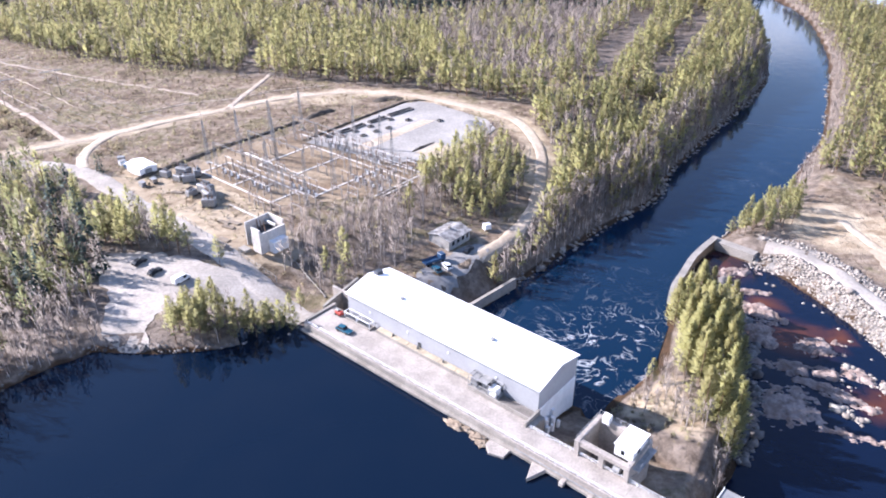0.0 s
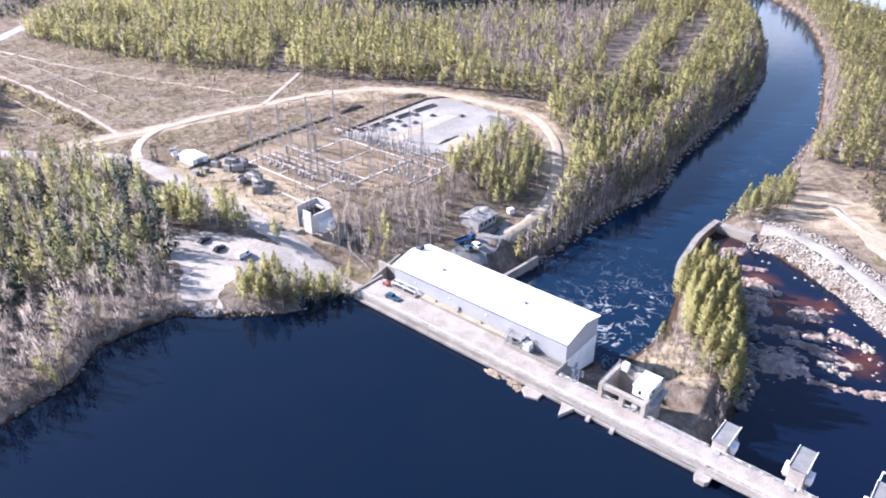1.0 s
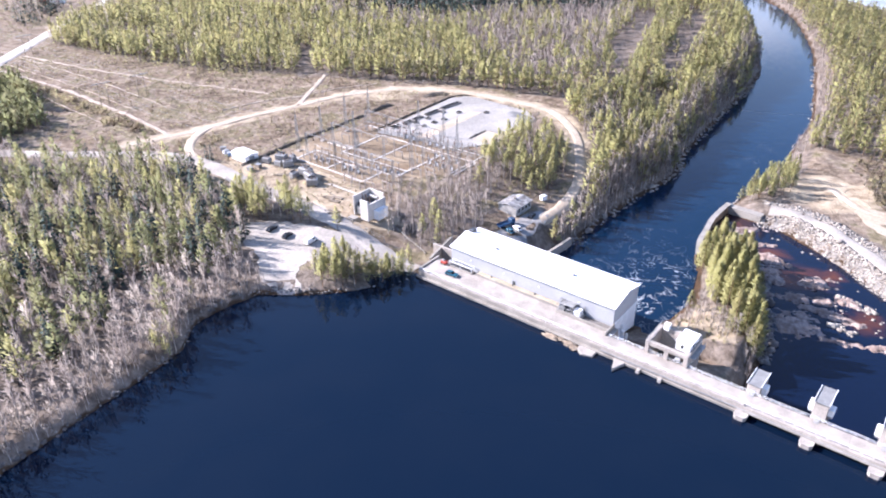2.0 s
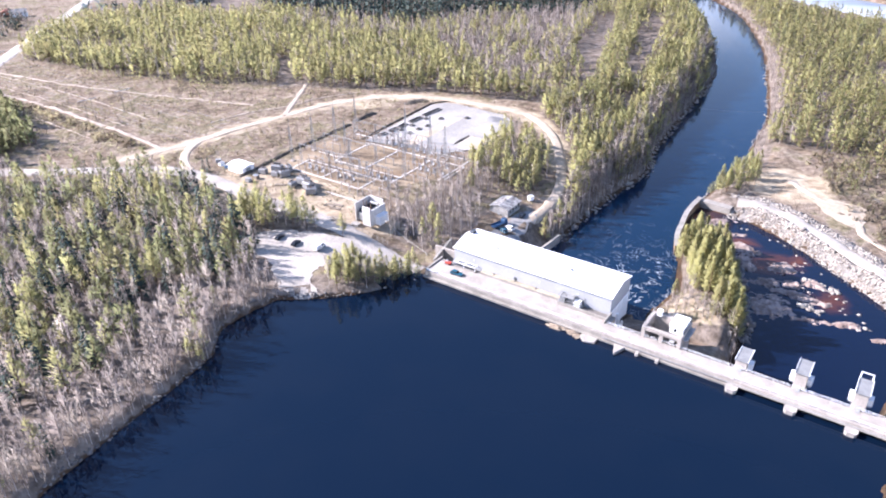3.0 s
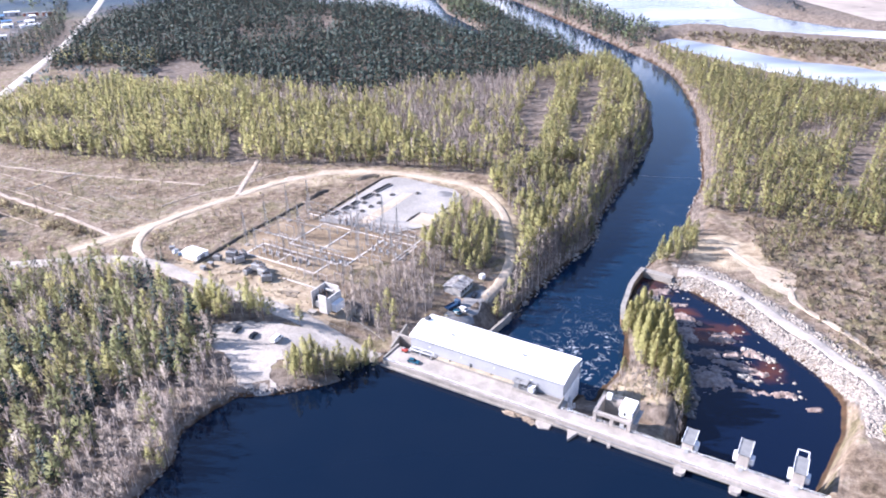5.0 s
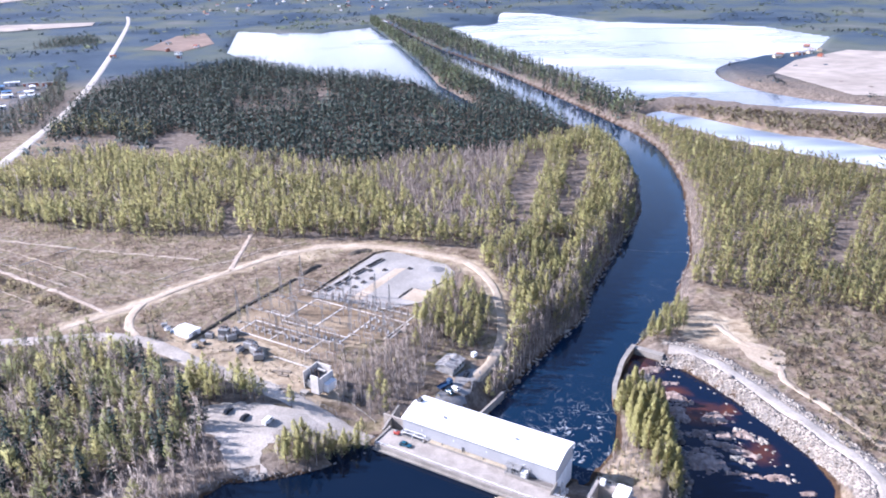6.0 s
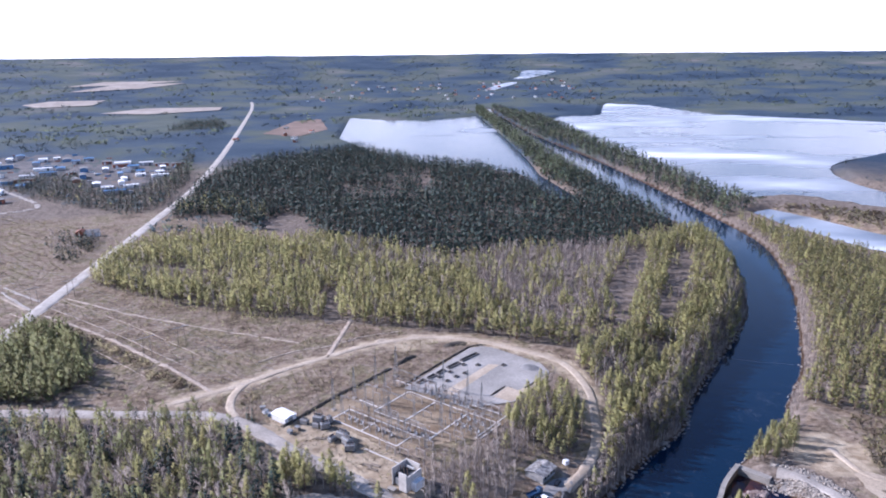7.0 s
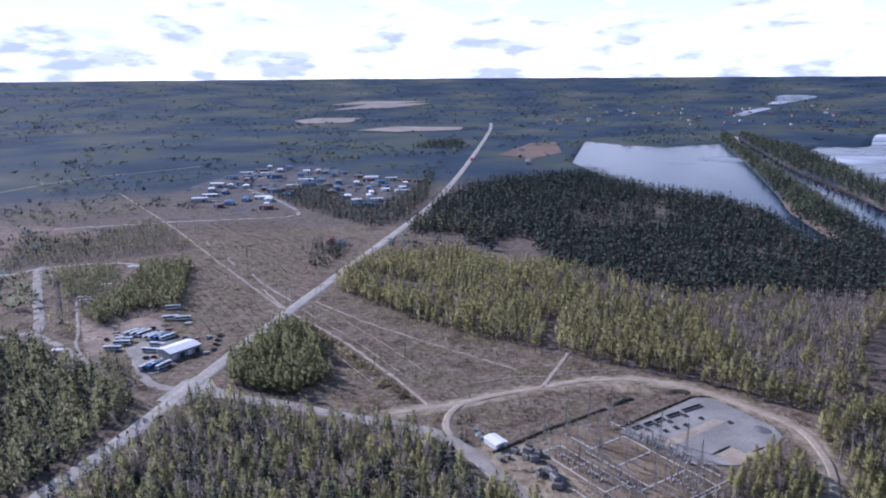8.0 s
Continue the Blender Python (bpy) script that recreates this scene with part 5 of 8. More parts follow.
for i, (x, y, sx, sy, high, turn) in enumerate(((94.6, 200.7, 6.2, 2.6, 0.8, 3), (95.3, 188.3, 6.8, 1.7, 0.7, -7), (93.2, 177.0, 7.2, 4.2, 1.2, -48), (89.3, 166.3, 5.0, 6.2, 1.0, -30), (102.4, 161.0, 6.8, 4.2, 0.9, 0),
                                                (93.6, 151.4, 11.0, 2.6, 0.9, -18), (98.4, 141.2, 10.6, 2.3, 0.9, -45), (108.6, 147.6, 4.2, 2.8, 0.7, -50), (84.4, 137.0, 7.2, 7.4, 0.55, 0), (95, 126.5, 5.2, 1.9, 0.7, -25), (106, 122, 5.4, 2.0, 0.7, -20), (111.5, 113, 2.6, 1.3, 0.6, -10))):
    ledge(x, y, sx, sy, high, turn, 3 + i, "dark gravelly hump of rock in the pool" if i == 8 else "split pinkish-grey rock ledge in the pool")


# ---- vehicles ----
def car(m, paint, label, long=4.5, wide=1.8, high=1.5, boxy=False, group=""):
    ob = thing("van" if boxy else "car", m, label, "van" if boxy else "car", group)
    h, l, w = high, long / 2, wide / 2
    if boxy:
        side = [(-l, 0.35), (l, 0.35), (l, 0.9), (l - 0.6, 1.15), (l - 1.3, h - 0.05), (l - 1.5, h), (-l + 0.1, h), (-l, h - 0.15)]
    else:
        side = [(-l, 0.3), (l, 0.3), (l, 0.75), (l - 0.9, 0.92), (-l + 0.1, 0.95), (-l, 0.8)]
    def solid(profile, hw):
        bm = bmesh.new()
        a = [bm.verts.new((x, -hw, z)) for x, z in profile]
        b = [bm.verts.new((x, hw, z)) for x, z in profile]
        n = len(profile)
        bm.faces.new(a)
        bm.faces.new(b[::-1])
        for i in range(n):
            bm.faces.new((a[i], b[i], b[(i + 1) % n], a[(i + 1) % n]))
        bmesh.ops.bevel(bm, geom=bm.edges[:], offset=0.06, segments=1, affect="EDGES")
        return bm
    part("body", solid(side, w), paint, ob)
    if boxy:
        part("windscreen", solid([(l - 0.62, 1.18), (l - 1.28, h - 0.12), (l - 1.24, h - 0.1), (l - 0.56, 1.2)], w - 0.15), GLASS_DARK, ob)
        for s in (-1, 1):
            part("side_window", box(l - 2.4, s * (w - 0.03), 1.15, l - 1.35, s * (w + 0.01), h - 0.3), GLASS_DARK, ob)
    else:
        part("cabin", solid([(l - 1.5, 0.93), (l - 2.1, h - 0.06), (-l + 0.75, h - 0.08), (-l + 0.15, 0.93)], w - 0.14), GLASS_DARK, ob, "dark glazed cabin")
        part("roof", box(-l + 0.8, -w + 0.2, h - 0.08, l - 2.05, w - 0.2, h, 0.03), paint, ob)
    wheel = finish(tube((0, -0.11, 0), (0, 0.11, 0), 0.33, sides=10), "wheel", RUBBER)
    for x in (-l + 0.8, l - 0.85):
        for y in (-w + 0.08, w - 0.08):
            o = part("wheel", wheel, RUBBER, ob)
            o.location = (x, y, 0.33)
    for y in (-w + 0.35, w - 0.35):
        part("headlight", box(l - 0.06, y - 0.18, 0.55, l + 0.02, y + 0.18, 0.72), WHITE_PAINT, ob)
    return ob


def on_ground(x, y, turn=0.0, lift=0.2):
    return pose(x, y, ground_z(x, y) + lift, 0, 0, turn)


car(on_ground(-90, 183, 60), DARK_CAR, "black parked car on the gravel parking place", group="parked cars")
car(on_ground(-83.5, 177.5, 62), DARK_CAR, "dark parked estate car on the gravel parking place", group="parked cars")
car(on_ground(-74.5, 173, 55), WHITE_CAR, "white parked van on the gravel parking place", 5.2, 2.0, 2.2, True, "parked cars")
car(DAM @ pose(8.0, 3.4, 2.14, 0, 0, 4), BLUE_CAR, "blue car standing on the concrete intake deck", 4.6)
car(on_ground(0.5, 189, 120, 0.25), WHITE_CAR, "white car in the yard behind the power station", 4.4)
car(on_ground(-2.5, 187, 118, 0.25), BLUE_CAR, "pale blue car in the yard behind the power station", 4.3)
car(on_ground(7.5, 199, 60, 0.25), DARK_CAR, "dark car standing beside the old hut", 4.4)
car(on_ground(-290.5, 232, 90, 0.6), DARK_CAR, "dark car on the country road", 4.6)


TRUCK_BLUE = material("dark blue truck paint", (0.035, 0.085, 0.165), (0.025, 0.06, 0.12), 0.5, 0.45)


def truck(m, label):
    ob = thing("flatbed_truck", m, label, "truck")
    part("cab", box(2.0, -1.15, 0.5, 3.8, 1.15, 2.7, 0.12), TRUCK_BLUE, ob)
    part("windscreen", box(3.78, -0.95, 1.5, 3.84, 0.95, 2.4), GLASS_DARK, ob)
    part("bed", box(-3.6, -1.2, 0.9, 1.9, 1.2, 1.15, 0.03), TRUCK_BLUE, ob)
    for y in (-1.2, 1.14):
        part("bed_side", box(-3.6, y, 1.15, 1.9, y + 0.06, 1.75), TRUCK_BLUE, ob)
    for x in (-2.6, -1.5, 2.8):
        for y in (-1.05, 1.05):
            part("wheel", tube((x, y - 0.14, 0.48), (x, y + 0.14, 0.48), 0.48, sides=10), RUBBER, ob)


truck(on_ground(-3.5, 191.5, 35, 0.25), "dark blue flatbed truck in the yard behind the station")


# ---- switchyard ----
def yard(u, v, turn=0.0, lift=0.12):
    x, y = dam_xy(u, v)
    return Matrix.Translation((0, 0, ground_z(x, y) + lift)) @ DAM @ pose(u, v, 0, 0, 0, turn)


def lattice(bm, p, q, w0, w1, bays, r=0.05):
    """Four legs and zigzag bracing between two points."""
    p, q = Vector(p), Vector(q)
    rot = (q - p).to_track_quat("Z", "Y").to_matrix()
    rings = []
    for i in range(bays + 1):
        t = i / bays
        w = w0 + (w1 - w0) * t
        rings.append([p + (q - p) * t + rot @ Vector((sx * w, sy * w, 0)) for sx, sy in ((-1, -1), (1, -1), (1, 1), (-1, 1))])
    for k in range(4):
        tube(rings[0][k], rings[-1][k], r * 1.5, bm, 3)
    for i in range(bays):
        for k in range(4):
            tube(rings[i][k], rings[i + 1][(k + 1) % 4], r * 0.8, bm, 3)
    return bm


MAST = finish(lattice(bmesh.new(), (0, 0, 0.3), (0, 0, 17), 0.75, 0.16, 10, 0.06), "lattice_shaft", STEEL)
FOOT = finish(box(-1.0, -1.0, -0.3, 1.0, 1.0, 0.35, 0.05), "footing", CONCRETE_PALE)
SPIKE = finish(tube((0, 0, 17), (0, 0, 21), 0.06, sides=4), "spike", STEEL)
for u, v in ((-113, 45), (-113.5, 60), (-113.7, 76), (-113.7, 92), (-82, 93), (-66, 92), (-52, 84), (-96, 64), (-78, 47), (-58, 60)):
    ob = thing("lattice_mast", yard(u, v), "slender grey steel lattice mast in the switchyard", "mast", "switchyard masts")
    part("footing", FOOT, None, ob)
    part("shaft", MAST, None, ob)
    part("spike", SPIKE, None, ob)


def gantry(u, v, span, high=10.5):
    ob = thing("gantry", yard(u, v), "grey steel lattice gantry over the busbars", "gantry", "switchyard gantries")
    for x in (0, span):
        part("leg", lattice(bmesh.new(), (x, 0, 0), (x, 0, high), 0.55, 0.28, 6, 0.05), STEEL, ob)
    part("beam", lattice(bmesh.new(), (0, 0, high), (span, 0, high), 0.24, 0.24, max(6, int(span / 1.8)), 0.026), STEEL, ob)
    for i in range(3):
        x = span * (i + 1) / 4
        part("insulator_string", tube((x, 0, high - 0.3), (x, 0, high - 2.0), 0.12, sides=6), PORCELAIN, ob)


for u, v, s in ((-106, 44, 18), (-88, 44, 18), (-106, 60, 16), (-90, 60, 16), (-106, 82, 14), (-92, 82, 14), (-74, 82, 14), (-60, 70, 14), (-66, 44, 12)):
    gantry(u, v, s)

STAND = finish(box(-0.18, -0.18, -0.2, 0.18, 0.18, 2.6), "stand", CONCRETE_PALE)
def lathe(profile, sides=7):
    """A turned solid: radii and heights from bottom to top."""
    bm = bmesh.new()
    rings = [[bm.verts.new((r * math.cos(6.2832 * i / sides), r * math.sin(6.2832 * i / sides), z)) for i in range(sides)] for r, z in profile]
    for a, b in zip(rings[:-1], rings[1:]):
        for i in range(sides):
            bm.faces.new((a[i], a[(i + 1) % sides], b[(i + 1) % sides], b[i]))
    bm.faces.new(rings[0][::-1])
    bm.faces.new(rings[-1])
    return bm


sheds = [(0.1, 2.6)]
for k in range(5):
    sheds += [(0.2, 2.68 + k * 0.32), (0.1, 2.86 + k * 0.32)]
SHELL = finish(lathe(sheds + [(0.1, 4.26)]), "insulator", PORCELAIN)
CAP = finish(box(-0.3, -0.12, 4.26, 0.3, 0.12, 4.42), "cap", STEEL)


def support(u, v):
    ob = thing("post_insulator", yard(u, v), "brown post insulator on a pale concrete stand", "insulator", "post insulators")
    part("stand", STAND, None, ob)
    part("insulator", SHELL, None, ob)
    part("cap", CAP, None, ob)


for row, (v, a, b, n) in enumerate(((40, -104, -68, 10), (47, -104, -66, 10), (54, -102, -60, 12), (66, -60, -42, 7), (72, -62, -42, 7), (79, -66, -40, 9), (84, -104, -42, 16), (88, -98, -44, 14))):
    for i in range(n):
        support(a + (b - a) * i / (n - 1), v)
    bm = tube((a, v, 4.45), (b, v, 4.45), 0.05, sides=4)
    x0, y0 = dam_xy((a + b) / 2, v)
    single("busbar", bm, WIRE, Matrix.Translation((0, 0, ground_z(x0, y0) + 0.12)) @ DAM, "thin aluminium busbar carried by insulators", "busbar", "busbars")

def disconnector(u, v):
    """A low portal with three insulators under its beam."""
    ob = thing("disconnector", yard(u, v), "pale concrete portal carrying a three-pole disconnector", "disconnector", "disconnectors")
    for x in (-2.4, 2.4):
        part("post", POST, None, ob).location = (x, 0, 0)
    part("beam", BEAM, None, ob)
    for x in (-1.8, 0, 1.8):
        part("insulator", STUB, None, ob).location = (x, 0, 0)
        part("blade", BLADE, None, ob).location = (x, 0, 0)


POST = finish(box(-0.16, -0.16, -0.2, 0.16, 0.16, 3.4), "post", CONCRETE_PALE)
BEAM = finish(box(-2.7, -0.2, 3.4, 2.7, 0.2, 3.65), "beam", CONCRETE_PALE)
STUB = finish(lathe([(0.08, 3.65), (0.17, 3.75), (0.09, 3.95), (0.17, 4.1), (0.09, 4.3), (0.15, 4.45), (0.07, 4.7)]), "insulator", PORCELAIN)
BLADE = finish(tube((0, -1.1, 4.75), (0, 1.1, 4.95), 0.05, sides=4), "blade", STEEL)
for u, v in ((-100, 57), (-92, 57), (-84, 57), (-104, 66), (-104, 74), (-90, 75), (-84, 75), (-71, 75), (-71, 66), (-88, 91), (-80, 90), (-72, 90), (-64, 90), (-56, 90), (-48, 90), (-48, 60), (-44, 56), (-52, 56), (-54, 46), (-60, 44), (-76, 42), (-84, 42), (-96, 46), (-50, 78), (-44, 72), (-58, 34), (-52, 38), (-64, 32), (-70, 34)):
    disconnector(u, v)
TANK = finish(tube((0, 0, 0.3), (0, 0, 2.3), 0.55, sides=10), "tank", STEEL)
BUSHINGS = [finish(tube((x, 0, 2.2), (x * 2.2, 0, 4.6), 0.17, sides=7, r2=0.1), "bushing", PORCELAIN) for x in (-0.35, 0.35)]
BASE = finish(box(-0.9, -0.7, -0.2, 0.9, 0.7, 0.35, 0.04), "plinth", CONCRETE_PALE)
BOXM = finish(box(0.65, -0.35, 0.35, 1.1, 0.35, 1.6, 0.03), "cabinet", WHITE_PAINT)
for v, us in ((43, (-100, -96, -92, -82, -78, -74)), (51, (-70, -66, -62, -58)), (69, (-56, -52, -48, -44)), (76, (-58, -54, -50, -46)), (86, (-88, -84, -80, -70, -66, -62))):
    for u in us:
        ob = thing("circuit_breaker", yard(u, v), "grey circuit breaker with two brown bushings", "breaker", "circuit breakers")
        part("plinth", BASE, None, ob)
        part("tank", TANK, None, ob)
        for shell in BUSHINGS:
            part("bushing", shell, None, ob)
        part("cabinet", BOXM, None, ob)


def duct(u0, v0, u1, v1, w=0.75):
    x, y = dam_xy((u0 + u1) / 2, (v0 + v1) / 2)
    length, ang = math.hypot(u1 - u0, v1 - v0), math.degrees(math.atan2(v1 - v0, u1 - u0))
    m = Matrix.Translation((0, 0, ground_z(x, y) + 0.1)) @ DAM @ pose(u0, v0, 0, 0, 0, ang)
    ob = thing("cable_duct", m, "pale concrete cable duct with slab covers", "cable duct", "cable ducts")
    part("trough", box(0, -w / 2, -0.3, length, w / 2, 0.1), CONCRETE, ob)
    n = max(1, int(length / 3.0))
    lid = finish(box(0.03, -w / 2 - 0.05, 0.1, length / n - 0.03, w / 2 + 0.05, 0.2), "cover_slab", CONCRETE_LIGHT)
    for i in range(n):
        part("cover_slab", lid, None, ob).location = (length * i / n, 0, 0)


for d in ((-107, 38, -66, 38), (-107, 38, -107, 50), (-107, 50, -62, 50), (-66, 38, -66, 50), (-96, 56, -96, 82), (-96, 56, -58, 57), (-58, 50, -58, 82), (-96, 82, -40, 82), (-42, 64, -42, 90), (-78, 57, -78, 82), (-88, 38, -88, 50), (-110, 88, -44, 90), (-76, 28, -56, 28), (-56, 28, -52, 24), (-40, 82, -40, 66), (-110, 60, -96, 60)):
    duct(*d)


def enclosure():
    """The walled transformer bay at the corner of the switchyard."""
    ob = thing("transformer_bay", yard(-48.4, 14.2), "transformer in a bay of tall pale concrete walls", "transformer")
    part("wall", box(0, 1.0, -0.3, 0.5, 10.2, 7.6, 0.04), CONCRETE_LIGHT, ob)
    part("wall", box(0.5, 9.7, -0.3, 7.4, 10.2, 7.6, 0.04), CONCRETE_LIGHT, ob)
    part("wall", box(4.6, 0.0, -0.3, 8.6, 0.6, 7.8, 0.04), CONCRETE_LIGHT, ob)
    part("wall", box(8.0, 0.6, -0.3, 8.6, 9.7, 6.4, 0.04), CONCRETE_LIGHT, ob)
    part("tank", box(1.0, 2.6, 0.0, 6.6, 8.6, 4.6, 0.1), STEEL_DARK, ob, "dark transformer tank")
    part("radiator", box(1.0, 1.6, 0.4, 4.4, 2.5, 3.6, 0.05), STEEL, ob)
    part("conservator", tube((1.4, 8.0, 5.8), (6.2, 8.0, 5.8), 0.6, sides=10), STEEL, ob)
    for x in (1.8, 3.6, 5.4):
        part("bushing", tube((x, 4.6, 4.6), (x, 4.2, 8.2), 0.24, sides=8, r2=0.12), PORCELAIN, ob)
    part("step", box(0.4, -2.6, -0.3, 4.0, -0.2, 0.5, 0.05), CONCRETE, ob)
    part("lean_to", box(8.6, 3.0, -0.3, 11.0, 8.5, 3.4, 0.05), WHITE_PAINT, ob, "small pale lean-to")


enclosure()


def old_transformer(u, v, turn, s, label):
    ob = thing("stored_transformer", yard(u, v, turn, 0.05) @ Matrix.Scale(s, 4), label, "transformer", "stored transformers")
    part("tank", box(-2.2, -1.1, 0.3, 2.2, 1.1, 2.9, 0.1), STEEL, ob)
    for x in np.arange(-1.9, 2.0, 0.62):
        part("radiator", box(x, 1.15, 0.5, x + 0.34, 2.0, 2.7), STEEL, ob)
    for x in (-1.3, 0, 1.3):
        part("bushing", tube((x, 0, 2.9), (x * 1.2, -0.2, 4.5), 0.18, sides=7, r2=0.1), PORCELAIN, ob)
    part("conservator", tube((-1.5, 0.9, 3.5), (1.5, 0.9, 3.5), 0.4, sides=8), STEEL_DARK, ob)
    part("skid", box(-2.4, -1.2, -0.1, 2.4, 1.2, 0.3), STEEL_DARK, ob)


for u, v, t, s in ((-110, 32, 20, 1.1), (-106, 35, -30, 0.9), (-103, 30, 60, 1.0), (-107, 28, 10, 0.8), (-90, 28, 5, 1.2), (-85, 26, -10, 1.1), (-80, 23, 40, 1.0), (-92, 24, 90, 0.8), (-114, 27, 15, 0.8)):
    old_transformer(u, v, t, s, "grey stored transformer with brown bushings on bare ground")
rng = random.Random(9)
for u, v, t in ((-66, 19, 10), (-62, 18, 14), (-63, 21, 8), (-98, 22, 30), (-54, 10, 5), (-51, 9, 12), (-56, 12, 8)):
    ob = thing("timber_pile", yard(u, v, t), "small pile of grey timber on sandy ground", "timber pile", "timber piles")
    for i in range(6):
        part("beam", box(-2.2, -0.9 + 0.3 * i, 0, 2.2, -0.65 + 0.3 * i, 0.28 + 0.2 * rng.random(), 0.02), WOOD_POST, ob)


def shed():
    ob = thing("shed", on_ground(-114, 251.5, -41, 0.1), "white sheet-metal shed with a shallow roof", "shed")
    part("wall", extrude_profile([(-3.4, -0.2), (3.4, -0.2), (3.4, 2.9), (0, 3.5), (-3.4, 2.9)], -5.0, 5.0), WHITE_PAINT, ob)
    part("roof", extrude_profile([(-3.7, 2.86), (0, 3.54), (3.7, 2.86), (3.7, 3.02), (0, 3.72), (-3.7, 3.02)], -5.3, 5.3), WHITE_ROOF, ob)
    part("door", box(5.0, -1.4, 0, 5.05, 1.4, 2.5), STEEL, ob)


shed()
for x, y, t, mt in ((-121, 255, 20, BLUE_METAL), (-124, 258, 50, WHITE_PAINT), (-126, 262, 5, STEEL), (-106, 241, -40, WOOD_POST), (-109, 238, -40, STEEL)):
    ob = thing("crate", on_ground(x, y, t, 0.1), "small weathered storage box on the gravel", "crate", "crates by the shed")
    part("box", box(-1.2, -0.9, 0, 1.2, 0.9, 1.6, 0.05), mt, ob)
    part("lid", box(-1.3, -1.0, 1.6, 1.3, 1.0, 1.72, 0.02), STEEL, ob)


# hut walls and patchy roof take darker colours for the shade under trees
HUT_WALL_SHADED = material("white wall paint dimmed for tree shade", (0.38, 0.365, 0.345), (0.25, 0.24, 0.225), 0.5, 0.8)


def hut():
    ob = thing("old_hut", on_ground(1.5, 205.5, 49, 0.1), "old white hut with a patchy grey roof, both darkened for tree shade, and dark windows", "hut")
    part("wall", extrude_profile([(-4.2, -1.5), (4.2, -1.5), (4.2, 3.0), (0, 4.1), (-4.2, 3.0)], -5.2, 5.2), HUT_WALL_SHADED, ob)
    part("roof", extrude_profile([(-4.8, 2.9), (0, 4.15), (4.8, 2.9), (4.8, 3.08), (0, 4.35), (-4.8, 3.08)], -5.6, 5.6), material("patchy grey roof", (0.33, 0.315, 0.30), (0.12, 0.11, 0.105), 0.6, 0.8), ob)
    for x in (-3.6, -1.2, 1.2, 3.4):
        for s in (-1, 1):
            part("window", box(x, s * 4.2 - 0.04, 0.9, x + 1.1, s * 4.2 + 0.04, 2.2), GLASS_DARK, ob)
    part("door", box(5.2, -0.5, -0.2, 5.25, 0.6, 2.0), WOOD_POST, ob)
    part("chimney", box(-0.4, -0.4, 3.8, 0.4, 0.4, 5.1, 0.03), CONCRETE, ob)


hut()
single("trailer", box(-1.2, -1.0, 0.4, 1.2, 1.0, 2.4, 0.1), WHITE_PAINT, on_ground(14, 213, 30, 0.1), "small white site caravan under the trees", "caravan")


def spoil_bank(name, line, wide, high, mat, label, seed):
    """An uneven ridge of dug earth along a line."""
    p = curve_through(line, 2.0)
    t = np.gradient(p, axis=0)
    t /= np.linalg.norm(t, axis=1)[:, None]
    vs = []
    prof = ((-0.5, -0.3), (-0.28, 0.55), (0.0, 1.0), (0.25, 0.5), (0.5, -0.3))
    for c, hh in prof:
        q = p + np.stack([-t[:, 1], t[:, 0]], -1) * (c * wide * (1 + 0.2 * lumps(p[:, 0], p[:, 1], 9, seed)))[:, None]
        end = np.minimum(1, np.minimum(np.arange(len(p)), np.arange(len(p))[::-1]) / 2.0)
        vs.append(np.column_stack([q, height(q[:, 0], q[:, 1]) + np.maximum(hh, 0) * high * end * (1 + 0.4 * lumps(q[:, 0], q[:, 1], 5, seed)) + (hh < 0) * -0.2]))
    v = np.stack(vs, 1).reshape(-1, 3)
    i, j = np.meshgrid(np.arange(len(p) - 1), np.arange(4), indexing="ij")
    a = i * 5 + j
    me = mesh_from(name, v, np.stack([a, a + 1, a + 6, a + 5], -1).reshape(-1, 4), [mat])
    return tagged(new(name, me), label, "earth bank")


spoil_bank("earth_bank", [(-114, 244), (-104, 257), (-93, 272), (-74, 294), (-64, 306)], 3.2, 1.1, SPOIL, "dark ridge of dug peat beside the switchyard", 1)
spoil_bank("earth_bank", [(-62, 309), (-55, 318), (-50, 322)], 4.5, 1.4, SPOIL, "dark heap of dug peat by the track", 2)
spoil_bank("earth_bank", [(-58, 283), (-42, 304), (-26, 324), (-18, 333), (-8, 335)], 1.6, 0.7, SPOIL, "thin dark earth edge round the gravel pad", 3)
spoil_bank("earth_bank", [(-34, 334), (-26, 338), (-20, 337)], 6.0, 1.6, SPOIL, "low brown heap of earth by the track", 6)
spoil_bank("spoil_mound", [(8, 305), (13, 301), (17, 297)], 9.0, 2.2, material("grey gravel heap", (0.23, 0.22, 0.215), (0.15, 0.145, 0.14), 0.3, 0.95), "dark grey gravel heap at the pad's edge", 4)
for a, b in (((-75, 344), (-68, 347)), ((-55, 351), (-49, 351))):
    spoil_bank("sand_heap", [a, ((a[0] + b[0]) / 2, (a[1] + b[1]) / 2 + 0.5), b], 5.0, 1.9, SAND_ROAD, "pale sand heap beside the track", 5)
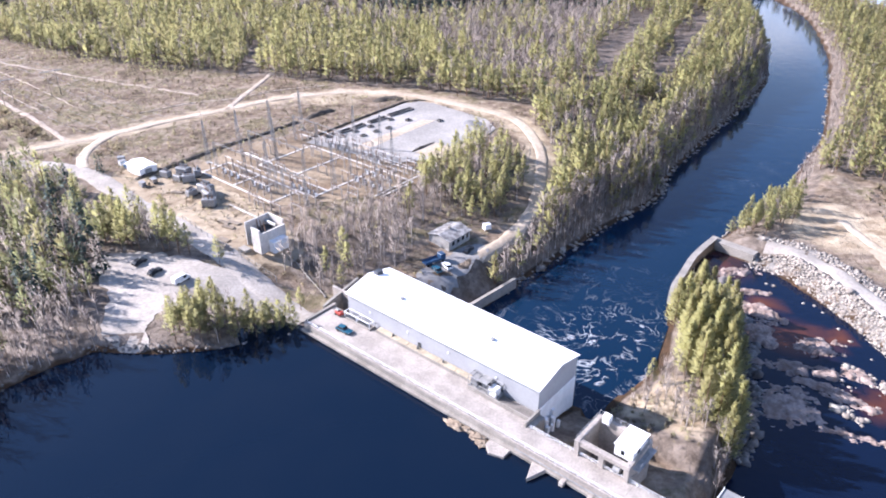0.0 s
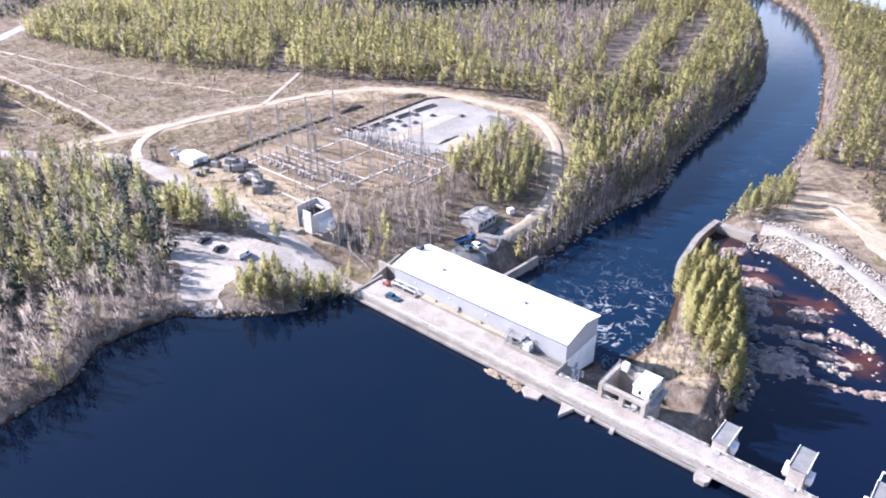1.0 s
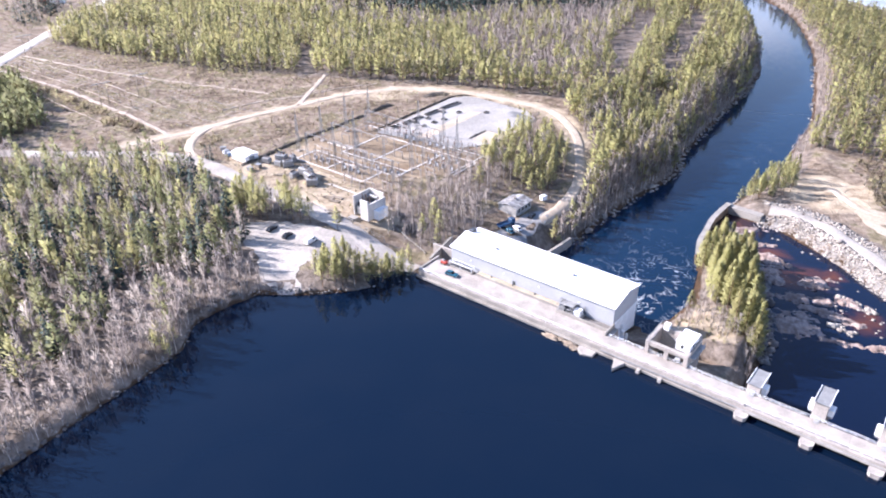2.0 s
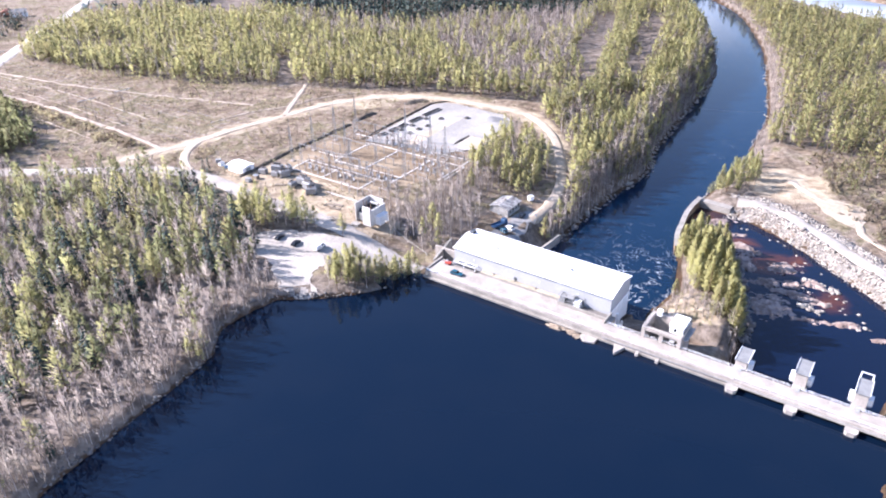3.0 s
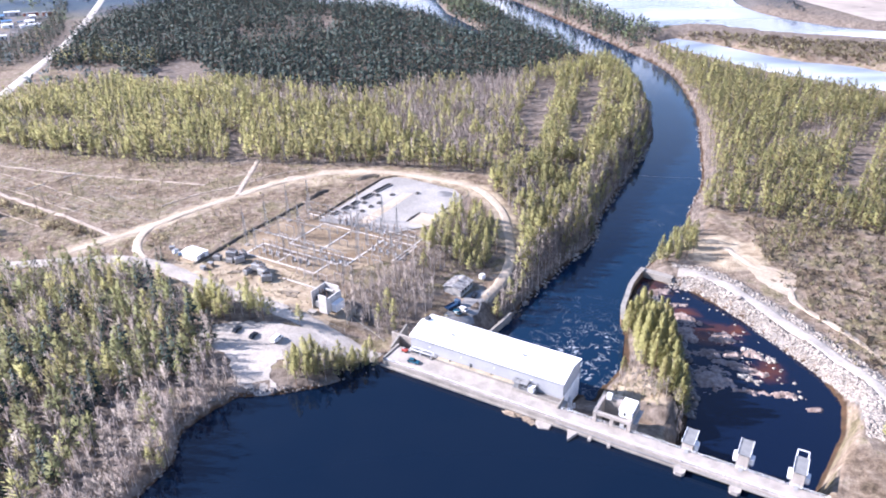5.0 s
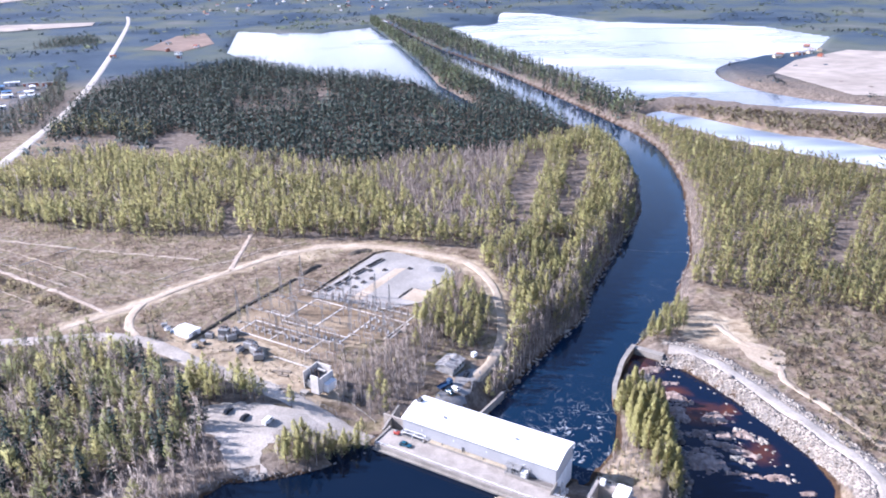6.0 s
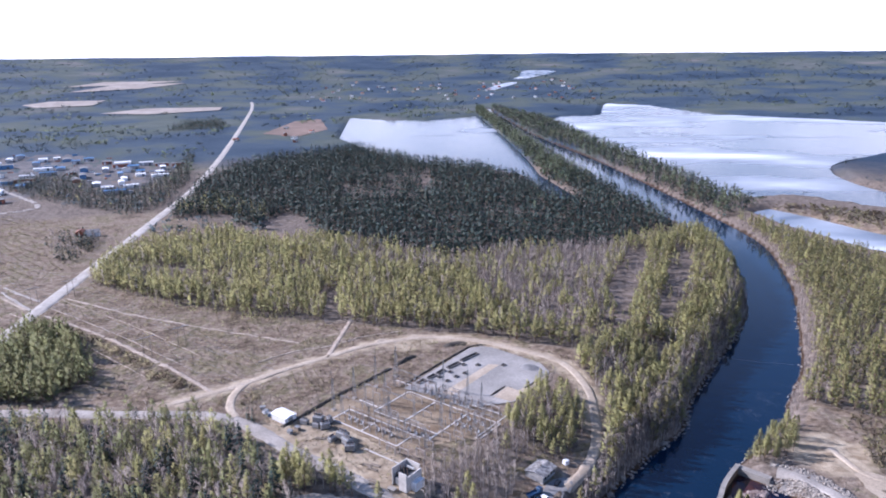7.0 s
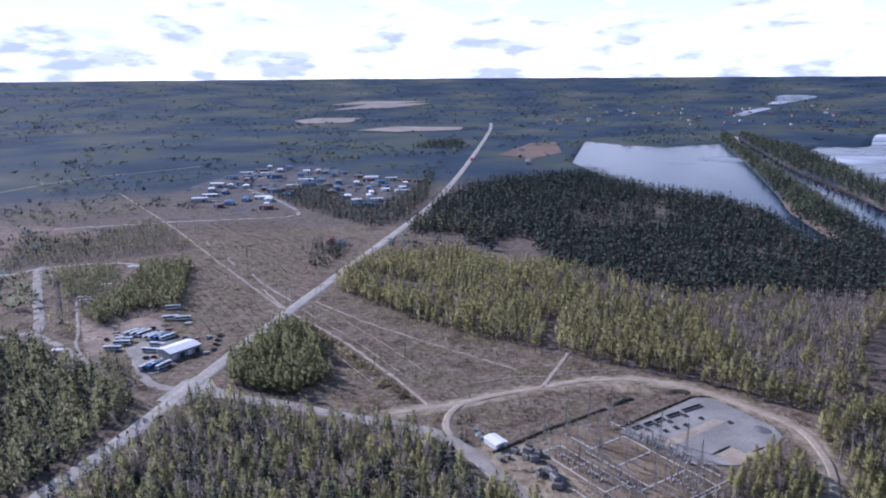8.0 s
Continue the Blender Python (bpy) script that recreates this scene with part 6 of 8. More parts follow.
def foundation(x0, y0, x1, y1, wide):
    """A trench-like foundation: a low concrete rim round a dark open pit."""
    turn, long = math.degrees(math.atan2(y1 - y0, x1 - x0)), math.hypot(x1 - x0, y1 - y0) / 2
    ob = thing("foundation", on_ground((x0 + x1) / 2, (y0 + y1) / 2, turn, 0.28), "low concrete foundation round a dark open pit", "foundation", "new foundations")
    part("pit_floor", box(-long + 0.1, -wide + 0.1, -0.1, long - 0.1, wide - 0.1, 0.06), SPOIL, ob)
    for s in (-1, 1):
        part("rim", box(-long, s * wide - 0.15, -0.2, long, s * wide + 0.15, 0.75, 0.03), CONCRETE_DARK, ob)
        part("rim", box(s * long - 0.15, -wide, -0.2, s * long + 0.15, wide, 0.7, 0.03), CONCRETE_DARK, ob)


for a, b in (((-50, 285), (-46, 289)), ((-44, 291), (-40, 295)), ((-39, 296), (-35, 301)), ((-33, 303), (-26, 310)), ((-25, 312), (-15, 322))):
    foundation(*a, *b, 1.2)
for x, y in ((-43, 286), (-38, 292), (-32, 298), (-24, 307), (-24, 296), (-16, 306), (-2, 305), (-29, 292), (-34, 287)):
    foundation(x - 0.8, y - 0.9, x + 0.8, y + 0.9, 0.8)
for line in ([(-14, 268), (-8, 275), (-3, 281)], [(-3, 281), (-1.5, 278), (0, 275)], [(4, 275), (9, 280), (14, 285)]):
    spoil_bank("pit_edge", line, 2.2, 0.9, SPOIL, "dark edge of an open trench in the pad", 7)

def wire_fence(line, label, step=3.0):
    """Posts on the ground with a rail and two wires from post to post."""
    p = curve_through(line, step)
    x0, y0 = p[0]
    base = Vector((x0, y0, ground_z(x0, y0)))
    ob = thing("fence", Matrix.Translation(base), label, "fence")
    post = finish(tube((0, 0, -0.4), (0, 0, 2.0), 0.07, sides=5), "post", STEEL)
    tops = [Vector((x, y, ground_z(x, y))) - base for x, y in p]
    for q in tops:
        part("post", post, None, ob).location = q
    for a, b in zip(tops[:-1], tops[1:]):
        part("rail", tube(a + Vector((0, 0, 1.95)), b + Vector((0, 0, 1.95)), 0.045, sides=4), STEEL, ob)
        for h in (0.6, 1.3):
            part("wire", tube(a + Vector((0, 0, h)), b + Vector((0, 0, h)), 0.02, sides=3), WIRE, ob)


wire_fence([(-86, 211), (-72, 196.5), (-61, 187), (-49, 178)], "grey steel wire fence between switchyard and access road")
pipe = thing("drain_pipe", Matrix.Translation((0, 0, 0)), "pale pipe on blocks down the slope to the power station", "pipe")
run_of = [(-46.0, 189.2), (-40.8, 182.0), (-34.4, 173.0)]
for (ax, ay), (bx, by) in zip(run_of[:-1], run_of[1:]):
    part("pipe", tube((ax, ay, ground_z(ax, ay) + 0.5), (bx, by, ground_z(bx, by) + 0.5), 0.15, sides=8), CONCRETE, pipe)
for ax, ay in run_of:
    part("block", box(ax - 0.35, ay - 0.35, ground_z(ax, ay) - 0.4, ax + 0.35, ay + 0.35, ground_z(ax, ay) + 0.32, 0.04), CONCRETE_PALE, pipe)

# ---- power lines ----
def pole(x, y, turn, label="grey wooden twin-pole power line mast with a crossbeam"):
    ob = thing("power_pole", on_ground(x, y, turn, 0), label, "power pole", "power line poles")
    for s in (-2.2, 2.2):
        part("post", tube((s, 0, -0.5), (s * 0.9, 0, 13.0), 0.2, sides=6, r2=0.13), WOOD_POST, ob)
    part("crossbeam", box(-5.2, -0.15, 12.2, 5.2, 0.15, 12.5), STEEL, ob)
    for s in (-4.8, 0, 4.8):
        part("insulator", tube((s, 0, 12.2), (s, 0, 11.0), 0.1, sides=5), PORCELAIN, ob)
    part("brace", tube((-2.1, 0, 7.5), (2.0, 0, 12.2), 0.08, sides=4), WOOD_POST, ob)


LINE = [(-128, 262), (-205, 330), (-317, 428), (-450, 545), (-600, 676), (-760, 815)]
LINE_B = [(-116, 278), (-190, 345), (-300, 446), (-432, 563), (-582, 694), (-742, 833)]
for line in (LINE, LINE_B):
    for x, y in line[1:]:
        pole(x, y, 41)


def wires(name, p, q, sag, label, r=0.035, offsets=(0,)):
    """Sagging wires side by side, each one unbroken tube."""
    p, q = np.array(p, float), np.array(q, float)
    side = np.array([(q - p)[1], -(q - p)[0], 0.0])
    side /= np.linalg.norm(side)
    t = np.linspace(0, 1, 13)[:, None]
    for o in offsets:
        line = p + (q - p) * t + side * o - np.array([0, 0, 4 * sag]) * t * (1 - t)
        ring = [side * r * math.cos(a) + np.array([0, 0, r * math.sin(a)]) for a in (0.5, 2.6, 4.7)]
        v = (line[:, None, :] + np.array(ring)[None]).reshape(-1, 3)
        i, j = np.meshgrid(np.arange(12), np.arange(3), indexing="ij")
        k = (j + 1) % 3
        f = np.stack([i * 3 + j, i * 3 + k, i * 3 + 3 + k, i * 3 + 3 + j], -1).reshape(-1, 4)
        tagged(new(name, mesh_from(name, v, f, [WIRE])), label, "wire", "overhead wires")


for line in (LINE, LINE_B):
    for (ax, ay), (bx, by) in zip(line[:-1], line[1:]):
        wires("power_line", (ax, ay, ground_z(ax, ay) + 11), (bx, by, ground_z(bx, by) + 11), 2.0, "thin power line wires over the heath", 0.035, (-4.8, 0, 4.8))
wires("river_cable", (118, 322, -1), (196, 300, -1), 2.5, "thin cable slung across the river", 0.05)
for u in (-106, -100, -94):
    a, b = dam_xy(u, 44), dam_xy(u, 84)
    wires("yard_wire", (*a, 13.0), (*b, 13.0), 0.8, "thin overhead wires of the switchyard", 0.03, (-1.5, 1.5))

# ---- depot and distant buildings ----
def hall(name, m, long, wide, high, wall, roof, label, category="building", group="", doors=2, windows=4, pitch=0.18):
    ob = thing(name, m, label, category, group)
    l, w = long / 2, wide / 2
    top = high + w * pitch
    part("wall", extrude_profile([(-w, -1.5), (w, -1.5), (w, high), (0, top), (-w, high)], -l, l), wall, ob)
    part("roof", extrude_profile([(-w - 0.4, high - 0.05), (0, top + 0.04), (w + 0.4, high - 0.05), (w + 0.4, high + 0.2), (0, top + 0.3), (-w - 0.4, high + 0.2)], -l - 0.4, l + 0.4), roof, ob)
    for i in range(doors):
        x = -l + long * (i + 0.5) / doors
        part("door", box(x - 1.6, -w - 0.06, 0, x + 1.6, -w + 0.02, min(3.6, high - 0.4)), STEEL_DARK if i % 2 else WHITE_PAINT, ob)
    for i in range(windows):
        x = -l + long * (i + 0.5) / windows
        part("window", box(x - 0.7, w - 0.02, high * 0.45, x + 0.7, w + 0.06, high * 0.8), GLASS_DARK, ob)
    return ob


hall("depot_hall", on_ground(-337, 315, 68, 0.1), 22, 15, 5.0, GREY_CLADDING, WHITE_ROOF, "grey depot hall with a white roof", doors=4, windows=6)
hall("depot_annex", on_ground(-349, 322, 68, 0.1), 10, 8, 3.0, WHITE_PAINT, GREY_ROOF, "low white annex beside the depot hall", doors=1, windows=3)


def bus(m, paint, label):
    ob = thing("bus", m, label, "bus", "parked buses")
    part("body", box(-5.8, -1.25, 0.4, 5.8, 1.25, 3.1, 0.18), paint, ob)
    for s in (-1, 1):
        part("window_band", box(-5.4, s * 1.25 - 0.02, 1.6, 5.2, s * 1.25 + 0.02, 2.6), GLASS_DARK, ob)
    part("windscreen", box(5.78, -1.1, 1.3, 5.84, 1.1, 2.8), GLASS_DARK, ob)
    part("roof_unit", box(-2.2, -0.8, 3.1, 0.4, 0.8, 3.35, 0.05), WHITE_PAINT, ob)
    for x in (-3.6, 3.4):
        for y in (-1.15, 1.15):
            part("wheel", tube((x, y - 0.15, 0.5), (x, y + 0.15, 0.5), 0.5, sides=10), RUBBER, ob)


BUS_COLOURS = (WHITE_CAR, WHITE_CAR, WHITE_CAR, WHITE_CAR, WHITE_CAR, BLUE_METAL, WHITE_CAR, WHITE_CAR)
for i, (x, y, t) in enumerate(((-391, 336, 75), (-386, 336.5, 75), (-381, 337, 75), (-373, 333, 72), (-369, 333.5, 72), (-365, 334, 72), (-361, 335, 72), (-386, 323, 20), (-384, 318, 20), (-383, 308, 18), (-357, 312, 5), (-358, 321, 5), (-341, 288, 80), (-337, 290, 80), (-332, 292, 80), (-384, 371, 30), (-398, 393, 25), (-375, 373, 28))):
    bus(on_ground(x, y, t, 0.25), BUS_COLOURS[i % 8], "white parked bus on the depot's gravel" if BUS_COLOURS[i % 8] is WHITE_CAR else "dark coloured parked bus on the depot's gravel")

yard_rng = random.Random(33)
YARD_PAINT = ((WHITE_CAR, "white parked car among the buses of the depot"), (DARK_CAR, "dark parked car among the buses of the depot"), (BLUE_CAR, "blue parked car among the buses of the depot"), (RUST_PAINT, "rusty red parked car among the buses of the depot"))
for x, y in ((-352, 300), (-348, 303), (-346, 330), (-350, 338), (-358, 341), (-366, 345), (-377, 346), (-386, 352), (-320, 318), (-318, 326), (-322, 334), (-326, 341), (-334, 345), (-396, 330), (-400, 322)):
    paint, words = yard_rng.choice(YARD_PAINT)
    car(on_ground(x + yard_rng.uniform(-1, 1), y + yard_rng.uniform(-1, 1), yard_rng.choice((15, 20, 75, 110)), 0.3), paint, words, 4.5, group="cars at the depot")
for x, y, t in ((-372, 352, 30), (-380, 358, 10), (-392, 344, 70), (-342, 340, 25), (-330, 350, 60), (-404, 336, 40), (-366, 366, 20)):
    ob = thing("scrap_pile", on_ground(x, y, t, 0.15), "low pile of boards and scrap sheets behind the depot", "scrap pile", "scrap piles")
    for k in range(4):
        part("sheet", box(-2.4 + 0.3 * k, -1.5 + 0.7 * k, 0.0, 1.6 + 0.4 * k, -0.9 + 0.7 * k, yard_rng.uniform(0.4, 1.1), 0.03), yard_rng.choice((WHITE_PAINT, WOOD_POST, STEEL, RUST_PAINT)), ob)

spoil_bank("soil_row", [(-498, 318), (-540, 362), (-604, 428)], 7.0, 1.8, SPOIL, "long dark windrow of soil", 11)
spoil_bank("soil_row", [(-510, 306), (-556, 352), (-620, 416)], 7.0, 1.8, SPOIL, "long dark windrow of soil", 12)
spoil_bank("soil_row", [(-456, 340), (-500, 386), (-576, 462)], 5.0, 1.2, SPOIL, "long dark windrow of gravel", 13)
for i, (x, y) in enumerate(((-491, 402), (-483, 397), (-500, 440), (-470, 515), (-520, 500), (-420, 300))):
    spoil_bank("snow_pile", [(x - 4, y - 3), (x, y), (x + 5, y + 2)], 5.0, 0.8, WHITE_ROOF, "dirty white heap beside the track", 20 + i)

rng = random.Random(21)
ESTATE = ([(-560, 800), (-680, 850), (-800, 1000), (-800, 1260), (-680, 1300), (-560, 1180), (-560, 960)], [(-440, 880), (-420, 1140), (-540, 1180), (-560, 1000)])
placed = []
tints = ((WHITE_PAINT, WHITE_ROOF), (GREY_CLADDING, WHITE_ROOF), (BLUE_METAL, GREY_ROOF), (RUST_PAINT, GREY_ROOF), (GREY_CLADDING, BLUE_METAL), (WHITE_PAINT, GREY_ROOF))
for area, count in zip(ESTATE, (46, 22)):
    a = np.array(area)
    tries = 0
    while count and tries < 4000:
        tries += 1
        x, y = rng.uniform(a[:, 0].min(), a[:, 0].max()), rng.uniform(a[:, 1].min(), a[:, 1].max())
        if not inside(area, np.array([x]), np.array([y]))[0] or any(math.hypot(x - p, y - q) < 26 for p, q in placed):
            continue
        placed.append((x, y))
        count -= 1
        wl_, rf_ = rng.choice(tints)
        hall("workshop", on_ground(x, y, rng.choice((20, 24, 110, 114)), 0.2), rng.uniform(10, 28), rng.uniform(7, 13), rng.uniform(3, 6), wl_, rf_, "workshop of the distant industrial estate in painted sheet metal", group="estate buildings", doors=2, windows=3)
for i in range(60):
    area = ESTATE[i % 2]
    a = np.array(area)
    x, y = rng.uniform(a[:, 0].min(), a[:, 0].max()), rng.uniform(a[:, 1].min(), a[:, 1].max())
    if any(math.hypot(x - p, y - q) < 15 for p, q in placed):
        continue
    ob = thing("stack", on_ground(x, y, rng.choice((20, 110)), 0.1), "stack of stored goods on an open yard", "stack", "stored goods")
    for k in range(3):
        part("bale", box(-4, -1.6 + k * 1.2, 0, 4, -0.6 + k * 1.2, rng.uniform(1.2, 2.4), 0.05), rng.choice((WHITE_PAINT, WOOD_POST, RUST_PAINT, BLUE_METAL, STEEL)), ob)


def house(x, y, turn, wall, label="small distant timber house with a pitched roof"):
    hall("house", on_ground(x, y, turn, 0.1), rng.uniform(9, 14), rng.uniform(7, 9), rng.uniform(3, 5), wall, rng.choice((GREY_ROOF, RUST_PAINT)), label, "house", "distant houses", 1, 3, 0.55)


for x, y in ((790, 1140), (812, 1128), (836, 1146), (862, 1156), (772, 1120), (900, 1180), (930, 1240), (960, 1300), (850, 1110)):
    house(x, y, rng.uniform(0, 180), rng.choice((RUST_PAINT, WHITE_PAINT, BEIGE_COVER)))
for x, y in ((-300, 1500), (-330, 1560), (-280, 1620), (-350, 1700), (-290, 1440), (-420, 1480), (-382, 652), (-368, 646)):
    house(x, y, rng.uniform(0, 180), rng.choice((RUST_PAINT, WHITE_PAINT, BEIGE_COVER)))
for i in range(70):
    house(rng.uniform(-450, 700), rng.uniform(2560, 3350), rng.uniform(0, 180), rng.choice((WHITE_PAINT, WHITE_PAINT, RUST_PAINT, BEIGE_COVER)))

# ---- trees ----
def trunk_arrays(h, r, sides=4, bend=0.0, rng=None):
    lv = [0.0, 0.5, 1.0]
    v, f = [], []
    bx, by = (rng.uniform(-bend, bend), rng.uniform(-bend, bend)) if rng is not None else (0, 0)
    for t in lv:
        for i in range(sides):
            a = 6.2832 * i / sides
            rr = r * (1 - 0.85 * t)
            v.append((rr * math.cos(a) + bx * t * t * h, rr * math.sin(a) + by * t * t * h, -0.6 * (t == 0) + t * h))
    for k in range(len(lv) - 1):
        for i in range(sides):
            a, b = k * sides + i, k * sides + (i + 1) % sides
            f += [(a, b, b + sides), (a, b + sides, a + sides)]
    return np.array(v), np.array(f)


def blades(base, out, length, width, droop, rng):
    """One or two small needle sprays for each base point: triangles that point outwards."""
    n = len(base)
    up = np.array([0, 0, 1.0])
    side = np.cross(out, up)
    side /= np.linalg.norm(side, axis=1)[:, None] + 1e-9
    roll = rng.uniform(-1.0, 1.0, n)[:, None]
    side = side * np.cos(roll) + up * np.sin(roll)
    tip = base + out * length[:, None] + up * (droop * length)[:, None]
    a, b = base - side * width[:, None], base + side * width[:, None]
    soft = out * np.array([0.8, 0.8, 0.5]) + up * 0.58 + rng.normal(0, 0.11, (n, 3))
    soft /= np.linalg.norm(soft, axis=1)[:, None]
    face = np.cross(b - a, tip - a)
    swap = (face * soft).sum(1) < 0
    a[swap], b[swap] = b[swap], a[swap].copy()
    v = np.stack([a, b, tip], 1).reshape(-1, 3)
    SOFT.append(np.repeat(soft, 3, 0))
    return v, np.arange(3 * n).reshape(-1, 3)


SOFT = []


def crown_normals(trunk):
    """The soft normals of the blades just made, after those of their trunk."""
    t = trunk * np.array([1.0, 1.0, 0.0]) + 1e-6
    t = t / (np.linalg.norm(t, axis=1)[:, None] + 1e-9) if len(t) else np.zeros((0, 3))
    got = np.concatenate([t] + SOFT)
    SOFT.clear()
    return got


def pine(rng, n, h=12.0, start=0.2, fat=0.2, size=1.0):
    """A pine with a feathery, lopsided crown built of boughs, each a spray of needle blades."""
    tv, tf = trunk_arrays(h * 0.95, h * 0.012 + 0.03, 4, 0.03, rng)

    def wide(s):
        return h * fat * (0.6 + 0.4 * np.minimum(1, s * 3.5)) * (1 - s ** 1.15) ** 0.8

    m = min(n, max(5, n // 5))
    s = (np.arange(m) + rng.uniform(0, 1, m)) / m
    t = start + (0.97 - start) * s
    r = wide(s) * rng.uniform(0.7, 1.2, m) + 0.1
    a = rng.uniform(0, 6.28, m)
    k = rng.integers(0, m, n)
    k[:m] = np.arange(m)
    u = np.sqrt(rng.uniform(0.04, 1.0, n))
    turn = a[k] + rng.normal(0, 0.42, n) / (0.35 + u)
    rho = r[k] * u
    z = t[k] * h + rho * 0.25 + rng.normal(0, 0.022, n) * h
    base = np.stack([rho * np.cos(turn), rho * np.sin(turn), np.minimum(z, h * (1.0 - 0.25 * u * fat))], -1)
    lift = rng.uniform(-0.1, 1.0, n) + 0.7 * s[k]
    out = np.stack([np.cos(turn), np.sin(turn), lift], -1)
    out /= np.linalg.norm(out, axis=1)[:, None]
    taper = 1.15 - 0.45 * s[k]
    bv, bf = blades(base, out, size * h * rng.uniform(0.06, 0.125, n) * taper, size * h * rng.uniform(0.013, 0.026, n) * taper, rng.uniform(-0.2, 0.4, n), rng)
    return tv, tf, bv, bf


def spruce(rng, n, h=14.0, size=1.0):
    tv, tf = trunk_arrays(h * 0.97, h * 0.013, 4, 0.0, rng)
    s = rng.uniform(0, 1, n) ** 1.25
    t = 0.1 + 0.9 * s
    a = rng.uniform(0, 6.28, n)
    r = h * 0.17 * (1 - s) ** 0.85 * (0.82 + 0.3 * np.sin(t * 40 + a)) + 0.06
    rho = r * rng.uniform(0.3, 0.95, n)
    base = np.stack([rho * np.cos(a), rho * np.sin(a), t * h], -1)
    out = np.stack([np.cos(a), np.sin(a), rng.uniform(-0.3, 0.15, n)], -1)
    out /= np.linalg.norm(out, axis=1)[:, None]
    bv, bf = blades(base, out, size * h * rng.uniform(0.05, 0.1, n) * (1.1 - 0.6 * s), size * h * rng.uniform(0.025, 0.05, n) * (1.1 - 0.6 * s), rng.uniform(-0.7, 0.0, n), rng)
    return tv, tf, bv, bf


def birch(rng, n, h=11.0, size=1.0, dense=1.0):
    """A bare tree: pale stem, rising limbs and a haze of thin twigs."""
    tv, tf = trunk_arrays(h * 0.95, h * 0.010 + 0.02, 4, 0.05, rng)
    n = int(n * dense)
    m = max(5, n // 4)
    t = rng.uniform(0.25, 0.85, m)
    a = rng.uniform(0, 6.28, m)
    base = np.stack([0 * a, 0 * a, t * h], -1)
    out = np.stack([np.cos(a), np.sin(a), rng.uniform(1.0, 2.2, m)], -1)
    out /= np.linalg.norm(out, axis=1)[:, None]
    ln = h * rng.uniform(0.18, 0.34, m) * (1.15 - 0.6 * t)
    lv, lf = blades(base, out, ln, np.full(m, 0.05 * size), np.zeros(m), rng)
    pick = rng.integers(0, m, n)
    u = rng.uniform(0.35, 1.0, n)
    b2 = base[pick] + out[pick] * (ln[pick] * u)[:, None]
    a2 = a[pick] + rng.uniform(-1.0, 1.0, n)
    o2 = np.stack([np.cos(a2), np.sin(a2), rng.uniform(0.4, 2.0, n)], -1)
    o2 /= np.linalg.norm(o2, axis=1)[:, None]
    bv, bf = blades(b2, o2, h * rng.uniform(0.05, 0.12, n), rng.uniform(0.03, 0.075, n) * size, rng.uniform(-0.1, 0.2, n), rng)
    return tv, tf, np.concatenate([lv, bv]), np.concatenate([lf, bf + len(lv)])


def bush(rng, n, h=1.6, size=1.0):
    a = rng.uniform(0, 6.28, n)
    base = np.stack([0.5 * np.cos(a) * rng.uniform(0, 1, n), 0.5 * np.sin(a) * rng.uniform(0, 1, n), rng.uniform(0, 0.5, n) * h], -1)
    out = np.stack([np.cos(a), np.sin(a), rng.uniform(0.3, 1.6, n)], -1)
    out /= np.linalg.norm(out, axis=1)[:, None]
    bv, bf = blades(base, out, h * rng.uniform(0.35, 0.7, n), size * h * rng.uniform(0.035, 0.09, n), rng.uniform(-0.2, 0.2, n), rng)
    return np.zeros((0, 3)), np.zeros((0, 3), int), bv, bf


LEAF = {"pine": NEEDLES, "spruce": NEEDLES_DARK_CLOUDED, "birch": TWIGS, "bush": SHRUB}
BARK = {"pine": BARK_PINE, "spruce": BARK_PINE, "birch": BARK_BIRCH, "bush": BARK_PINE}
MAKER = {"pine": pine, "spruce": spruce, "birch": birch, "bush": bush}
KEEP_CLEAR = [(ROAD_SAND, 5.5), (ROAD_ACCESS, 6.5), (ROAD_MAIN, 8.0), (FORK, 4.0), ([(-101, 323), (-98, 345), (-92, 384)], 3.0), ([(-462, 320), (-430, 308), (-387, 287)], 5.0),
              ([(-300, 440), (-240, 402), (-180, 372), (-120, 345)], 2.0), ([(-305, 408), (-247, 366), (-188, 314), (-157, 283)], 3.0), ([(-298, 266), (-330, 273), (-366, 316)], 5.0), ([(-488, 392), (-433, 333), (-375, 280), (-352, 268)], 3.0), ([(-469, 324), (-482, 345), (-592, 461)], 6.0), ([(-469, 324), (-450, 318), (-399, 282)], 5.0)]


BARE = [[(-96, 250), (-75, 285), (-43, 299), (-25, 326), (-8, 331), (6, 318), (23, 295), (24, 284), (1, 261), (-8, 244), (-26, 230), (-58, 222), (-78, 235)], [(-50, 184), (-64, 192), (-60, 204), (-48, 196)], [(-376, 311), (-372, 340), (-354, 345), (-330, 335), (-326, 290), (-332, 280), (-343, 282), (-360, 298)], [(-447, 352), (-424, 341), (-411, 364), (-394, 376), (-371, 356), (-362, 338), (-376, 330), (-386, 312), (-374, 283), (-399, 301), (-420, 322)],
        [(-316, 650), (-274, 600), (-229, 659), (-262, 738), (-312, 731)], [(-212, 681), (-194, 745), (-165, 709), (-163, 627), (-178, 613)],
        [(-96, 184), (-92, 190), (-72, 184), (-52, 172), (-44, 162), (-60, 163), (-74, 160), (-76, 148), (-71, 141), (-80, 143), (-88, 150), (-92, 165)], [(-8, 199), (2, 193), (12, 206), (3, 216)]]


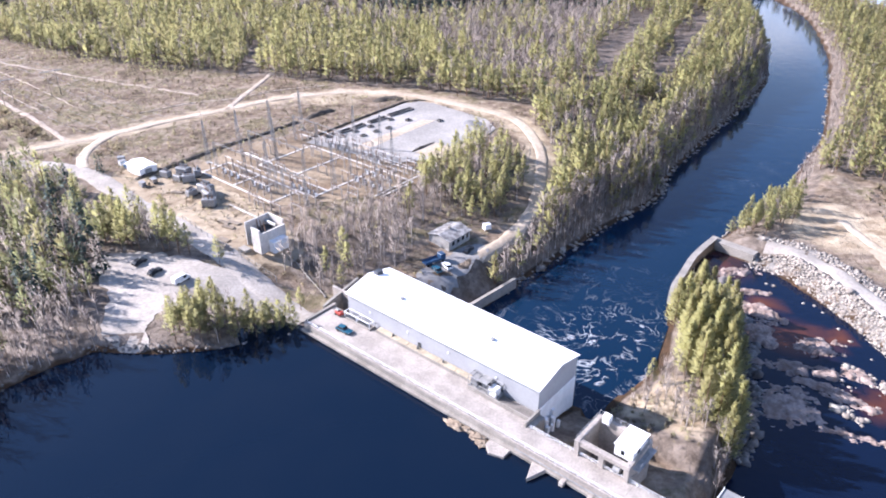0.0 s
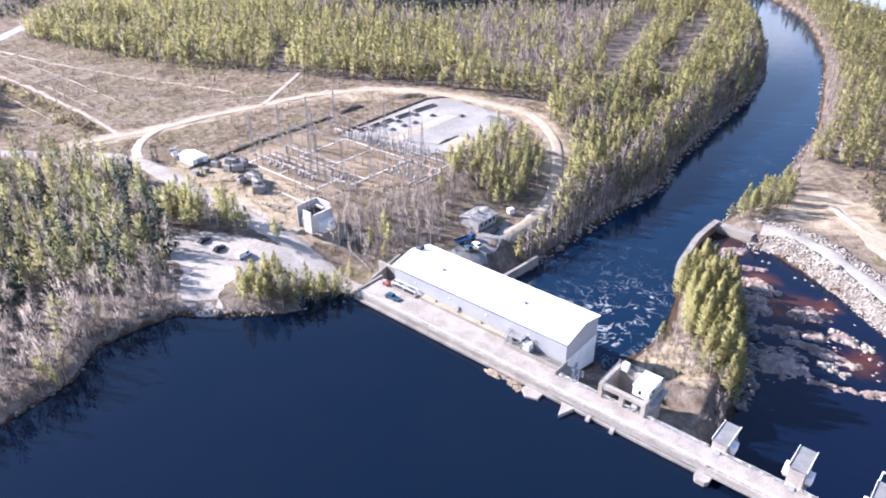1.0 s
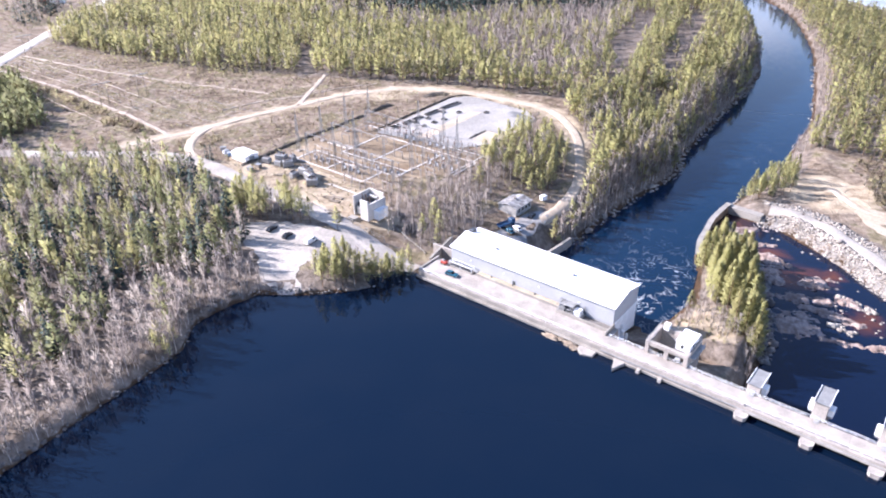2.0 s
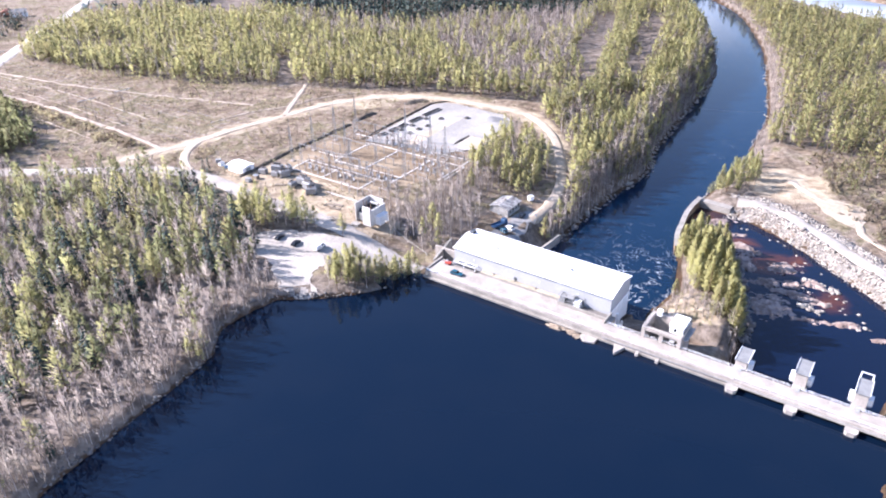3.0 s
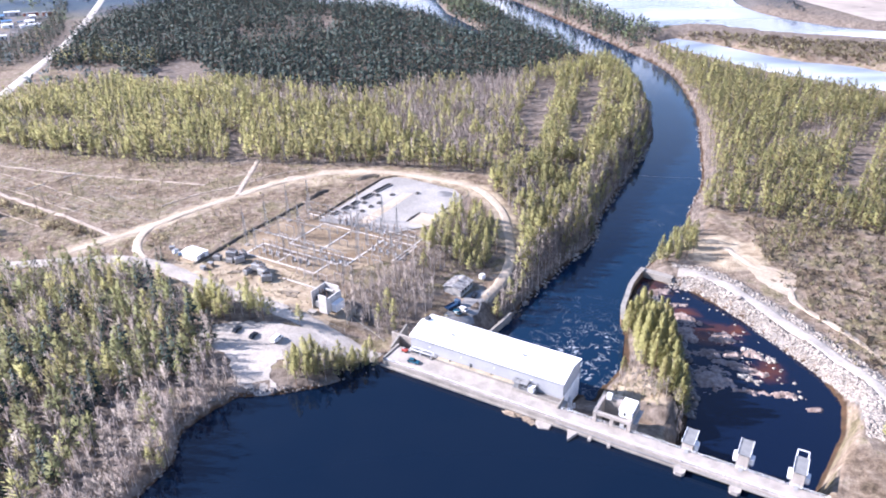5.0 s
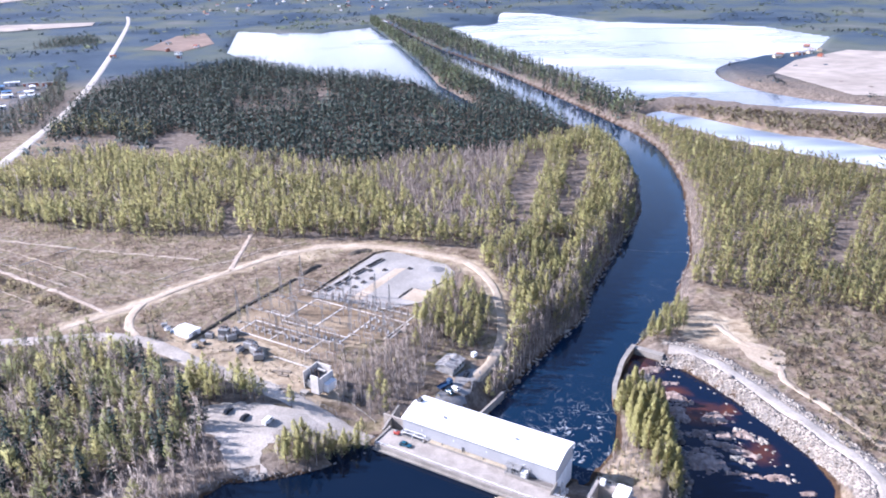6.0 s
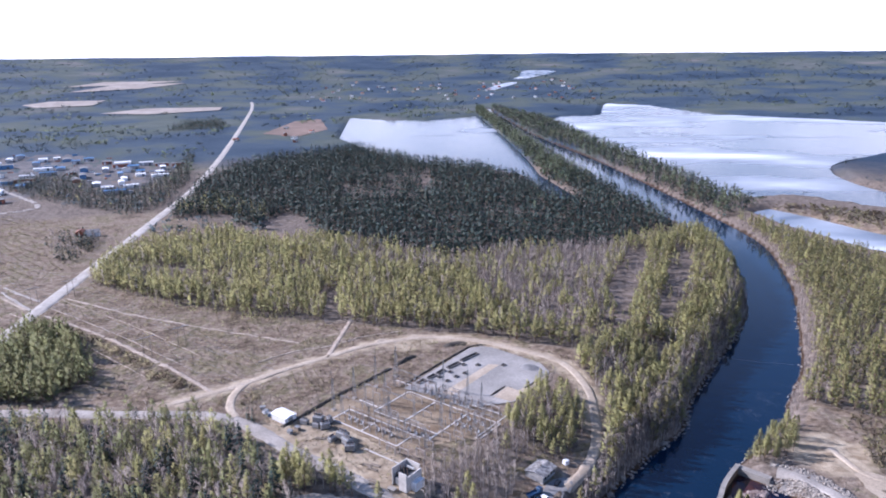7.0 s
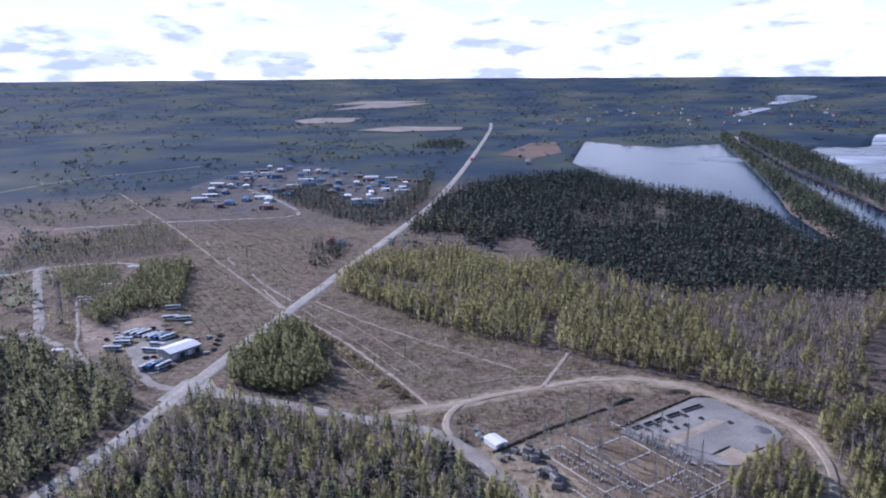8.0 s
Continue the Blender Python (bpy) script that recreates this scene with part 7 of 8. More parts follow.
# felled strips, rides and bare places in the woods, and the share of trees left standing there
OPENINGS = [([(-293, 514), (-227, 470), (-180, 455), (-188, 480), (-246, 520), (-284, 530)], 0.25), ([(-178, 600), (-172, 590), (-136, 488), (-128, 492), (-160, 560)], 0.1),
            ([(-120, 450), (-108, 380), (-99, 380), (-111, 450)], 0.0), ([(140, 545), (158, 552), (141, 490), (105, 412), (83, 348), (64, 342), (89, 425)], 0.06),
            ([(184, 550), (203, 556), (165, 458), (136, 403), (113, 356), (98, 358), (132, 432)], 0.06), ([(40, 354), (47, 326), (62, 338), (58, 364)], 0.15),
            ([(80, 334), (86, 308), (106, 332), (96, 344)], 0.15), ([(230, 276), (240, 266), (316, 345), (360, 386), (350, 390), (294, 341)], 0.08),
            ([(263, 359), (286, 349), (312, 376), (286, 390)], 0.1), ([(21, 728), (86, 708), (84, 744), (29, 752)], 0.05),
            ([(-150, 930), (-125, 800), (-87, 775), (-38, 840), (4, 943), (-27, 1049), (-93, 1015)], 0.5), ([(-207, 700), (-175, 596), (-140, 600), (-138, 642), (-160, 690)], 0.05)]
# where bare birches take over among the pines, and their share
BIRCHY = [([(19, 190), (56, 229), (82, 253), (96, 280), (131, 330), (171, 385), (196, 431), (189, 440), (161, 392), (121, 338), (85, 288), (71, 262), (45, 238), (12, 197)], 0.6), ([(-118, 553), (-60, 483), (-4, 472), (5, 567), (-40, 589), (-102, 601)], 0.5), ([(5, 570), (-7, 439), (12, 374), (42, 356), (66, 360), (92, 447), (140, 543), (117, 580), (64, 580)], 0.68),
          ([(73, 555), (68, 495), (104, 498), (116, 550)], 1.0), ([(36, 300), (44, 262), (60, 270), (80, 300), (66, 320)], 0.5)]


def spots(area, spacing, seed, gaps=0.25, gap_size=35.0, edge=0.0):
    """Uneven planting places in an area, clear of roads and water."""
    rng = np.random.default_rng(seed)
    o = np.array(area, float)
    x, y = np.meshgrid(np.arange(o[:, 0].min() + min(edge, 0), o[:, 0].max() - min(edge, 0), spacing), np.arange(o[:, 1].min(), o[:, 1].max(), spacing))
    x = x.ravel() + rng.uniform(-0.48, 0.48, x.size) * spacing
    y = y.ravel() + rng.uniform(-0.48, 0.48, y.size) * spacing
    ok = signed(area, x, y) + 2.5 * lumps(x, y, 12, seed) < -edge
    ok &= lumps(x, y, gap_size, seed * 0.7) > -1 + 1.6 * gaps * rng.uniform(0.4, 1.0, x.size)
    for hole, keep in OPENINGS:
        ok &= (signed(hole, x, y) + 2.5 * lumps(x, y, 15, 1.1) > 0) | (rng.uniform(0, 1, x.size) < keep)
    x, y = x[ok], y[ok]
    for line, gap in KEEP_CLEAR:
        d = line_distance(line, x, y)
        x, y = x[d > gap], y[d > gap]
    for area in BARE:
        d = signed(area, x, y)
        x, y = x[d > 1], y[d > 1]
    z = height(x, y)
    dry = (z > -11.6) & (signed(RES_AREA, x, y) > 0.4)
    return x[dry], y[dry], z[dry]


def plant(kind, x, y, z, tall, n, seed, variants=7, vary=0.28, **shape):
    """Arrays of many trees of one kind: each a turned and scaled copy of one of a few grown shapes."""
    rng = np.random.default_rng(seed)
    which = rng.integers(0, variants, len(x))
    V, F, S, T, N = [], [], [], [], []
    base = 0
    for w in range(variants):
        tv, tf, bv, bf = MAKER[kind](np.random.default_rng(seed * 31 + w), n, **shape)
        tv_n = len(tv)
        v0 = np.concatenate([tv, bv])
        n0 = crown_normals(tv)
        f0 = np.concatenate([tf, bf + tv_n])
        sl = np.concatenate([np.zeros(len(tf), int), np.ones(len(bf), int)])
        top = v0[:, 2].max()
        idx = np.where(which == w)[0]
        a = rng.uniform(0, 6.28, len(idx))
        s = tall / top * (1 + vary * rng.uniform(-1, 1, len(idx)))
        sx = s * rng.uniform(0.8, 1.25, len(idx))
        c, d = np.cos(a) * sx, np.sin(a) * sx
        P = np.stack([v0[:, 0][None] * c[:, None] - v0[:, 1][None] * d[:, None] + x[idx][:, None], v0[:, 0][None] * d[:, None] + v0[:, 1][None] * c[:, None] + y[idx][:, None], v0[:, 2][None] * s[:, None] + z[idx][:, None]], -1)
        ca, sa = np.cos(a)[:, None], np.sin(a)[:, None]
        N.append(np.stack([n0[:, 0][None] * ca - n0[:, 1][None] * sa, n0[:, 0][None] * sa + n0[:, 1][None] * ca, np.broadcast_to(n0[:, 2], (len(idx), len(v0)))], -1).reshape(-1, 3))
        m, k = len(idx), len(v0)
        V.append(P.reshape(-1, 3))
        F.append((f0[None] + (np.arange(m) * k)[:, None, None]).reshape(-1, 3) + base)
        S.append(np.tile(sl, m))
        tint = rng.uniform(0, 1, m)
        tri = np.clip(np.repeat(tint, k).reshape(m, k) + rng.uniform(-0.08, 0.08, (m, k)), 0, 1)
        T.append(tri.ravel())
        base += m * k
    if not len(x):
        return None
    return np.concatenate(V), np.concatenate(F), np.concatenate(S), np.concatenate(T), np.concatenate(N)


def forest(name, area, spacing, mix, n, seed, label, gaps=0.25, gap_size=35.0, edge=0.0, vary=0.28, fringe=None, birchy=(), leaves=None):
    """A wood too dense to count: one joined mesh for each kind of tree in it."""
    x, y, z = spots(area, spacing, seed, gaps, gap_size, edge)
    rng = np.random.default_rng(seed + 99)
    share = np.cumsum([m[1] for m in mix])
    patch = 0.5 + 0.5 * lumps(x, y, 45, seed * 1.3)
    pick = np.clip(0.5 * rng.uniform(0, 1, len(x)) + 0.5 * patch, 0, 0.999) * share[-1]
    bare = [m[0] for m in mix].index("birch") if birchy else 0
    for zone, part_of in birchy:
        turn = (signed(zone, x, y) + 7 * lumps(x, y, 26, 2.3) < 0) & (rng.uniform(0, 1, len(x)) < part_of)
        pick = np.where(turn, share[bare] - 1e-4, pick)
    if fringe:
        near = signed(fringe[0], x, y) + 6 * lumps(x, y, 22, 3.3) < fringe[1]
        turn = near & (rng.uniform(0, 1, len(x)) < 0.85)
        pick = np.where(turn, share[fringe[2]] - 1e-4, pick)
    lo = 0.0
    for (kind, _, tall, shape), hi in zip(mix, share):
        sel = (pick >= lo) & (pick < hi)
        lo = hi
        shape = dict(shape)
        leaf = shape.pop("leaf", (leaves or LEAF).get(kind, LEAF[kind]))
        got = plant(kind, x[sel], y[sel], z[sel], tall, shape.pop("n", n), seed + len(kind), vary=vary, **shape)
        if got:
            v, f, s, t, nr = got
            ob = new(name + "_" + {"pine": "pines", "spruce": "spruces", "birch": "birches", "bush": "bushes"}[kind], mesh_from(name, v, f, [BARK[kind], leaf], s, {"tint": t}, nr))
            tagged(ob, label, "forest", kind="stuff")


BIG = dict(size=1.5, fat=0.2, start=0.08)
SLIM = dict(size=1.3, fat=0.185, start=0.1)
STEMS = dict(size=1.3, fat=0.18, start=0.28)
NEAR = dict(size=1.02, fat=0.205, start=0.12, n=185)
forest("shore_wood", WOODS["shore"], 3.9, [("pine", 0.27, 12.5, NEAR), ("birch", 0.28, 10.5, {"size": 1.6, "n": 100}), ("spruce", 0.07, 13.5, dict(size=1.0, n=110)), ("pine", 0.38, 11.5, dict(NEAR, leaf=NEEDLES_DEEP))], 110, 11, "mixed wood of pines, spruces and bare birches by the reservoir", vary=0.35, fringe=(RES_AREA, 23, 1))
forest("young_wood", WOODS["young"], 4.3, [("pine", 0.48, 13.5, SLIM), ("birch", 0.08, 11.5, {"size": 2.0, "n": 70}), ("pine", 0.44, 12.5, STEMS)], 92, 12, "dense sunlit young pine wood with bare birches", gaps=0.3, gap_size=24.0, vary=0.3, birchy=BIRCHY)
forest("river_wood", WOODS["river"], 3.7, [("pine", 0.74, 13.0, SLIM), ("birch", 0.12, 10.5, {"size": 2.0, "n": 80}), ("pine", 0.14, 10.5, SLIM)], 105, 13, "pines and bare birches on the river bank", gaps=0.05, birchy=BIRCHY)
forest("east_wood", WOODS["east"], 4.6, [("pine", 0.72, 12.0, SLIM), ("birch", 0.10, 9.5, {"size": 2.0, "n": 60}), ("pine", 0.18, 9.0, SLIM)], 88, 14, "sunlit pine wood on the far bank", gaps=0.4, gap_size=30.0, vary=0.35)
single_belt = [(96, 226), (131, 262), (151, 292), (172, 320), (224, 424), (252, 490), (281, 594), (290, 660), (302, 660), (291, 590), (262, 486), (234, 420), (184, 312), (160, 284), (138, 256), (104, 224)]
forest("bank_brush", single_belt, 3.2, [("birch", 0.92, 6.5, {"size": 2.8}), ("pine", 0.08, 7.0, SLIM)], 40, 21, "bare brush along the far bank", gaps=0.05)
forest("bank_brush_west", [tuple(p) for p in np.array(RIVER_LEFT[1:9]) + (-1, 1)] + [tuple(p) for p in (np.array(RIVER_LEFT[1:9]) + (-13, 9))[::-1]], 2.4, [("birch", 0.93, 9.5, {"size": 2.6}), ("pine", 0.07, 9.0, SLIM)], 44, 22, "bare brush on the river bank", gaps=0.05)
forest("shore_brush", [tuple(p) for p in np.array(SHORE[3:12]) + (5, -4)] + [tuple(p) for p in (np.array(SHORE[3:12]) + (-8, 6))[::-1]], 2.4, [("birch", 0.9, 6.5, {"size": 2.6, "dense": 1.6}), ("pine", 0.1, 8.0, NEAR)], 46, 29, "bare grey birch brush overhanging the reservoir", gaps=0.05)
# this wood lies under cloud; its needle colour carries that shadow
forest("dark_wood", WOODS["dark"], 6.6, [("spruce", 0.88, 16.0, dict(size=2.3)), ("pine", 0.12, 13.0, dict(size=2.2))], 17, 15, "spruce wood beside the lake, cloud shadow put into its dark colour", gaps=0.3, gap_size=90, leaves={"pine": NEEDLES_FAR_HAZE})
forest("canal_wood", WOODS["canal_west"], 6.0, [("pine", 0.6, 14.0, dict(size=2.4)), ("spruce", 0.4, 14.0, dict(size=2.4))], 20, 16, "wooded spit between canal and lake", gaps=0.0, edge=-13.0, leaves={"pine": NEEDLES_FAR_HAZE})
forest("canal_wood_east", WOODS["canal_east"], 6.2, [("pine", 0.45, 14.0, dict(size=2.4)), ("birch", 0.12, 11.0, dict(size=4.0)), ("spruce", 0.43, 14.0, dict(size=2.4))], 20, 17, "wooded spit between canal and lake", gaps=0.0, edge=-7.0, leaves={"pine": NEEDLES_FAR_HAZE})
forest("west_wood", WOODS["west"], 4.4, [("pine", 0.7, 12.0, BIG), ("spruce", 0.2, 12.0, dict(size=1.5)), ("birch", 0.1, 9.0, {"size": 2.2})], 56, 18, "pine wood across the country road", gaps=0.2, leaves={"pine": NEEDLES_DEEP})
forest("band_wood", WOODS["upper"], 4.8, [("pine", 0.65, 9.0, BIG), ("birch", 0.2, 8.0, {"size": 3.0}), ("spruce", 0.15, 9.0, dict(size=1.7))], 26, 23, "scattered pines and birches beyond the depot", gaps=0.3, gap_size=40, leaves={"pine": NEEDLES_DEEP})
forest("estate_wood", [(-618, 945), (-531, 865), (-371, 745), (-350, 800), (-375, 1000), (-400, 1079), (-440, 1250), (-456, 1272), (-425, 1070), (-423, 920), (-467, 905), (-536, 1000), (-560, 1050), (-623, 1026)], 6.5, [("spruce", 0.8, 12.0, dict(size=1.6)), ("pine", 0.2, 11.0, BIG)], 22, 24, "dark trees screening the industrial estate", gaps=0.1)
forest("road_wood", [(-631, 1687), (-508, 1721), (-527, 1854), (-574, 1921), (-640, 1900)], 9.0, [("spruce", 1.0, 13.0, dict(size=2.2))], 16, 34, "dark trees beside the country road", gaps=0.1)
forest("belt_wood", WOODS["belt"], 3.7, [("pine", 0.92, 11.0, BIG), ("birch", 0.08, 8.0, {"size": 2.2})], 64, 35, "dense belt of pines behind the depot", gaps=0.05, leaves={"pine": NEEDLES_DEEP})
forest("drive_wood", WOODS["drive"], 3.8, [("pine", 0.8, 9.5, BIG), ("birch", 0.3, 7.0, {"size": 2.8})], 44, 36, "pines and birches beside the depot's drive", gaps=0.3, leaves={"pine": NEEDLES_DEEP})
forest("farm_wood", [(-366, 560), (-392, 600), (-404, 640), (-372, 640), (-350, 640), (-336, 560), (-346, 540)], 6.5, [("birch", 0.5, 10.0, {"size": 3.0}), ("spruce", 0.5, 11.0, dict(size=1.7))], 34, 25, "clump of trees round a cottage", gaps=0.1)
forest("verge_wood", [(-332, 800), (-305, 886), (-218, 765), (-210, 690), (-264, 748), (-322, 748)], 6.0, [("pine", 0.7, 11.0, BIG), ("birch", 0.3, 10.0, {"size": 3.0})], 32, 26, "pale pines and birches beside the country road", gaps=0.15)
forest("pit_wood", [(-470, 372), (-492, 388), (-466, 340), (-440, 318), (-420, 318), (-440, 345)], 6.5, [("pine", 0.6, 8.0, BIG), ("birch", 0.4, 7.0, {"size": 3.0})], 26, 27, "low trees between the sand pits", gaps=0.4)
forest("dike_saplings", [(150, 222), (165, 238), (205, 250), (240, 262), (235, 240), (195, 226), (165, 212)], 3.6, [("pine", 0.75, 5.5, BIG), ("birch", 0.25, 5.0, {"size": 2.4})], 50, 28, "young pines behind the dike", gaps=0.4, gap_size=25)
forest("stray_pines", [(-285, 470), (-225, 414), (-160, 380), (-110, 388), (-108, 396), (-165, 404), (-221, 432), (-290, 490)], 4.6, [("pine", 0.9, 6.0, SLIM), ("birch", 0.1, 6.0, {"size": 2.4})], 40, 37, "young pines straying from the wood into the heath", gaps=0.5, gap_size=20.0, vary=0.4)
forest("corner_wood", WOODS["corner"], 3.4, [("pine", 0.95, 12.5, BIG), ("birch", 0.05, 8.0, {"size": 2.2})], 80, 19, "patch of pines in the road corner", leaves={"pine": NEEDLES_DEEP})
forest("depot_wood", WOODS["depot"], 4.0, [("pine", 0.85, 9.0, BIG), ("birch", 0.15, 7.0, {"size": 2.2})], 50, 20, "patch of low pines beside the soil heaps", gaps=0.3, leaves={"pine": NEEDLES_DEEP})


def grown(kind, h, n, variants, seed, **shape):
    """A few single trees with trunk and crown as parts, to be copied."""
    out = []
    for w in range(variants):
        rng = np.random.default_rng(seed + w)
        tv, tf, bv, bf = MAKER[kind](rng, n, h=h, **shape)
        nr = crown_normals(tv)
        out.append((mesh_from("trunk", tv, tf, [BARK[kind]]), mesh_from("crown", bv, bf, [LEAF[kind]], None, {"tint": np.clip(rng.uniform(0.15, 0.85) + rng.uniform(-0.18, 0.18, len(bv)), 0, 1)}, nr[len(tv):])))
    return out


STOCK = {"pine": (grown("pine", 11.0, 300, 8, 300, size=0.8, start=0.26, fat=0.2), "slender pine with a sunlit yellow-green crown", "pine_tree"),
         "tall": (grown("pine", 13.0, 760, 6, 320, start=0.08, fat=0.2, size=0.8), "tall dense pine with a full yellow-green crown", "pine_tree"),
         "birch": (grown("birch", 10.0, 105, 8, 340, size=1.3), "bare leafless birch with a pale stem", "birch_tree"),
         "spruce": (grown("spruce", 13.0, 220, 4, 360, size=0.8), "dark narrow spruce with a pointed crown", "spruce_tree")}


def single_trees(area, spacing, mix, seed, group, scale=1.0, gaps=0.1):
    x, y, z = spots(area, spacing, seed, gaps, 20.0)
    rng = random.Random(seed)
    for a, b, c in zip(x, y, z):
        r = rng.random()
        for kind, share in mix:
            if r < share:
                break
            r -= share
        stock, label, name = STOCK[kind]
        trunk, crown = rng.choice(stock)
        ob = thing(name, pose(a, b, c, 0, 0, rng.uniform(0, 360)) @ Matrix.Scale(scale * rng.uniform(0.75, 1.15), 4), label, name.replace("_", " "), group)
        part("trunk", trunk, None, ob)
        part("crown", crown, None, ob)


single_trees(WOODS["bank"], 2.3, [("pine", 0.74), ("birch", 0.26)], 41, "trees on the reservoir bank", 0.88, 0.0)
single_trees(WOODS["parking"], 3.3, [("pine", 0.75), ("birch", 0.25)], 42, "trees by the parking place", 1.25, 0.0)
single_trees(WOODS["bare"], 3.6, [("birch", 0.93), ("pine", 0.07)], 43, "bare trees below the switchyard", 1.05)
single_trees(WOODS["grove"], 4.0, [("pine", 0.75), ("birch", 0.25)], 44, "trees behind the power station", 1.15)
single_trees([(62, 150), (67, 174), (75, 182), (81, 168), (76, 146), (71, 128), (64, 116), (60, 120), (64, 138)], 3.0, [("tall", 0.9), ("birch", 0.1)], 45, "trees on the island", 1.12, 0.0)
single_trees([(42, 134), (58, 148), (62, 138), (60, 122), (56, 112), (48, 122)], 3.4, [("birch", 0.95), ("pine", 0.05)], 46, "bare trees on the island", 0.8)
single_trees([(57, 114), (68, 122), (70, 118), (64, 105), (59, 102), (54, 107)], 2.2, [("birch", 1.0)], 47, "bare trees on the island", 0.9, 0.0)
single_trees(WOODS["tip"], 3.6, [("pine", 0.8), ("birch", 0.2)], 48, "trees at the end of the dike", 1.0, 0.0)
single_trees([(78, 42), (92, 60), (108, 82), (118, 78), (112, 50), (92, 30)], 4.2, [("tall", 0.6), ("birch", 0.4)], 49, "trees on the abutment", 0.8, 0.1)
for a, b, k, s in ((-66, 182, 0, 0.95), (-131, 252, 1, 0.55), (-128, 249, 1, 0.62), (-42, 161, 0, 0.8), (-40, 166, 0, 0.7)):
    stock, label, name = STOCK["spruce" if k else "pine"]
    ob = thing(name, pose(a, b, ground_z(a, b), 0, 0, 40 * a) @ Matrix.Scale(s, 4), label, name.replace("_", " "))
    part("trunk", stock[0][0], None, ob)
    part("crown", stock[0][1], None, ob)


def scrub(name, area, spacing, tall, seed, label, gaps=0.6, n=18, kind="bush", size=1.0):
    x, y, z = spots(area, spacing, seed, gaps, 28.0)
    v, f, s, t, nr = plant(kind, x, y, z, tall, n, seed, vary=0.5, size=size)
    tagged(new(name, mesh_from(name, v, f, [BARK[kind], LEAF[kind]], s, {"tint": t}, nr)), label, "scrub", kind="stuff")


def row_scrub(name, area, heading, gap, tall, seed, label, n=12):
    """Brush heaped in long parallel rows on felled land."""
    rng = np.random.default_rng(seed)
    o = np.array(area, float)
    mid = o.mean(0)
    d, e = np.array([math.cos(heading), math.sin(heading)]), np.array([-math.sin(heading), math.cos(heading)])
    reach = np.abs(o - mid).max() * 1.5
    a, b = np.meshgrid(np.arange(-reach, reach, 1.9), np.arange(-reach, reach, gap))
    a, b = a.ravel() + rng.uniform(-0.9, 0.9, a.size), b.ravel() + rng.normal(0, 0.5, b.size)
    b = b + 1.6 * lumps(a, b, 60, seed)
    x, y = mid[0] + a * d[0] + b * e[0], mid[1] + a * d[1] + b * e[1]
    ok = (signed(area, x, y) + 5 * lumps(x, y, 20, seed) < 0) & (lumps(a, b * 3, 16, seed) > -0.25)
    for line, keep in KEEP_CLEAR[:6]:
        ok &= line_distance(line, x, y) > keep
    x, y = x[ok], y[ok]
    v, f, s, t, nr = plant("bush", x, y, height(x, y), tall, n, seed, vary=0.5, size=1.6)
    tagged(new(name, mesh_from(name, v, f, [BARK_PINE, SHRUB], s, {"tint": t}, nr)), label, "scrub", kind="stuff")


row_scrub("brush_rows", [(-311, 340), (-338, 340), (-366, 350), (-392, 405), (-425, 462), (-490, 540), (-470, 560), (-400, 490), (-318, 400)], -0.73, 6.5, 1.2, 71, "rows of cut brush on the felled land")
row_scrub("brush_rows", [(-316, 650), (-274, 600), (-229, 659), (-262, 738), (-312, 731)], 0.35, 7.0, 1.2, 72, "rows of cut brush on a felled strip")
row_scrub("brush_rows", [(-355, 480), (-330, 540), (-345, 620), (-400, 690), (-520, 760), (-600, 720), (-470, 580)], -0.73, 9.0, 1.3, 73, "rows of cut brush on the felled land", 9)
scrub("heath_scrub", CLEARING, 2.6, 1.25, 61, "low dry scrub on the heath", 0.5, 14)
scrub("west_scrub", [(-330, 420), (-420, 330), (-480, 520), (-620, 690), (-520, 760), (-345, 690)], 4.4, 1.5, 62, "low dry scrub on the cleared land", 0.6, 11)
scrub("east_scrub", [(135, 130), (160, 100), (300, 150), (420, 240), (300, 258), (220, 284), (160, 250), (150, 200)], 2.7, 2.2, 63, "dry scrub and saplings behind the dike", 0.4)
scrub("island_scrub", [(40, 136), (58, 150), (64, 140), (66, 120), (60, 106), (50, 112), (42, 122)], 2.7, 1.2, 65, "tangled bare scrub on the island", 0.3, 24)
scrub("lake_brush", [(370, 755), (438, 732), (474, 690), (600, 610), (720, 520), (640, 420), (500, 530), (430, 620), (389, 715)], 5.0, 4.0, 66, "reddish-brown brush between two arms of the lake", 0.2, 24)
scrub("hedge_scrub", [(-312, 405), (-250, 352), (-196, 304), (-160, 276), (-155, 281), (-190, 313), (-246, 362), (-308, 415)], 2.2, 2.4, 67, "strip of low green bushes along the heath track", 0.3, 22)
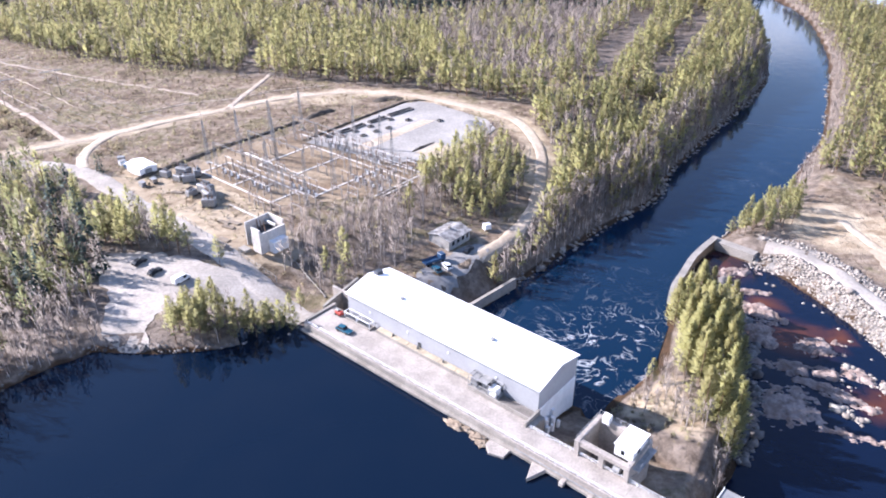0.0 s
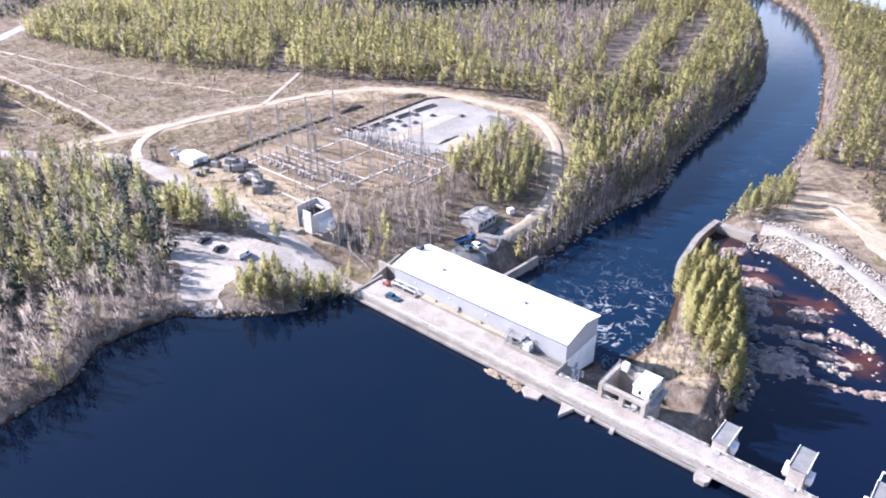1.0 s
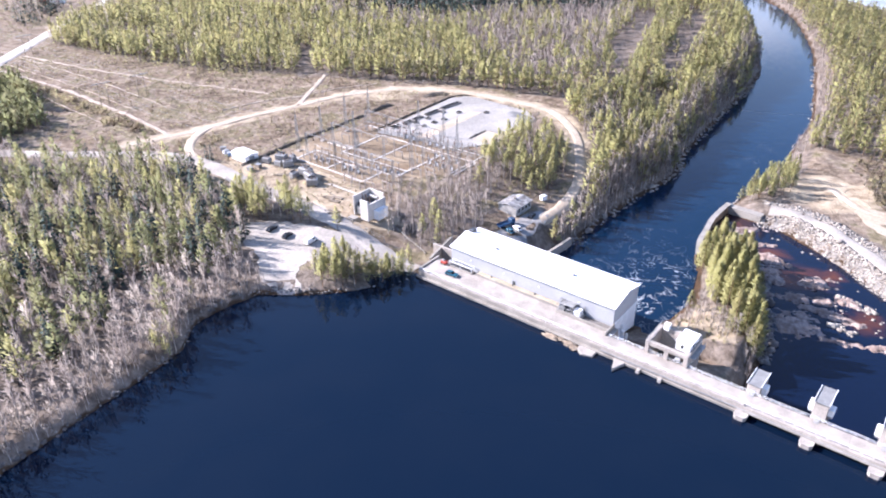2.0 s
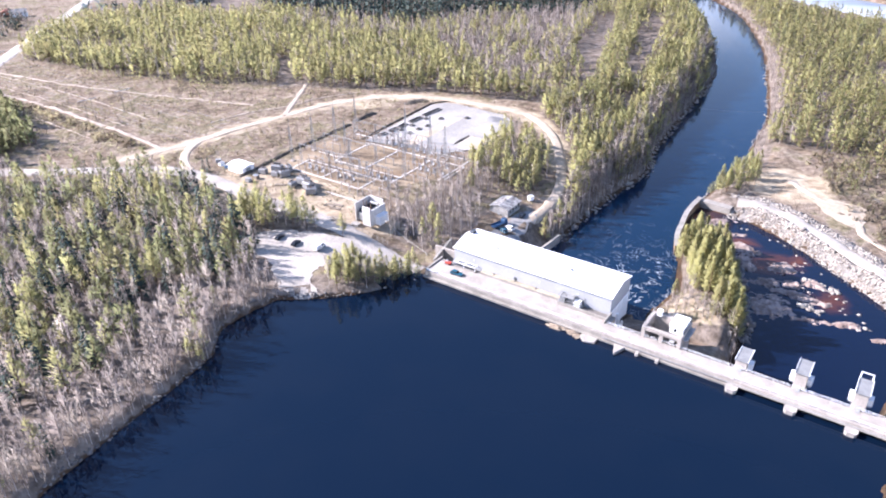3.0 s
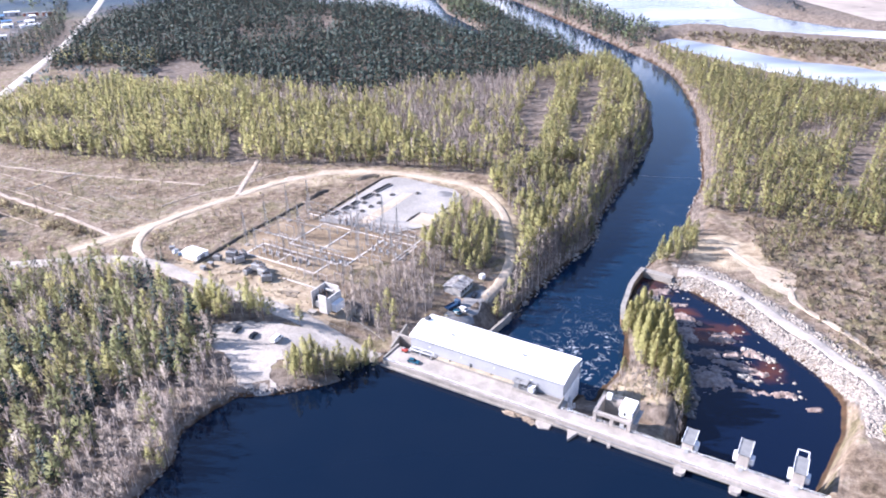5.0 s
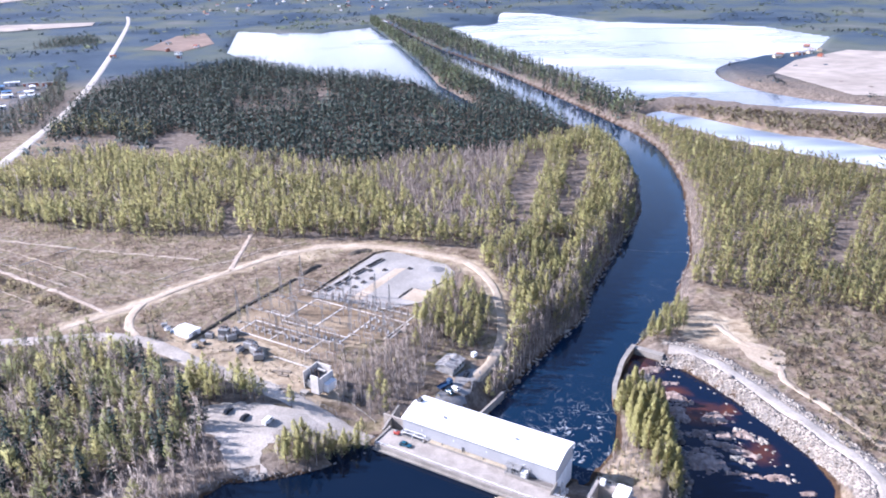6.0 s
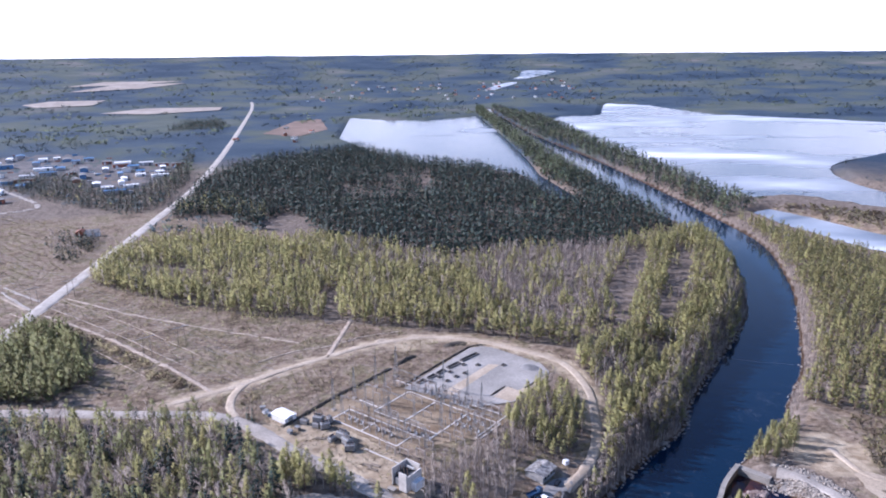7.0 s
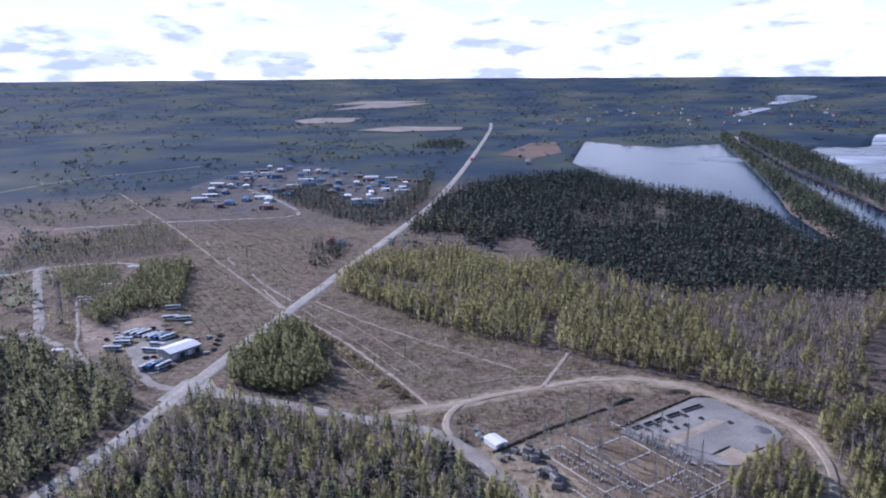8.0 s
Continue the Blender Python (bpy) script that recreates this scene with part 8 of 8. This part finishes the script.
scrub("verge_scrub", [(-150, 268), (-128, 268), (-132, 282), (-148, 280)], 1.8, 1.6, 64, "clump of low bushes at the track fork", 0.0)


def far_woods():
    """Woods towards the horizon, as clumps that shrink into texture, with haze in their needle colours."""
    rng = np.random.default_rng(77)
    n = 19000
    r = 620 + 4150 * rng.uniform(0, 1, n) ** 1.35
    a = np.radians(rng.uniform(-60, 58, n))
    x, y = CENTRE[0] + r * np.sin(a), CENTRE[1] + r * np.cos(a)
    ok = lumps(x, y, 800, 3.0) + 0.5 * lumps(x, y, 240, 5.0) > 0.12 - 0.3 * smooth(2200, 3000, r)
    for name in ("dark", "young", "east", "canal_west", "canal_east"):
        ok &= signed(WOODS[name], x, y) > 3
    for area in WATERS + (RES_AREA, CLEARING, [(-320, 400), (-345, 760), (-520, 800), (-700, 760), (-480, 330)], [(-420, 860), (-420, 1150), (-650, 1350), (-850, 1300), (-820, 900), (-560, 800)], [(-440, 1380), (-230, 1380), (-240, 1700), (-470, 1750)], [(600, 760), (640, 1040), (780, 1150), (1150, 1430), (1150, 600)], [(396, 705), (500, 720), (700, 560), (640, 420), (420, 620)]):
        ok &= signed(area, x, y) > 8
    for area in FIELDS.values():
        ok &= signed(area, x, y) > 8
    ok &= line_distance(ROAD_MAIN, x, y) > 14
    x, y, r = x[ok], y[ok], r[ok]
    z = height(x, y)
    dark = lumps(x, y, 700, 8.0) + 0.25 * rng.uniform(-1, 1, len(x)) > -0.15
    for kind, sel, lab in (("spruce", dark, "distant spruce woods with bluish haze put into their colour"), ("pine", ~dark, "olive distant pine woods, hazed in colour")):
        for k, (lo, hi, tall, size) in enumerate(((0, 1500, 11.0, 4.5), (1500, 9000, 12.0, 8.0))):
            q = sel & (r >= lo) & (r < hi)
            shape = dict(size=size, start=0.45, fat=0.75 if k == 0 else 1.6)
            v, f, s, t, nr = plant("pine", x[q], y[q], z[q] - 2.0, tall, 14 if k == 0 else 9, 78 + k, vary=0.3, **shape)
            tagged(new("far_wood", mesh_from("far_wood", v, f, [BARK_PINE, NEEDLES_SPRUCE_HAZE if kind == "spruce" else NEEDLES_FAR_HAZE], s, {"tint": t}, nr)), lab, "forest", kind="stuff")


far_woods()
